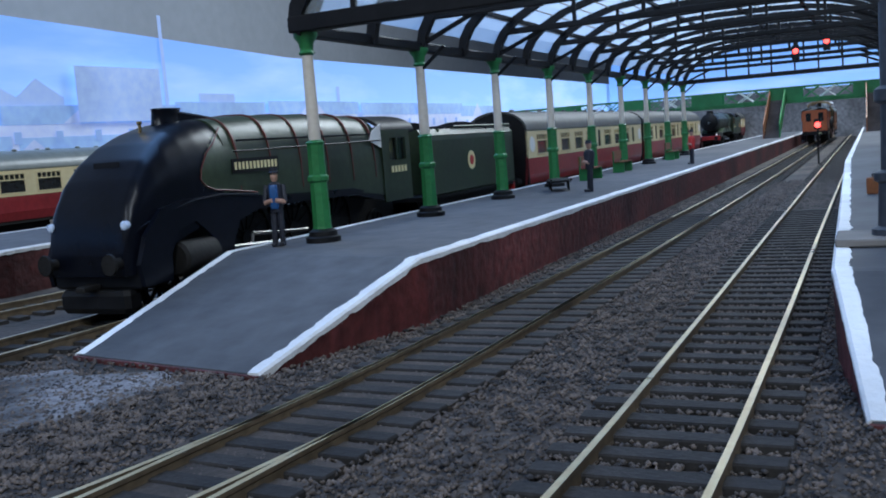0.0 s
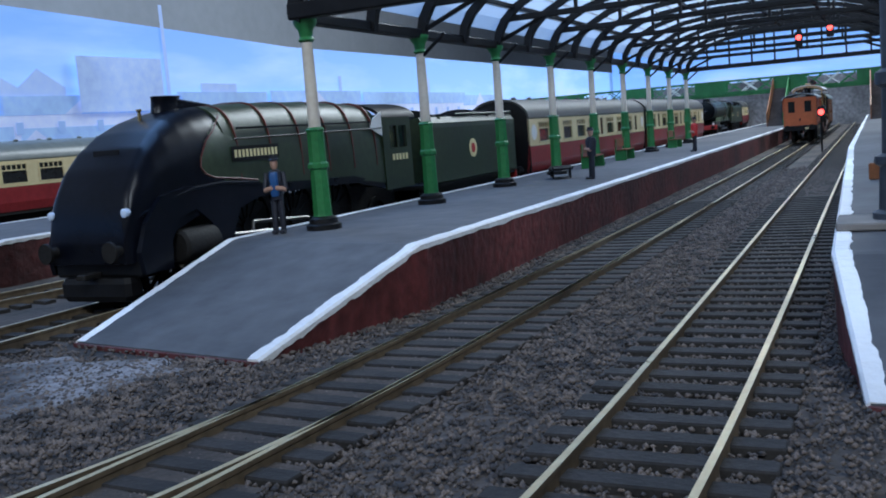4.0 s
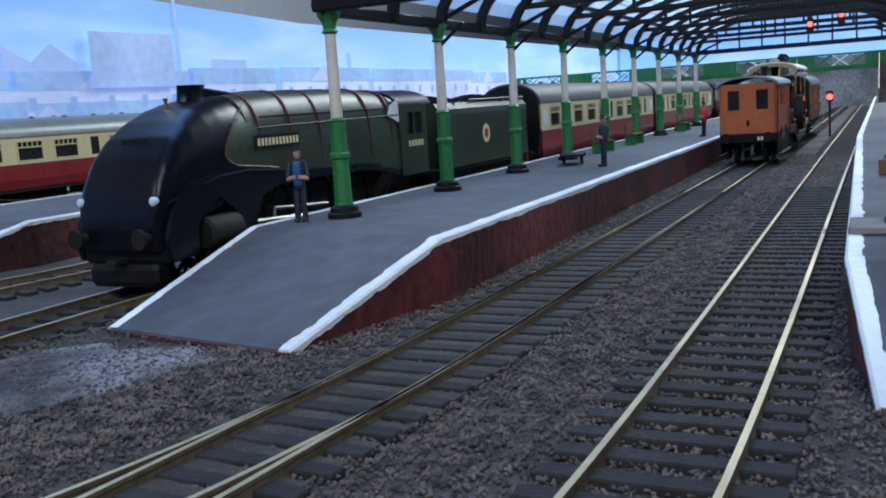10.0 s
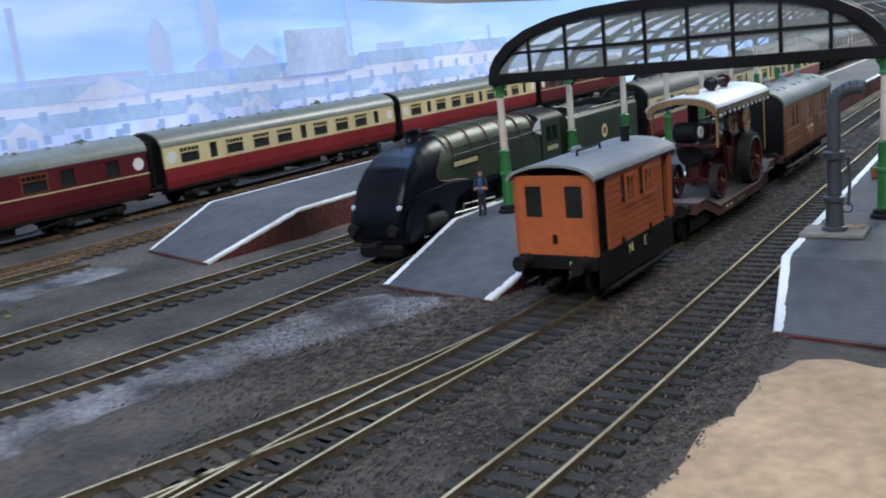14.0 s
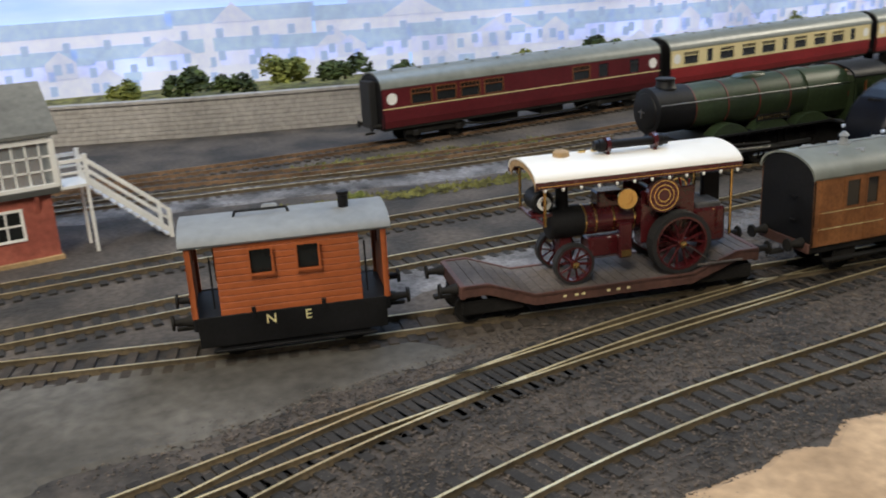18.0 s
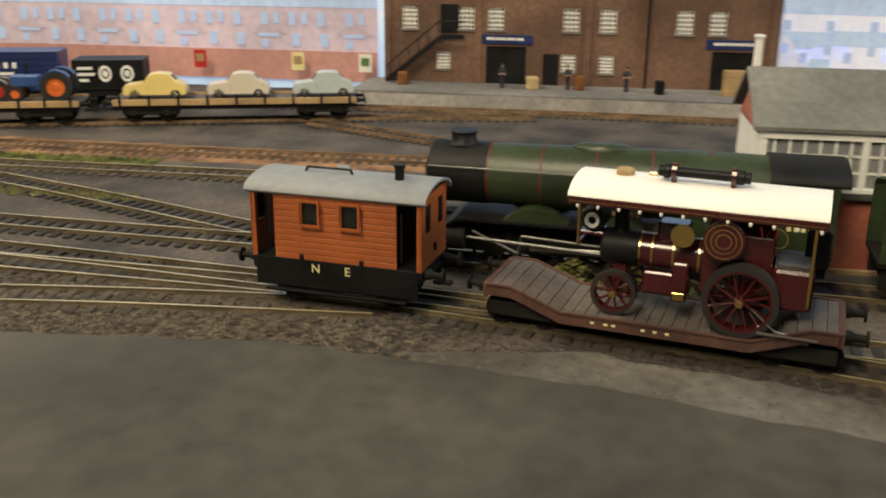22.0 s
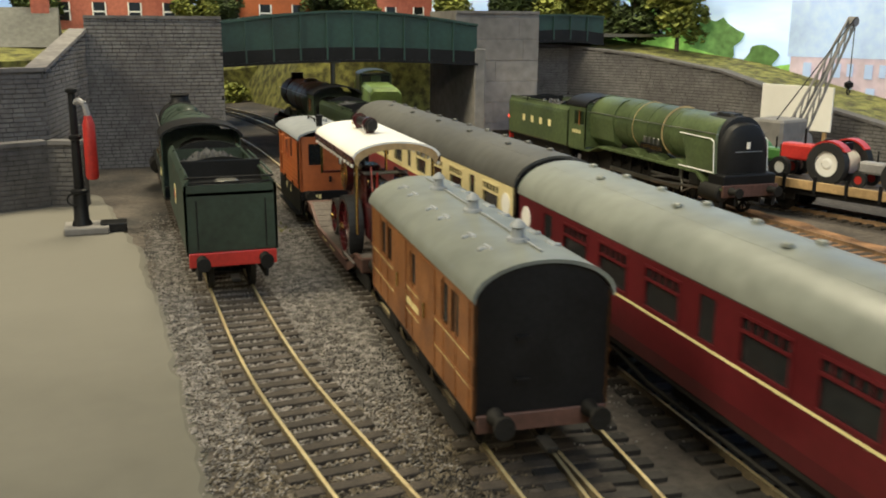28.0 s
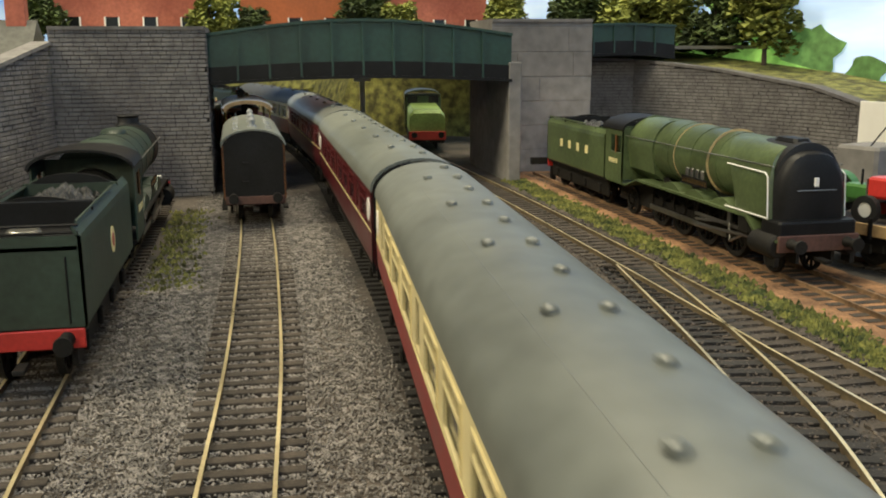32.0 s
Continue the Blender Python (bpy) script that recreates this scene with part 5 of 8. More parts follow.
def squeeze(c, k):
    """Shortens a vehicle along its length, leaving round parts round."""
    for o in c.children:
        o.location.y *= k
        if "wheel" not in o.name and o.location.length < 1e-6:
            for v in o.data.vertices:
                v.co.y *= k


def grow(c, k):
    """Enlarges a whole vehicle about its foot."""
    done = set()
    for o in c.children_recursive:
        o.location *= k
        if o.data not in done:
            done.add(o.data)
            for v in o.data.vertices:
                v.co *= k


def streamliner():
    """The streamlined green engine standing in the platform."""
    c = thing("streamlined_locomotive", "weathered dark green streamlined steam locomotive with black wedge nose", "locomotive")

    def section(y, w, top, low, round_=3.6):
        pts = []
        for i in range(17):
            a = math.pi * i / 16
            e = 2 / round_
            pts.append((w * math.copysign(abs(math.cos(a)) ** e, math.cos(a)), y, low + (top - low) * (abs(math.sin(a)) ** e)))
        return pts
    body = [(3.2, 1.265, 3.63, 1.65), (1.5, 1.28, 3.7, 1.7), (-1.0, 1.29, 3.72, 1.7), (-3.0, 1.3, 3.68, 1.65), (-4.4, 1.31, 3.6, 1.5)]

    def blend(rows, y):
        for p, q in zip(rows, rows[1:]):
            if q[0] <= y <= p[0]:
                k = (p[0] - y) / (p[0] - q[0])
                return [u + (v - u) * k for u, v in zip(p[1:], q[1:])]
        return rows[-1][1:]

    # along the nose: half width of the wedge face, half width of the side, top, shoulder, lower edge
    nose = [(6.62, 0.80, 0.98, 1.30, 1.20, 0.82), (6.52, 0.83, 1.06, 1.72, 1.5, 0.8), (6.35, 0.84, 1.11, 2.10, 1.75, 0.85), (6.05, 0.82, 1.16, 2.52, 2.0, 0.95), (5.65, 0.76, 1.195, 2.88, 2.2, 1.1),
            (5.15, 0.67, 1.22, 3.18, 2.34, 1.3), (4.6, 0.55, 1.24, 3.40, 2.43, 1.45), (4.1, 0.44, 1.253, 3.53, 2.48, 1.6), (3.6, 0.34, 1.264, 3.61, 2.5, 1.65), (2.7, 0.25, 1.272, 3.67, 2.5, 1.68)]

    def wedge(y):
        f, w, top, sh, low = blend(nose, y)
        half = [(w, low + (sh - low) * i / 12) for i in range(13)]
        half += [(f + (w - f) * math.cos(math.pi * i / 22), sh + (top - 0.02 - sh) * math.sin(math.pi * i / 22)) for i in range(1, 12)]
        return [(x, y, z) for x, z in half] + [(0, y, top)] + [(-x, y, z) for x, z in half[::-1]]
    nc = part("nose_casing", B().loft([wedge(6.62 - (6.62 - 2.7) * i / 56) for i in range(57)], closed=True), NAVY, c, "glossy black wedge-shaped nose", True)
    nc.data.materials.append(LOCO_GREEN)
    edge = [(3.62, 2.75), (3.4, 3.1), (3.1, 3.6), (2.9, 3.95), (2.6, 4.2), (2.4, 4.26), (2.26, 4.1), (2.16, 3.8), (2.0, 2.6), (1.0, 2.0)]
    for f in nc.data.polygons:
        if f.center.y < blend(edge, f.center.z / K)[0] * K:
            f.material_index = 1
    part("boiler_casing", B().loft([section(*s) for s in body]), LOCO_GREEN, c, smooth=True)
    for s in (-1, 1):
        crv = [(6.5, 1.0), (6.25, 1.5), (5.7, 1.95), (4.9, 2.06), (3.6, 2.06), (2.2, 1.95), (0, 1.86), (-2.5, 1.8), (-4.3, 1.5), (-4.4, 1.35), (-2.6, 1.62), (0, 1.68), (2.2, 1.66), (3.0, 1.5), (3.3, 1.1), (3.35, 0.85), (4.0, 0.85), (4.1, 1.3), (4.6, 1.62), (5.2, 1.5), (5.5, 1.1), (5.55, 0.6), (6.4, 0.6)]
        part("valance", B().prism(crv, "x", min(s * 1.18, s * 1.3), max(s * 1.18, s * 1.3)), NAVY, c, "sweeping black aerofoil valance")
        part("lining", B().path([(s * 1.0, 3.1, 3.4), (s * 1.19, 3.6, 3.1), (s * 1.235, 3.95, 2.9), (s * 1.255, 4.2, 2.6), (s * 1.258, 4.26, 2.4), (s * 1.26, 4.1, 2.26), (s * 1.265, 3.8, 2.17), (s * 1.275, 3.2, 2.12), (s * 1.285, 2.2, 2.02)], 0.018, 6), LINING, c)
        part("running_edge", B().path([(s * 1.02, 6.5, 1.5), (s * 1.16, 6.1, 1.68), (s * 1.26, 5.5, 1.86), (s * 1.3, 4.6, 2.02), (s * 1.31, 3.6, 2.06), (s * 1.31, 2.2, 1.97)], 0.03, 8), NAVY, c, smooth=True)
        part("lamp_bracket", B().box(s * 1.0 - 0.03, s * 1.0 + 0.03, 6.28, 6.5, 1.5, 1.66, 0.01), BLACK, c)
        part("handrail", B().tube((s * 1.29, 3.0, 2.9), (s * 1.33, -4.3, 2.95), 0.02, 0.02, 6), BLACK, c)
        part("rivet_strip", B().box(min(s * 1.24, s * 1.27), max(s * 1.24, s * 1.27), -4.3, 2.8, 3.1, 3.14), NAVY, c)
        # the lamp's brightness is painted in pale blue; it emits nothing
        part("nose_lamp", B().turned("y", (s * 1.0, 6.3, 1.72), [(0, 0.085), (0.24, 0.085), (0.27, 0.05)], 10), LAMP_BLUE, c, "lamp with its lit look put into pale blue paint", True)
        plate_bars("nameplate", c, pose(s * 1.275 * K, 2.15 * K, 2.6 * K, 0, 0, -90 * s), 1.55, 0.26, 12, LETTER, BLACK)
        part("cab_side", panel_wall(B(), min(s * 1.28, s * 1.33), max(s * 1.28, s * 1.33), -6.3, -4.4, 1.3, 3.22, [(-6.0, -5.45, 2.4, 3.0), (-5.35, -4.85, 2.4, 3.0)]), LOCO_GREEN, c)
        part("cab_window", B().box(min(s * 1.25, s * 1.26), max(s * 1.25, s * 1.26), -6.0, -4.85, 2.4, 3.0), LAMP_BLUE if s > 0 else PANE, c)
        part("cab_front_window", B().prism([(-4.38, 2.75), (-3.65, 2.95), (-3.85, 3.2), (-4.38, 3.38)], "x", min(s * 1.3, s * 1.325), max(s * 1.3, s * 1.325)), WHITE_PAINT, c, "white rimmed cab front window")
        plate_bars("cab_number", c, pose(s * 1.335 * K, -5.4 * K, 2.15 * K, 0, 0, -90 * s), 0.95, 0.28, 5, LETTER)
    for i in range(6):
        y = 2.8 - i * 1.35
        w_, t_ = 1.275 + 0.007 * i, 3.645 + (0.07 if 0 < i < 5 else 0.02 * (i > 0))
        pts = section(y, w_, t_ + 0.012, 2.0)
        part("boiler_band", B().loft([[(x, y - 0.025, z) for x, _, z in pts], [(x, y + 0.025, z) for x, _, z in pts]]), LINING, c)
    part("chimney", B().loft([[(0.24 * math.cos(a) * k, 3.72 + 0.42 * math.sin(a) * k - z * 0.12, 3.4 + z) for a in [2 * math.pi * i / 18 for i in range(18)]] for k, z in ((1.25, 0), (1.02, 0.16), (0.98, 0.42), (1.05, 0.46), (0.85, 0.46), (0.8, 0.3))]), NAVY, c, smooth=True)
    part("chimney_cowl", B().loft([[(-w, y, 3.4), (w, y, 3.4), (w, y, z - 0.05), (w * 0.6, y, z), (-w * 0.6, y, z), (-w, y, z - 0.05)] for y, w, z in ((3.6, 0.22, 3.82), (3.2, 0.24, 3.78), (2.6, 0.26, 3.72), (2.0, 0.2, 3.66))]), NAVY, c)
    part("whistle", B().turned("z", (0, 4.6, 3.35), [(0, 0.04), (0.2, 0.04), (0.22, 0.06), (0.26, 0.06)], 8), BRASS, c)
    part("nose_badge", B().box(-0.35, 0.35, 5.74, 5.78, 2.72, 2.86, 0.01), BLACK, c, m=None)
    part("cab_roof", arc_roof(-6.7, -4.35, 1.33, 3.2, 0.45), BLACK, c, smooth=True)
    part("cab_front", B().box(-1.28, 1.28, -4.45, -4.4, 1.4, 3.3), LOCO_GREEN, c)
    part("frames", B().box(-0.6, 0.6, -6.2, 6.0, 0.55, 1.5), FRAME, c)
    part("buffer_beam", B().box(-1.2, 1.2, 6.2, 6.4, 0.55, 1.0, 0.05), BLACK, c)
    part("rail_guard", B().box(-0.95, 0.95, 6.1, 6.6, 0.12, 0.55, 0.1), BLACK, c)
    buffers(c, 6.42, 1)
    loco_wheels(c, [1.9, -0.2, -2.3], 1.0, ((5.2, 0.48), (3.3, 0.48)), ((-4.9, 0.56),))
    squeeze(c, 0.855)
    narrow(c, 0.89)
    return c


def brake_van():
    v = thing("brake_van", "orange goods brake van with planked sides, grey roof and black underframe", "brake van")
    h, w = 2.4, 1.2
    part("underframe", B().box(-w + 0.02, w - 0.02, -h, h, 0.85, 1.18, 0.02), BLACK, v)
    for s in (-1, 1):
        sk = part("side_skirt", B().box(min(s * (w - 0.04), s * (w + 0.02)), max(s * (w - 0.04), s * (w + 0.02)), -h + 0.1, h - 0.1, 0.42, 1.2, 0.01), BLACK, v, "black lettered side skirt")
        for ch, y in (("N", 0.55), ("E", -0.35)):
            lettering("letter", ch, 0.34, LETTER, v, pose(s * (w + 0.022) * K, (y if s < 0 else -y) * K, 0.98 * K, 90, 0, 90 * s), "pale yellow painted letter")
        for y in (-0.75, 0.95):
            part("step_iron", B().box(min(s * w, s * (w + 0.05)), max(s * w, s * (w + 0.05)), y - 0.05, y + 0.05, 1.05, 1.35, 0.01), BLACK, v)
        for k in range(11):
            z = 1.2 + k * 0.165
            cut = [(-0.72, -0.22), (0.4, 0.9)] if 2.2 < z + 0.08 < 2.85 else []
            ya = -1.72
            for a, c_ in cut + [(1.72, 1.72)]:
                part("plank", B().box(min(s * (w - 0.06), s * w), max(s * (w - 0.06), s * w), ya, a, z, z + 0.15, 0.012), OXIDE, v)
                ya = c_
        for a, c_ in ((-0.72, -0.22), (0.4, 0.9)):
            wi = part("window", B().box(min(s * (w - 0.04), s * (w - 0.02)), max(s * (w - 0.04), s * (w - 0.02)), a, c_, 2.2, 2.85), DARK_GLASS, v)
            part("window_frame", B().box(min(s * (w - 0.03), s * (w + 0.02)), max(s * (w - 0.03), s * (w + 0.02)), a - 0.05, a, 2.17, 2.88).box(min(s * (w - 0.03), s * (w + 0.02)), max(s * (w - 0.03), s * (w + 0.02)), c_, c_ + 0.05, 2.17, 2.88).box(min(s * (w - 0.03), s * (w + 0.02)), max(s * (w - 0.03), s * (w + 0.02)), a, c_, 2.17, 2.22).box(min(s * (w - 0.03), s * (w + 0.02)), max(s * (w - 0.03), s * (w + 0.02)), a, c_, 2.82, 2.88), OXIDE, wi)
        for e in (-1, 1):
            part("corner_post", B().box(min(s * (w - 0.12), s * w), max(s * (w - 0.12), s * w), min(e * (h - 0.14), e * h), max(e * (h - 0.14), e * h), 1.18, 3.02, 0.01), OXIDE, v)
            part("grab_rail", B().tube((s * (w - 0.03), e * 1.85, 1.4), (s * (w - 0.03), e * 1.85, 2.7), 0.025, 0.025, 6), BLACK, v)
        part("footboard", B().box(min(s * (w - 0.05), s * (w + 0.15)), max(s * (w - 0.05), s * (w + 0.15)), -h + 0.4, h - 0.4, 0.3, 0.36, 0.01), BLACK, v)
        part("cantrail", B().box(min(s * (w - 0.06), s * w), max(s * (w - 0.06), s * w), -h, h, 2.99, 3.08), OXIDE, v)
    part("core", B().box(-w + 0.06, w - 0.06, -1.7, 1.7, 1.18, 3.05), BLACK, v)
    for e in (-1, 1):
        part("end_board", end_wall(B(), min(e * (h - 0.06), e * h), max(e * (h - 0.06), e * h), -w, w, 1.2, 3.1, [(-0.85, -0.35, 2.1, 2.85), (0.35, 0.85, 2.1, 2.85)]), OXIDE, v)
        for x in (-0.6, 0.6):
            part("end_window", B().box(x - 0.24, x + 0.24, e * (h - 0.035) - 0.008, e * (h - 0.035) + 0.008, 2.11, 2.84), DARK_GLASS, v)
        part("lamp_iron", B().box(-0.05, 0.05, min(e * h, e * (h + 0.06)), max(e * h, e * (h + 0.06)), 1.5, 1.7), BLACK, v)
        buffers(v, e * h, e)
        for k in range(4):
            part("end_number", B().box(-0.9 + k * 0.14, -0.8 + k * 0.14, min(e * (h + 0.005), e * (h + 0.015)), max(e * (h + 0.005), e * (h + 0.015)), 0.92, 1.06), LETTER, v)
    part("roof", arc_roof(-h - 0.12, h + 0.12, w + 0.12, 3.02, 0.36, 0.06), VAN_GREY, v, smooth=True)
    part("stove_pipe", B().turned("z", (-0.2, -1.5, 3.25), [(0, 0.13), (0.42, 0.13), (0.44, 0.16), (0.52, 0.16)], 12), BLACK, v, smooth=True)
    part("roof_rail", B().path([(-0.1, 1.2, 3.35), (-0.1, 1.15, 3.5), (-0.1, -0.1, 3.5), (-0.1, -0.15, 3.35)], 0.035, 6), BLACK, v)
    part("torpedo_vent", B().box(0.3, 0.5, 0.1, 0.5, 3.3, 3.5, 0.05), VAN_GREY, v)
    for y in (-1.45, 1.45):
        for x in (-0.6, 0.6):
            wheel(v, x, y, 0.48)
        part("axleguard", B().box(-1.02, -0.92, y - 0.35, y + 0.35, 0.2, 0.9, 0.03), BLACK, v)
        part("axleguard", B().box(0.92, 1.02, y - 0.35, y + 0.35, 0.2, 0.9, 0.03), BLACK, v)
    narrow(v, 0.88)
    return v


def well_wagon():
    w_ = thing("well_wagon", "brown well wagon with sloping ends and a dark planked deck", "wagon")
    w = 1.22
    prof = [(4.4, 1.2), (3.7, 1.2), (2.35, 0.72), (-2.4, 0.72), (-3.75, 1.2), (-4.4, 1.2)]
    for s in (-1, 1):
        low = [(y, z - 0.3) for y, z in reversed(prof)]
        part("side_girder", B().prism(prof + low, "x", min(s * (w - 0.05), s * w), max(s * (w - 0.05), s * w)), WAGON_BROWN, w_)
        part("girder_flange", B().prism([(y, z + 0.03) for y, z in prof] + [(y, z - 0.02) for y, z in reversed(prof)], "x", min(s * (w - 0.05), s * (w + 0.05)), max(s * (w - 0.05), s * (w + 0.05))), WAGON_BROWN, w_)
        for i, y in enumerate((1.5, 1.15, 0.95, 0.2, -0.1, -0.4)):
            part("letter_bar", B().box(min(s * w, s * (w + 0.01)), max(s * w, s * (w + 0.01)), y - 0.06, y + 0.04, 0.54, 0.6), LETTER, w_)
    for a, b_ in zip(prof, prof[1:]):
        n = max(2, int(math.hypot(b_[0] - a[0], b_[1] - a[1]) / 0.3))
        for i in range(n):
            y0, z0 = a[0] + (b_[0] - a[0]) * i / n, a[1] + (b_[1] - a[1]) * i / n
            y1, z1 = a[0] + (b_[0] - a[0]) * (i + 0.94) / n, a[1] + (b_[1] - a[1]) * (i + 0.94) / n
            part("deck_plank", B().prism([(y0, z0), (y1, z1), (y1, z1 - 0.08), (y0, z0 - 0.08)], "x", -w + 0.06, w - 0.06), DECK, w_)
    for e in (-1, 1):
        part("headstock", B().box(-w, w, e * 4.4 - 0.08, e * 4.4 + 0.08, 0.85, 1.22, 0.02), WAGON_BROWN, w_)
        buffers(w_, e * 4.48, e)
        part("bogie_frame", B().box(-1.0, -0.9, e * 3.5 - 0.9, e * 3.5 + 0.9, 0.3, 0.7, 0.04), FRAME, w_)
        part("bogie_frame", B().box(0.9, 1.0, e * 3.5 - 0.9, e * 3.5 + 0.9, 0.3, 0.7, 0.04), FRAME, w_)
        for y in (e * 3.5 - 0.6, e * 3.5 + 0.6):
            for x in (-0.6, 0.6):
                wheel(w_, x, y, 0.4)
    part("securing_bar", B().box(-w - 0.12, -w - 0.04, -3.9, -2.5, 0.95, 1.0, 0.01), DECK, w_, "bare metal bar lashed to the girder")
    part("chain", B().path([(-w + 0.1, -2.3, 1.5), (-w - 0.02, -2.9, 1.05), (-w - 0.02, -3.3, 1.0)], 0.02, 6), STEEL, w_, "silver lashing chain")
    squeeze(w_, 0.965)
    narrow(w_, 0.93)
    return w_


def traction_engine():
    e = thing("traction_engine", "wine-red showman's traction engine with white canopy and brass trim", "traction engine")

    def road_wheel(nm, x, y, r, wd, n):
        wh = part(nm, B().ring("x", (x, y, r), r * 0.86, r, wd, 30), RUBBER, e, "black tyred spoked road wheel")
        part("rim", B().ring("x", (x, y, r), r * 0.80, r * 0.865, wd * 1.02, 30), WINE, wh)
        s = math.copysign(1, x)
        for i in range(n):
            a = 2 * math.pi * i / n
            part("spoke", B().tube((x + s * wd * 0.3 * (1 if i % 2 else -1), y + 0.13 * math.cos(a), r + 0.13 * math.sin(a)), (x + s * wd * 0.2, y + r * 0.83 * math.cos(a + 0.1), r + r * 0.83 * math.sin(a + 0.1)), 0.04, 0.035, 5), WINE, wh)
        part("hub", B().turned("x", (x, y, r), [(-wd * 0.6, 0.13), (wd * 0.6, 0.13)], 14), WINE, wh, smooth=True)
        part("hub_cap", B().turned("x", (x + s * wd * 0.6, y, r), [(0, 0.1), (s * 0.07, 0.1), (s * 0.09, 0.05)], 12), BRASS, wh, "brass hub cap", True)
    for x in (-0.98, 0.98):
        road_wheel("rear_wheel", x, -1.25, 0.93, 0.42, 16)
        road_wheel("front_wheel", x * 0.78, 1.95, 0.6, 0.26, 10)
    part("front_axle", B().box(-0.7, 0.7, 1.88, 2.02, 0.52, 0.7, 0.03).box(-0.2, 0.2, 1.75, 2.15, 0.65, 1.25, 0.04), WINE, e)
    part("boiler", B().turned("y", (0, 0, 1.65), [(-0.6, 0.46), (1.45, 0.46)], 24), WINE, e, smooth=True)
    for y in (-0.1, 0.55, 1.1, 1.42):
        part("boiler_band", B().turned("y", (0, 0, 1.65), [(y - 0.03, 0.472), (y + 0.03, 0.472)], 24), BRASS, e, "polished brass band", True)
    part("smokebox", B().turned("y", (0, 0, 1.65), [(1.45, 0.48), (2.4, 0.48), (2.46, 0.42), (2.5, 0.1)], 24), BLACK, e, smooth=True)
    part("chimney_base", B().turned("z", (0, 2.0, 2.0), [(0, 0.28), (0.14, 0.2), (0.9, 0.18), (1.4, 0.18)], 16), BLACK, e, smooth=True)
    part("firebox", B().box(-0.5, 0.5, -1.7, -0.5, 0.6, 2.1, 0.06), WINE, e)
    part("horn_plate", B().box(-0.66, -0.6, -1.9, -0.2, 0.9, 2.5, 0.03).box(0.6, 0.66, -1.9, -0.2, 0.9, 2.5, 0.03), WINE, e)
    part("cylinder_block", B().box(-0.3, 0.3, 0.2, 1.0, 2.0, 2.5, 0.06), WINE, e)
    part("tender_box", B().box(-0.7, 0.7, -2.9, -1.9, 0.7, 1.75, 0.08), WINE, e)
    part("belly_tank", B().box(-0.35, 0.35, 0.1, 1.3, 0.55, 1.15, 0.05), WINE, e)
    part("steam_chest", B().box(-0.75, -0.5, 0.1, 0.5, 0.55, 1.6, 0.04), WINE, e)
    part("maker_plate", B().box(-0.77, -0.75, 0.15, 0.45, 0.6, 0.8, 0.01), BRASS, e)
    fl = part("flywheel", B().turned("x", (-0.95, -0.72, 2.4), [(-0.1, 0.5), (0.1, 0.5)], 26), WINE, e, "disc flywheel with brass rings", True)
    for r in (0.45, 0.32, 0.2):
        part("flywheel_ring", B().ring("x", (-1.055, -0.72, 2.4), r - 0.03, r, 0.02, 24), BRASS, fl)
    part("crankshaft", B().tube((-1.0, -0.72, 2.4), (0.9, -0.72, 2.4), 0.06, 0.06, 10), STEEL, e)
    part("second_gear", B().ring("x", (-0.78, 0.3, 2.35), 0.16, 0.3, 0.08, 20).turned("x", (-0.78, 0.3, 2.35), [(-0.02, 0.17), (0.02, 0.17)], 16), BRASS, e)
    part("dynamo_bracket", B().box(-0.35, 0.35, 2.4, 3.05, 1.95, 2.05, 0.02), WINE, e)
    part("dynamo", B().turned("x", (0, 2.7, 2.4), [(-0.4, 0.3), (-0.35, 0.34), (0.35, 0.34), (0.4, 0.3)], 18), BLACK, e, smooth=True)
    part("dynamo_pulley", B().ring("x", (-0.48, 2.7, 2.4), 0.11, 0.2, 0.08, 18), WHITE_PAINT, e)
    part("canopy_roof", arc_roof(-3.05, 3.2, 1.25, 3.2, 0.42, 0.05, 18), WHITE, e, "curved white canopy", True)
    for s in (-1, 1):
        part("canopy_fascia", B().box(min(s * 1.22, s * 1.27), max(s * 1.22, s * 1.27), -3.05, 3.2, 3.02, 3.22, 0.01), WINE, e)
        part("fascia_line", B().box(min(s * 1.272, s * 1.28), max(s * 1.272, s * 1.28), -3.0, 3.15, 3.08, 3.1), BRASS, e)
        for i in range(12):
            part("lamp_bulb", B().turned("z", (s * 1.24, -2.9 + i * 0.53, 2.92), [(0, 0.03), (0.06, 0.05), (0.1, 0.03)], 8), WHITE_PAINT, e)
    for yy in (-3.0, 3.15):
        part("canopy_end", B().prism([(1.25 * math.sin(math.pi / 2 * (-1 + i / 7)), 3.16 + 0.4 * math.cos(math.pi / 2 * (-1 + i / 7))) for i in range(15)] + [(1.1 * math.sin(math.pi / 2 * (1 - i / 5)), 2.95 + 0.45 * math.cos(math.pi / 2 * (1 - i / 5))) for i in range(11)], "y", yy - 0.02, yy + 0.02), TIMBER, e, "timber end of the canopy")
    for x in (-1.1, 1.1):
        for y in (-2.8, 2.9):
            part("canopy_post", B().tube((x, y, 1.0 if y < 0 else 1.9), (x, y, 3.15), 0.045, 0.045, 8), BRASS, e, "twisted brass post")
        part("post_bracket", B().box(min(x * 0.3, x), max(x * 0.3, x), 2.86, 2.94, 1.9, 1.98, 0.01), WINE, e)
    part("stored_chimney", B().turned("y", (-0.25, 0, 3.86), [(-1.15, 0.15), (-1.0, 0.15), (-0.98, 0.19), (-0.82, 0.19), (-0.8, 0.13), (0.8, 0.13), (0.82, 0.19), (0.95, 0.19), (0.97, 0.15), (1.1, 0.15)], 16), BLACK, e, "black chimney section carried on the canopy", True)
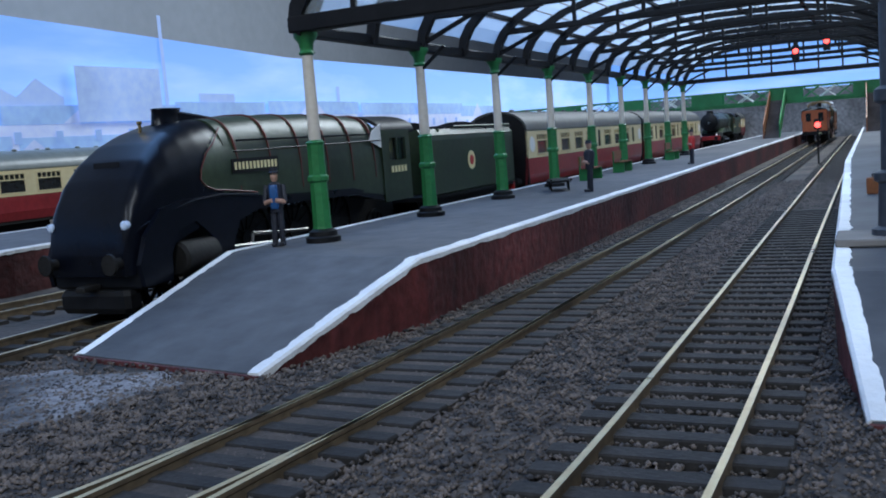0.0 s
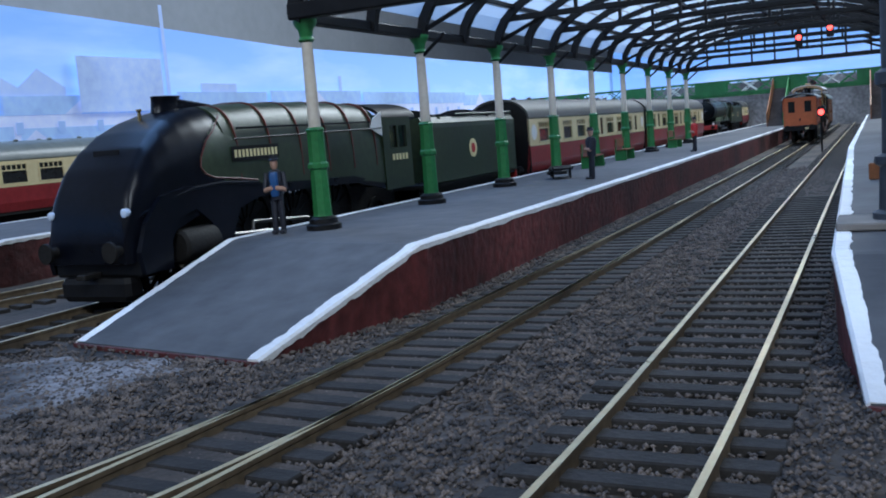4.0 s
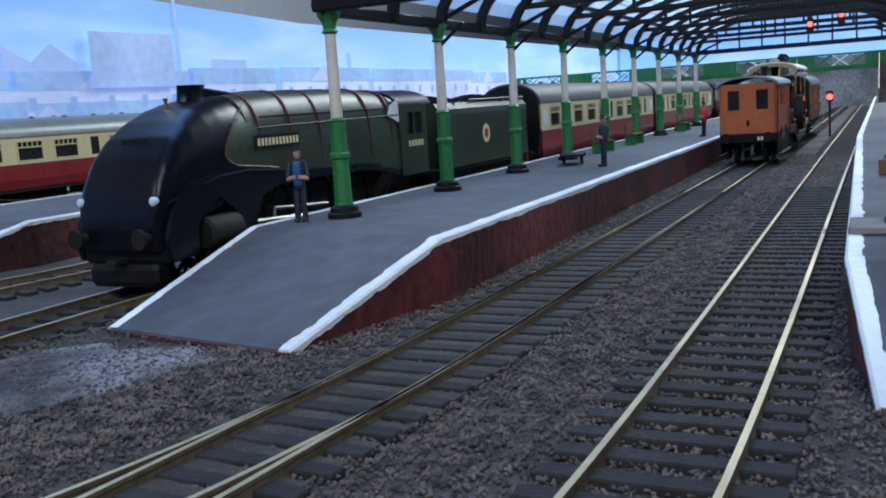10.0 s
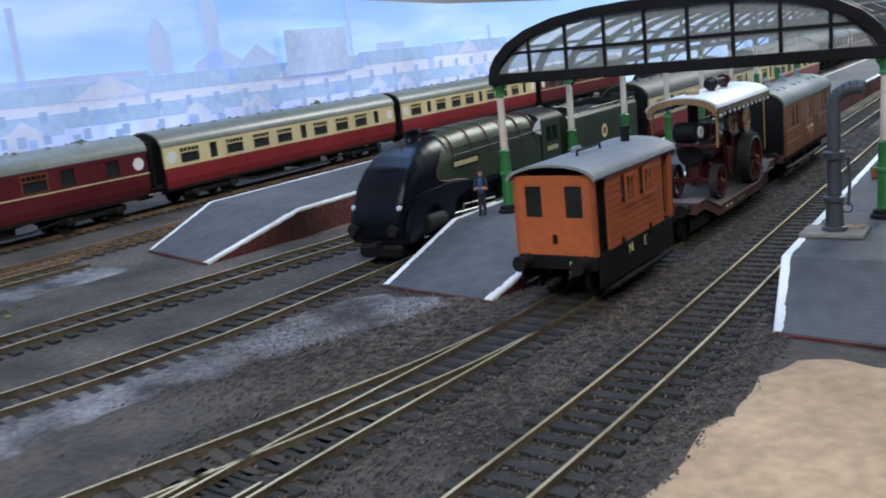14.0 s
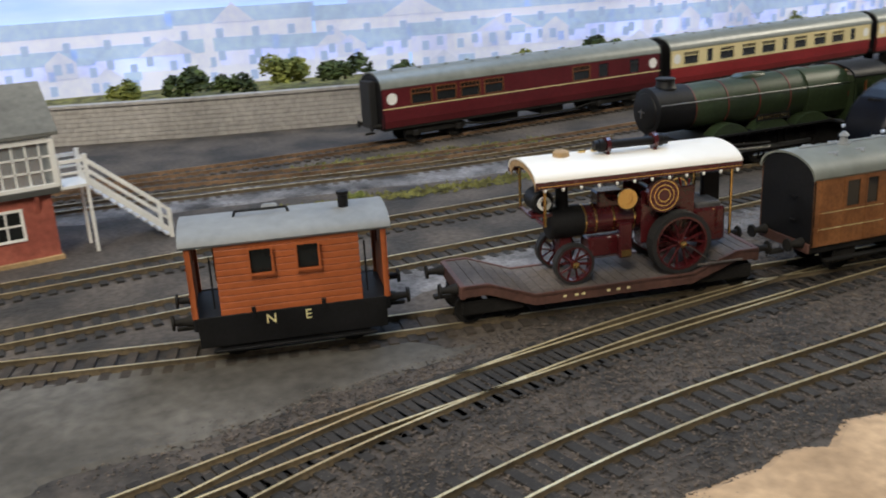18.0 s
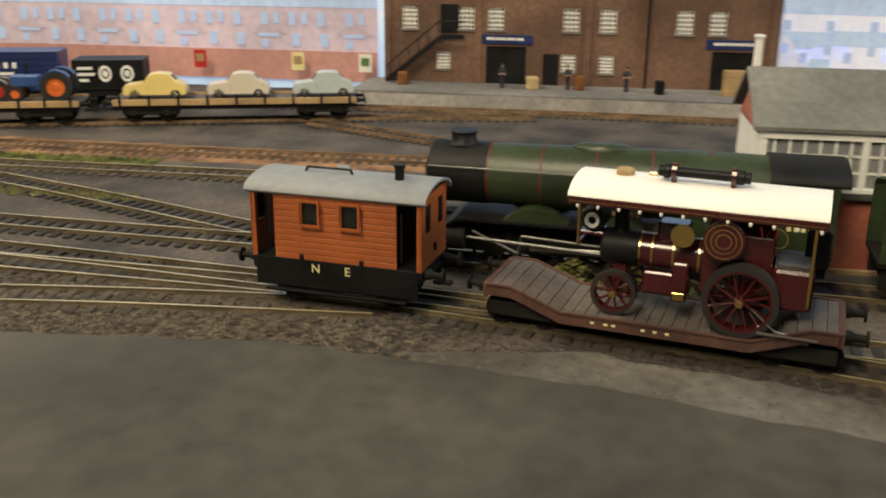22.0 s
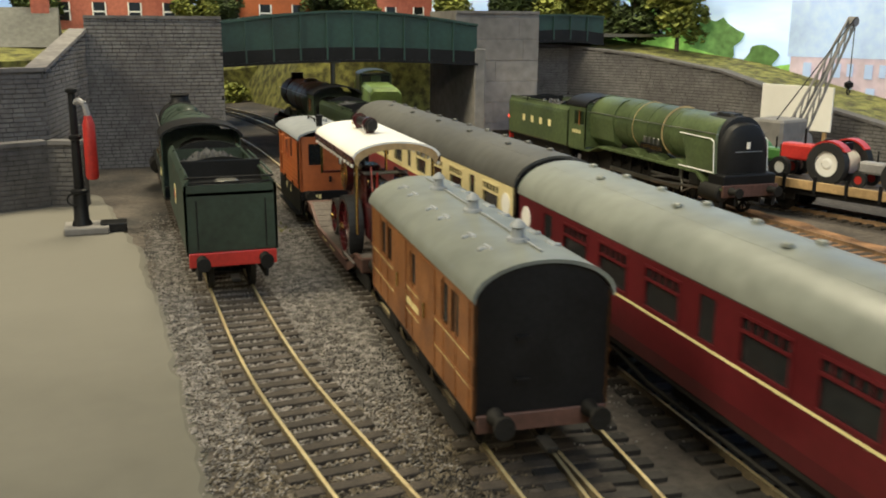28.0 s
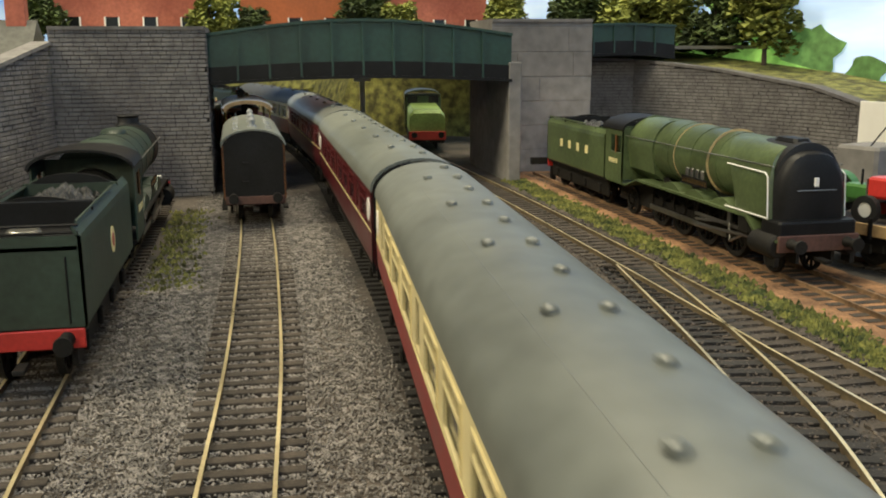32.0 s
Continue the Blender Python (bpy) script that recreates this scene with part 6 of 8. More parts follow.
    for y in (-0.75, 0.7):
        part("chimney_saddle", B().ring("y", (-0.25, y, 3.86), 0.13, 0.23, 0.12, 16).box(-0.38, -0.12, y - 0.06, y + 0.06, 3.5, 3.68, 0.02), WINE, e)
    part("canopy_stack_lid", B().turned("z", (0, 2.0, 3.58), [(0, 0.24), (0.16, 0.24), (0.2, 0.18)], 16), TIMBER, e, "tan round chimney lid", True)
    part("canopy_vent", B().box(0.1, 0.25, 1.2, 1.4, 3.6, 3.7, 0.02).box(0.1, 0.25, 0.85, 1.0, 3.6, 3.7, 0.02), BRASS, e)
    part("steering_wheel", B().ring("x", (0.4, -1.9, 2.2), 0.24, 0.28, 0.05, 16), BRASS, e)
    part("lever", B().tube((-0.4, -1.7, 2.0), (-0.4, -1.5, 2.7), 0.03, 0.03, 6).tube((-0.3, -1.8, 2.0), (-0.3, -1.9, 2.6), 0.03, 0.03, 6), TRACTOR_RED, e)
    part("crane_jib", B().box(0.2, 0.4, -3.2, -2.6, 1.6, 2.6, 0.05), BLACK, e)
    part("coal_bunker", B().box(-0.6, 0.6, -2.8, -2.0, 1.7, 1.9, 0.05), COAL, e)
    for o in e.children_recursive:
        o.data.transform(Matrix.Scale(0.94, 4))
    return e


def brown_van():
    v = thing("passenger_brake_van", "teak-brown panelled luggage van with grey arched roof", "railway van")
    h, w = 4.2, 1.24
    part("underframe", B().box(-1.15, 1.15, -h + 0.05, h - 0.05, 0.75, 0.98, 0.03), FRAME, v)
    holes = [(-3.3, -2.85, 2.05, 2.8), (-2.65, -2.2, 2.05, 2.8), (-0.25, 0.2, 2.1, 2.75), (1.95, 2.4, 2.05, 2.8), (2.6, 3.05, 2.05, 2.8)]
    for s in (-1, 1):
        x0, x1 = min(s * (w - 0.06), s * w), max(s * (w - 0.06), s * w)
        part("side", panel_wall(B(), x0, x1, -h, h, 0.98, 3.0, holes), TEAK, v)
        for a, b_, c_, d in holes:
            part("window", B().box(min(s * (w - 0.05), s * (w - 0.035)), max(s * (w - 0.05), s * (w - 0.035)), a, b_, c_, d), DARK_GLASS, v)
        for z in (1.5, 1.98, 2.9):
            part("beading", B().box(min(s * w, s * (w + 0.02)), max(s * w, s * (w + 0.02)), -h, h, z, z + 0.035), TEAK, v)
        for z in (1.47, 1.95):
            part("lining", B().box(min(s * w, s * (w + 0.012)), max(s * w, s * (w + 0.012)), -h + 0.2, h - 0.2, z, z + 0.015), LETTER, v)
        for i in range(11):
            y = -h + 0.25 + i * (2 * h - 0.5) / 10
            part("beading", B().box(min(s * w, s * (w + 0.018)), max(s * w, s * (w + 0.018)), y - 0.02, y + 0.02, 1.0, 2.95), TEAK, v)
        for y in (-1.2, 1.1):
            part("door", B().box(min(s * (w + 0.002), s * (w + 0.025)), max(s * (w + 0.002), s * (w + 0.025)), y - 0.6, y + 0.6, 1.02, 2.88, 0.01), TEAK, v)
            part("door_handle", B().tube((s * (w + 0.05), y + 0.1, 1.75), (s * (w + 0.05), y + 0.1, 2.05), 0.025, 0.025, 6), BRASS, v)
        for k in range(6):
            part("letter_bar", B().box(min(s * w, s * (w + 0.012)), max(s * w, s * (w + 0.012)), -0.6 + k * 0.22, -0.45 + k * 0.22, 1.62, 1.75), LETTER, v)
        part("footboard", B().box(min(s * (w - 0.1), s * (w + 0.12)), max(s * (w - 0.1), s * (w + 0.12)), -h + 0.5, h - 0.5, 0.5, 0.56, 0.01), FRAME, v)
    for e in (-1, 1):
        part("end_panel", B().prism([(-w, 0.98), (w, 0.98), (w, 3.0), (0.85, 3.4), (0, 3.55), (-0.85, 3.4), (-w, 3.0)], "y", min(e * h, e * (h - 0.06)), max(e * h, e * (h - 0.06))), BLACK, v)
        part("end_step", B().box(-0.5, -0.25, min(e * h, e * (h + 0.08)), max(e * h, e * (h + 0.08)), 1.6, 1.66).box(-0.5, -0.25, min(e * h, e * (h + 0.08)), max(e * h, e * (h + 0.08)), 2.3, 2.36), BLACK, v)
        part("headstock", B().box(-1.2, 1.2, min(e * h, e * (h + 0.06)), max(e * h, e * (h + 0.06)), 0.78, 1.08, 0.02), WAGON_BROWN, v)
        buffers(v, e * (h + 0.05), e)
    part("roof", arc_roof(-h - 0.06, h + 0.06, w + 0.06, 2.98, 0.6, 0.06, 18), ROOF_GREY, v, smooth=True)
    for i, y in enumerate((-2.9, -0.3, 2.3)):
        part("lamp_top", B().turned("z", (0, y, 3.55), [(0, 0.22), (0.08, 0.2), (0.1, 0.13), (0.25, 0.11), (0.27, 0.16), (0.33, 0.12), (0.4, 0.03)], 12), VAN_GREY, v, smooth=True)
        for x, dy in ((-0.6, -0.1), (0.6, -0.1), (-0.6, 0.85), (0.6, 0.85)):
            part("torpedo_vent", B().box(x - 0.2, x + 0.2, y + dy - 0.05, y + dy + 0.05, 3.36, 3.52, 0.03).box(x - 0.05, x + 0.05, y + dy - 0.19, y + dy + 0.19, 3.36, 3.54, 0.03), VAN_GREY, v)
    part("gas_pipe", B().path([(0.1, -h + 0.4, 3.6), (0.1, h - 0.4, 3.6)], 0.02, 6), VAN_GREY, v)
    for y in (-2.8, 0, 2.8):
        for x in (-0.6, 0.6):
            wheel(v, x, y, 0.52, 0)
        part("axleguard", B().box(-1.02, -0.92, y - 0.4, y + 0.4, 0.3, 0.85, 0.03), FRAME, v)
        part("axleguard", B().box(0.92, 1.02, y - 0.4, y + 0.4, 0.3, 0.85, 0.03), FRAME, v)
    narrow(v, 0.92)
    return v

# ---- standing trains ----
a4 = streamliner()
a4.matrix_basis = at(-12.95, 19.75, 0.2, 180)
a4t = tender("dark green corridor tender with a crest on its side", LOCO_GREEN)
a4t.matrix_basis = at(-12.95, 29.7, 0.2, 180)
cc = coach("crimson and cream corridor coach with grey roof", COACH_CREAM, CRIMSON, ROOF_GREY, group="carriage train")
cc.matrix_basis = at(-32.45, 31.2, 0.2)
copy_thing(cc, at(-32.4, 51.2, 0.2))
mk = coach("maroon coach with yellow lining and grey-green roof", MAROON, MAROON, ROOF_GREY, kind="brake", length=18.6, group="carriage train")
mk.matrix_basis = at(-32.6, 11.3, 0.2, -1.5)
copy_thing(mk, at(-32.4, 71.0, 0.2))
cd = coach("crimson and cream coach with a dark roof behind the streamliner", COACH_CREAM, CRIMSON, ROOF_DARK, group="platform train")
cd.matrix_basis = at(-12.95, 44.6, 0.2)
copy_thing(cd, at(-12.95, 64.6, 0.2))

p2 = steam_loco("apple green express locomotive with tall smoke deflectors, standing in a siding", APPLE_GREEN, [3.1, 1.3, -0.5, -2.3], 0.9, ((5.3, 0.48),), ((-4.9, 0.55),), 0.98, deflector=True, front=6.5, lining=False)
p2.matrix_basis = at(-36.2, -73.3, 0.2, 0)
p2t = tender("apple green tender with gold lettering and a coal heap", APPLE_GREEN, crest=False, letters=4)
p2t.matrix_basis = at(-36.2, -83.8, 0.2, 0)
gl = steam_loco("weathered green locomotive standing with its tender to the yard", TENDER_GREEN, [2.2, 0, -2.2], 0.98, ((5.4, 0.48), (3.7, 0.48)), ((-4.9, 0.55),), 0.93, front=6.3, lining=False)
gl.matrix_basis = at(-16.3, -76.4, 0.2, 180)
glt = tender("weathered green tender with red buffer beam and coal", TENDER_GREEN)
glt.matrix_basis = at(-16.35, -65.9, 0.2, 180)


# ---- platform things ----
def figure(label, x, y, z, rz, top, legs, vest=None):
    """A painted model figure, one plain mesh."""
    b = B()
    seg = []

    def piece(material, fn):
        a = len(b.f)
        fn()
        seg.append((a, len(b.f), material))
    piece(legs, lambda: b.tube((-0.1, 0, 0), (-0.09, 0, 0.82), 0.08, 0.1, 8).tube((0.12, 0.05, 0), (0.09, 0, 0.82), 0.08, 0.1, 8).box(-0.16, -0.02, -0.06, 0.2, 0, 0.08, 0.02).box(0.04, 0.18, 0.0, 0.26, 0, 0.08, 0.02))
    piece(top, lambda: b.turned("z", (0, 0, 0), [(0.78, 0.18), (1.0, 0.19), (1.3, 0.24), (1.42, 0.18), (1.46, 0.08)], 10).tube((-0.24, 0, 1.38), (-0.3, 0.1, 1.0), 0.075, 0.065, 7).tube((0.24, 0, 1.38), (0.3, 0.1, 1.0), 0.075, 0.065, 7))
    piece(SKIN, lambda: b.turned("z", (0, 0, 1.46), [(0, 0.06), (0.06, 0.1), (0.16, 0.12), (0.26, 0.07)], 10).tube((-0.3, 0.1, 1.0), (-0.05, 0.26, 1.05), 0.06, 0.05, 6).tube((0.3, 0.1, 1.0), (0.05, 0.26, 1.05), 0.06, 0.05, 6))
    if vest:
        piece(vest, lambda: b.box(-0.12, 0.12, 0.1, 0.24, 0.85, 1.4, 0.04))
    piece(legs, lambda: b.turned("z", (0, 0, 1.66), [(0, 0.16), (0.03, 0.16), (0.05, 0.12), (0.12, 0.12)], 10))
    b.v = [(x_ * 0.7, y_ * 0.72, z_ * 0.87) for x_, y_, z_ in b.v]
    me = b.mesh("figurine", legs, True)
    mats = []
    for a, c, m in seg:
        if m not in mats:
            mats.append(m)
    me.materials.clear()
    for m in mats:
        me.materials.append(m)
    for a, c, m in seg:
        for i in range(a, c):
            me.polygons[i].material_index = mats.index(m)
    ob = new("figurine", me)
    ob.matrix_basis = at(x, y, z, rz)
    return tagged(ob, label, "model figure")


figure("painted model figure in dark uniform and blue waistcoat", -10.75, 17.0, 1.165, 200, CLOTH, CLOTH, vest=BLUE)
figure("painted model figure in a dark coat", -7.7, 29.0, 1.165, 120, CLOTH, CLOTH)
figure("painted model figure in a red jacket", -7.4, 45.0, 1.165, 120, TRACTOR_RED, CLOTH)
figure("painted model figure in grey shirt carrying a bag", 0.45, 23.7, 1.165, 0, SHIRT, CLOTH)
bag = thing("briefcase", "small brown model briefcase", "bag", 0.1, 23.6, 1.165)
part("case", B().box(-0.2, 0.2, -0.06, 0.06, 0, 0.36, 0.03), TEAK, bag)
part("handle", B().path([(-0.08, 0, 0.36), (-0.08, 0, 0.43), (0.08, 0, 0.43), (0.08, 0, 0.36)], 0.015, 6), BLACK, bag)
barrow = thing("luggage_barrow", "black platform luggage barrow lying on the platform", "barrow", -9.2, 30.6, 1.165, 20)
part("bed", B().box(-0.35, 0.35, -0.9, 0.9, 0.28, 0.34, 0.01), BLACK, barrow)
for x in (-0.3, 0.3):
    part("shaft", B().tube((x, -0.9, 0.3), (x, -1.7, 0.4), 0.03, 0.03, 6), BLACK, barrow)
    part("wheel", B().ring("x", (x, 0.5, 0.18), 0.12, 0.18, 0.06, 14).turned("x", (x, 0.5, 0.18), [(-0.03, 0.05), (0.03, 0.05)], 8), BLACK, barrow)
part("leg", B().box(-0.3, -0.25, -0.6, -0.55, 0, 0.3).box(0.25, 0.3, -0.6, -0.55, 0, 0.3), BLACK, barrow)
for k, y in enumerate((36.0, 41.0, 52.0)):
    bench = thing("platform_bench", "dark green platform bench", "bench", -9.6, y, 1.165, 90, group="platform benches")
    for i in range(3):
        part("seat_slat", B().box(-0.8, 0.8, -0.2 + i * 0.14, -0.09 + i * 0.14, 0.42, 0.46), TEAK, bench)
    part("backrest", B().box(-0.8, 0.8, 0.24, 0.28, 0.55, 0.9, 0.01), TEAK, bench)
    for x in (-0.7, 0.7):
        part("leg", B().box(x - 0.04, x + 0.04, -0.2, 0.28, 0, 0.44).box(x - 0.04, x + 0.04, 0.22, 0.28, 0.4, 0.9), GREEN, bench)
for x, y, g in ((3, 30, TEAK), (3.4, 33, CARTON)):
    tr = thing("parcel", "small stack of parcels on the platform", "parcel", x, y, 1.165, 15, group="parcels")
    part("box", B().box(-0.4, 0.4, -0.3, 0.3, 0, 0.5, 0.03), g, tr)
    part("box", B().box(-0.25, 0.3, -0.25, 0.2, 0.5, 0.85, 0.03), CARTON, tr)

wcol = thing("water_column", "thick slate-blue water column with swan neck on the platform end", "water crane", 0.3, 15.5, 1.165)
part("base_slab", B().box(-0.75, 0.75, -0.55, 0.55, 0, 0.1, 0.02), PIER_STONE, wcol, "grey stone slab")
for i in range(6):
    part("grille_bar", B().box(0.2 + i * 0.08, 0.24 + i * 0.08, 0.1, 0.5, 0.1, 0.13), TIMBER, wcol)
part("post", B().turned("z", (0, 0, 0.1), [(0, 0.3), (0.08, 0.3), (0.12, 0.22), (0.7, 0.2), (0.74, 0.26), (0.84, 0.26), (0.88, 0.17), (1.75, 0.16), (1.8, 0.24), (1.95, 0.24), (2.0, 0.16), (3.1, 0.16)], 18), SLATE_PAINT, wcol, smooth=True)
neck = [(0.16 * 0 + 0.55 - 0.55 * math.cos(a), 0, 3.2 + 0.4 * math.sin(a)) for a in [math.pi * i / 12 for i in range(8)]]
part("swan_neck", B().path(neck, 0.17, 12), SLATE_PAINT, wcol, smooth=True)
part("chain", B().path([(0.3, 0.1, 1.9), (0.34, 0.12, 1.3), (0.3, 0.1, 0.7)], 0.04, 6), SLATE_PAINT, wcol)
part("valve_wheel", B().ring("y", (0.28, 0.1, 0.65), 0.1, 0.14, 0.03, 14), SLATE_PAINT, wcol)


def hanging_signal(x, y, z, lamp, label):
    s = thing("hanging_signal", label, "signal", x, y, 0)
    part("hanger", B().box(-0.04, 0.04, -0.04, 0.04, z, 6.9), BLACK, s)
    part("lamp_case", B().box(-0.16, 0.16, -0.08, 0.12, z - 0.45, z + 0.2, 0.03), BLACK, s)
    for k in (-0.05,):
        part("lens", B().turned("y", (0, -0.1, z + k), [(-0.04, 0.1), (0.02, 0.12)], 12), lamp, s, "glowing lens")


hanging_signal(-3.0, 47, 5.9, LAMP_RED, "black colour-light signal glowing red under the roof")
hanging_signal(-1.7, 47, 6.2, LAMP_RED, "black colour-light signal glowing red under the roof")
ysig = thing("ground_signal", "small post signal showing a yellow light", "signal", 0.9, 48, 1.165)
part("post", B().tube((0, 0, 0), (0, 0, 1.6), 0.05, 0.05, 8), BLACK, ysig)
part("lens", B().turned("y", (0, -0.12, 1.75), [(-0.05, 0.12), (0.05, 0.14)], 12), LAMP_YELLOW, ysig, "glowing yellow lens")
part("lamp_case", B().box(-0.16, 0.16, -0.1, 0.14, 1.5, 2.0, 0.03), BLACK, ysig)
gsig = thing("track_signal", "red light signal beside the far track", "signal", -2.9, 62, 0)
part("post", B().tube((0, 0, 0), (0, 0, 2.2), 0.06, 0.06, 8), BLACK, gsig)
part("lens", B().turned("y", (0, -0.14, 2.35), [(-0.05, 0.16), (0.05, 0.18)], 12), LAMP_RED, gsig, "glowing red lens")
part("lamp_case", B().box(-0.2, 0.2, -0.1, 0.16, 2.1, 2.7, 0.03), BLACK, gsig)
# ---- signal box ----
sb = thing("signal_box", "red brick signal box with white glazed upper floor and slate roof", "signal box")
SX, SY0, SY1 = -24.0, -27.4, -15.0
part("brick_base", B().box(SX - 4.4, SX, SY0 + 0.3, SY1 - 0.3, -0.05, 2.45), RED_BRICK, sb)
part("plinth", B().box(SX - 4.5, SX + 0.12, SY0 + 0.2, SY1 - 0.2, -0.05, 0.16, 0.03), TIMBER, sb)
part("floor_beam", B().box(SX - 4.6, SX + 0.22, SY0, SY1, 2.4, 2.62, 0.02), ROOF_DARK, sb)
for i in range(7):
    y = SY0 + 0.8 + i * 1.8
    part("bracket", B().prism([(SX, 1.75), (SX + 0.2, 2.4), (SX, 2.4)], "y", y - 0.07, y + 0.07), RED_BRICK, sb)
part("window_post", B().box(SX + 0.06, SX + 0.18, SY0 - 0.02, SY0 + 0.22, 2.62, 4.35), WHITE_PAINT, sb)
part("sill_rail", B().box(SX + 0.04, SX + 0.2, SY0, SY1, 2.62, 2.76, 0.01), WHITE_PAINT, sb)
part("head_rail", B().box(SX + 0.04, SX + 0.2, SY0, SY1, 4.2, 4.42, 0.01), WHITE_PAINT, sb)
# solid block; the room's dimness is put into its brown colour
part("room", B().box(SX - 4.2, SX - 0.6, SY0 + 0.3, SY1 - 0.3, 2.62, 4.2), TEAK, sb, "solid block painted dark brown for the dim room inside")
nb = 4
bw = (SY1 - SY0) / nb
for i in range(nb):
    y0 = SY0 + bw * i
    part("window_post", B().box(SX + 0.05, SX + 0.19, y0 + bw - 0.14, y0 + bw + 0.06, 2.62, 4.35), WHITE_PAINT, sb)
    wo = part("window", B().box(SX + 0.07, SX + 0.085, y0 + 0.1, y0 + bw - 0.1, 2.74, 4.22), CLEAR, sb)
    bars = B()
    for k in range(1, 7):
        bars.box(SX + 0.08, SX + 0.12, y0 + bw * k / 7 - 0.035, y0 + bw * k / 7 + 0.035, 2.74, 4.22)
    part("glazing_bar", bars, WHITE_PAINT, wo)
    for z in (3.22, 3.72):
        part("glazing_bar", B().box(SX + 0.08, SX + 0.12, y0 + 0.1, y0 + bw - 0.1, z - 0.035, z + 0.035), WHITE_PAINT, wo)
for e, y in ((-1, SY0), (1, SY1)):
    part("end_wall", B().box(SX - 4.4, SX + 0.05, min(y, y - e * 0.12), max(y, y - e * 0.12), 2.62, 4.3), WHITE_PAINT, sb)
for y in (-25.6, -22.0, -18.9, -16.9):
    wo = part("lower_window", B().box(SX - 0.02, SX + 0.015, y - 0.5, y + 0.5, 0.95, 1.95), DARK_GLASS, sb)
    fr = B().box(SX, SX + 0.05, y - 0.58, y - 0.48, 0.88, 2.02).box(SX, SX + 0.05, y + 0.48, y + 0.58, 0.88, 2.02).box(SX, SX + 0.05, y - 0.5, y + 0.5, 0.88, 0.97).box(SX, SX + 0.05, y - 0.5, y + 0.5, 1.93, 2.02).box(SX, SX + 0.045, y - 0.03, y + 0.03, 0.95, 1.95).box(SX, SX + 0.045, y - 0.5, y + 0.5, 1.42, 1.48)
    part("window_frame", fr, WHITE_PAINT, wo)
for s in (0, 1):
    slope = part("roof_slope", B().prism([(SX + 0.3, 4.56), (SX - 2.2, 6.05), (SX - 2.2, 5.93), (SX + 0.3, 4.44)] if s == 0 else [(SX - 4.7, 4.56), (SX - 2.2, 6.05), (SX - 2.2, 5.93), (SX - 4.7, 4.44)], "y", SY0 - 0.25, SY1 + 0.25), SLATE, sb)
for e, y in ((-1, SY0), (1, SY1)):
    part("gable", B().prism([(SX + 0.0, 4.25), (SX - 4.4, 4.25), (SX - 2.2, 5.75)], "y", min(y, y - e * 0.1), max(y, y - e * 0.1)), RED_BRICK, sb)
part("finial_pipe", B().turned("z", (SX - 2.6, SY0 + 0.1, 5.6), [(0, 0.14), (1.3, 0.13), (1.32, 0.18), (1.4, 0.18)], 12), WHITE_PAINT, sb, "white vent pipe")
st = thing("signal_box_stair", "white painted wooden stair and landing of the signal box", "stair")
part("landing", B().box(SX - 1.4, SX + 0.1, SY1, SY1 + 1.0, 2.45, 2.55), WHITE_PAINT, st)
for x in (SX - 1.35, SX + 0.05):
    part("string", B().prism([(SY1 + 1.0, 2.5), (SY1 + 3.7, 0.05), (SY1 + 3.7, 0.3), (SY1 + 1.0, 2.75)], "x", x - 0.05, x + 0.05), WHITE_PAINT, st)
    part("handrail", B().prism([(SY1 + 1.0, 3.3), (SY1 + 3.7, 0.95), (SY1 + 3.7, 1.1), (SY1 + 1.0, 3.45)], "x", x - 0.05, x + 0.05), WHITE_PAINT, st)
    part("mid_rail", B().prism([(SY1 + 1.0, 2.95), (SY1 + 3.7, 0.6), (SY1 + 3.7, 0.7), (SY1 + 1.0, 3.05)], "x", x - 0.05, x + 0.05), WHITE_PAINT, st)
    for y, z in ((SY1 + 0.05, 2.5), (SY1 + 1.0, 2.5), (SY1 + 3.65, 0)):
        part("newel", B().box(x - 0.07, x + 0.07, y - 0.07, y + 0.07, z - (0 if z else 0), z + 1.1), WHITE_PAINT, st)
    part("landing_rail", B().box(x - 0.05, x + 0.05, SY1, SY1 + 1.0, 3.35, 3.48).box(x - 0.04, x + 0.04, SY1, SY1 + 1.0, 2.95, 3.03), WHITE_PAINT, st)
part("landing_post", B().box(SX - 1.35, SX - 1.2, SY1 + 0.9, SY1 + 1.0, 0, 2.45).box(SX - 0.05, SX + 0.1, SY1 + 0.9, SY1 + 1.0, 0, 2.45), WHITE_PAINT, st)
for i in range(11):
    part("tread", B().box(SX - 1.3, SX, SY1 + 1.0 + i * 0.245, SY1 + 1.27 + i * 0.245, 2.28 - i * 0.22, 2.33 - i * 0.22), WHITE_PAINT, st)

# ---- goods warehouse and dock ----
WX = -56.2
dock = thing("goods_dock", "grey stone loading dock before the warehouse", "dock", kind="structure")
part("top", B().box(WX - 1, -51.2, -47.5, 4, 0.9, 1.02), PIER_STONE, dock)
part("face", B().box(-51.5, -51.15, -47.5, 4, -0.1, 0.9), GREY_WALL, dock)
wh = thing("warehouse", "brown brick goods warehouse with white arched windows", "warehouse")
doors = [(-39.6, -37.0), (-25.4, -22.9)]
wins_up = [-44.6, -40.9, -39.0, -34.2, -31.9, -27.2, -25.2]
wins_lo = [-42.4, -34.3, -31.9]
holes = [(a, b_, 1.02, 3.4) for a, b_ in doors] + [(y - 0.5, y + 0.5, 4.45, 5.85) for y in wins_up] + [(y - 0.45, y + 0.45, 1.9, 3.0) for y in wins_lo]
part("front_wall", panel_wall(B(), WX, WX + 0.25, -46.2, -21.5, 1.0, 9.5, holes), BROWN_BRICK, wh)
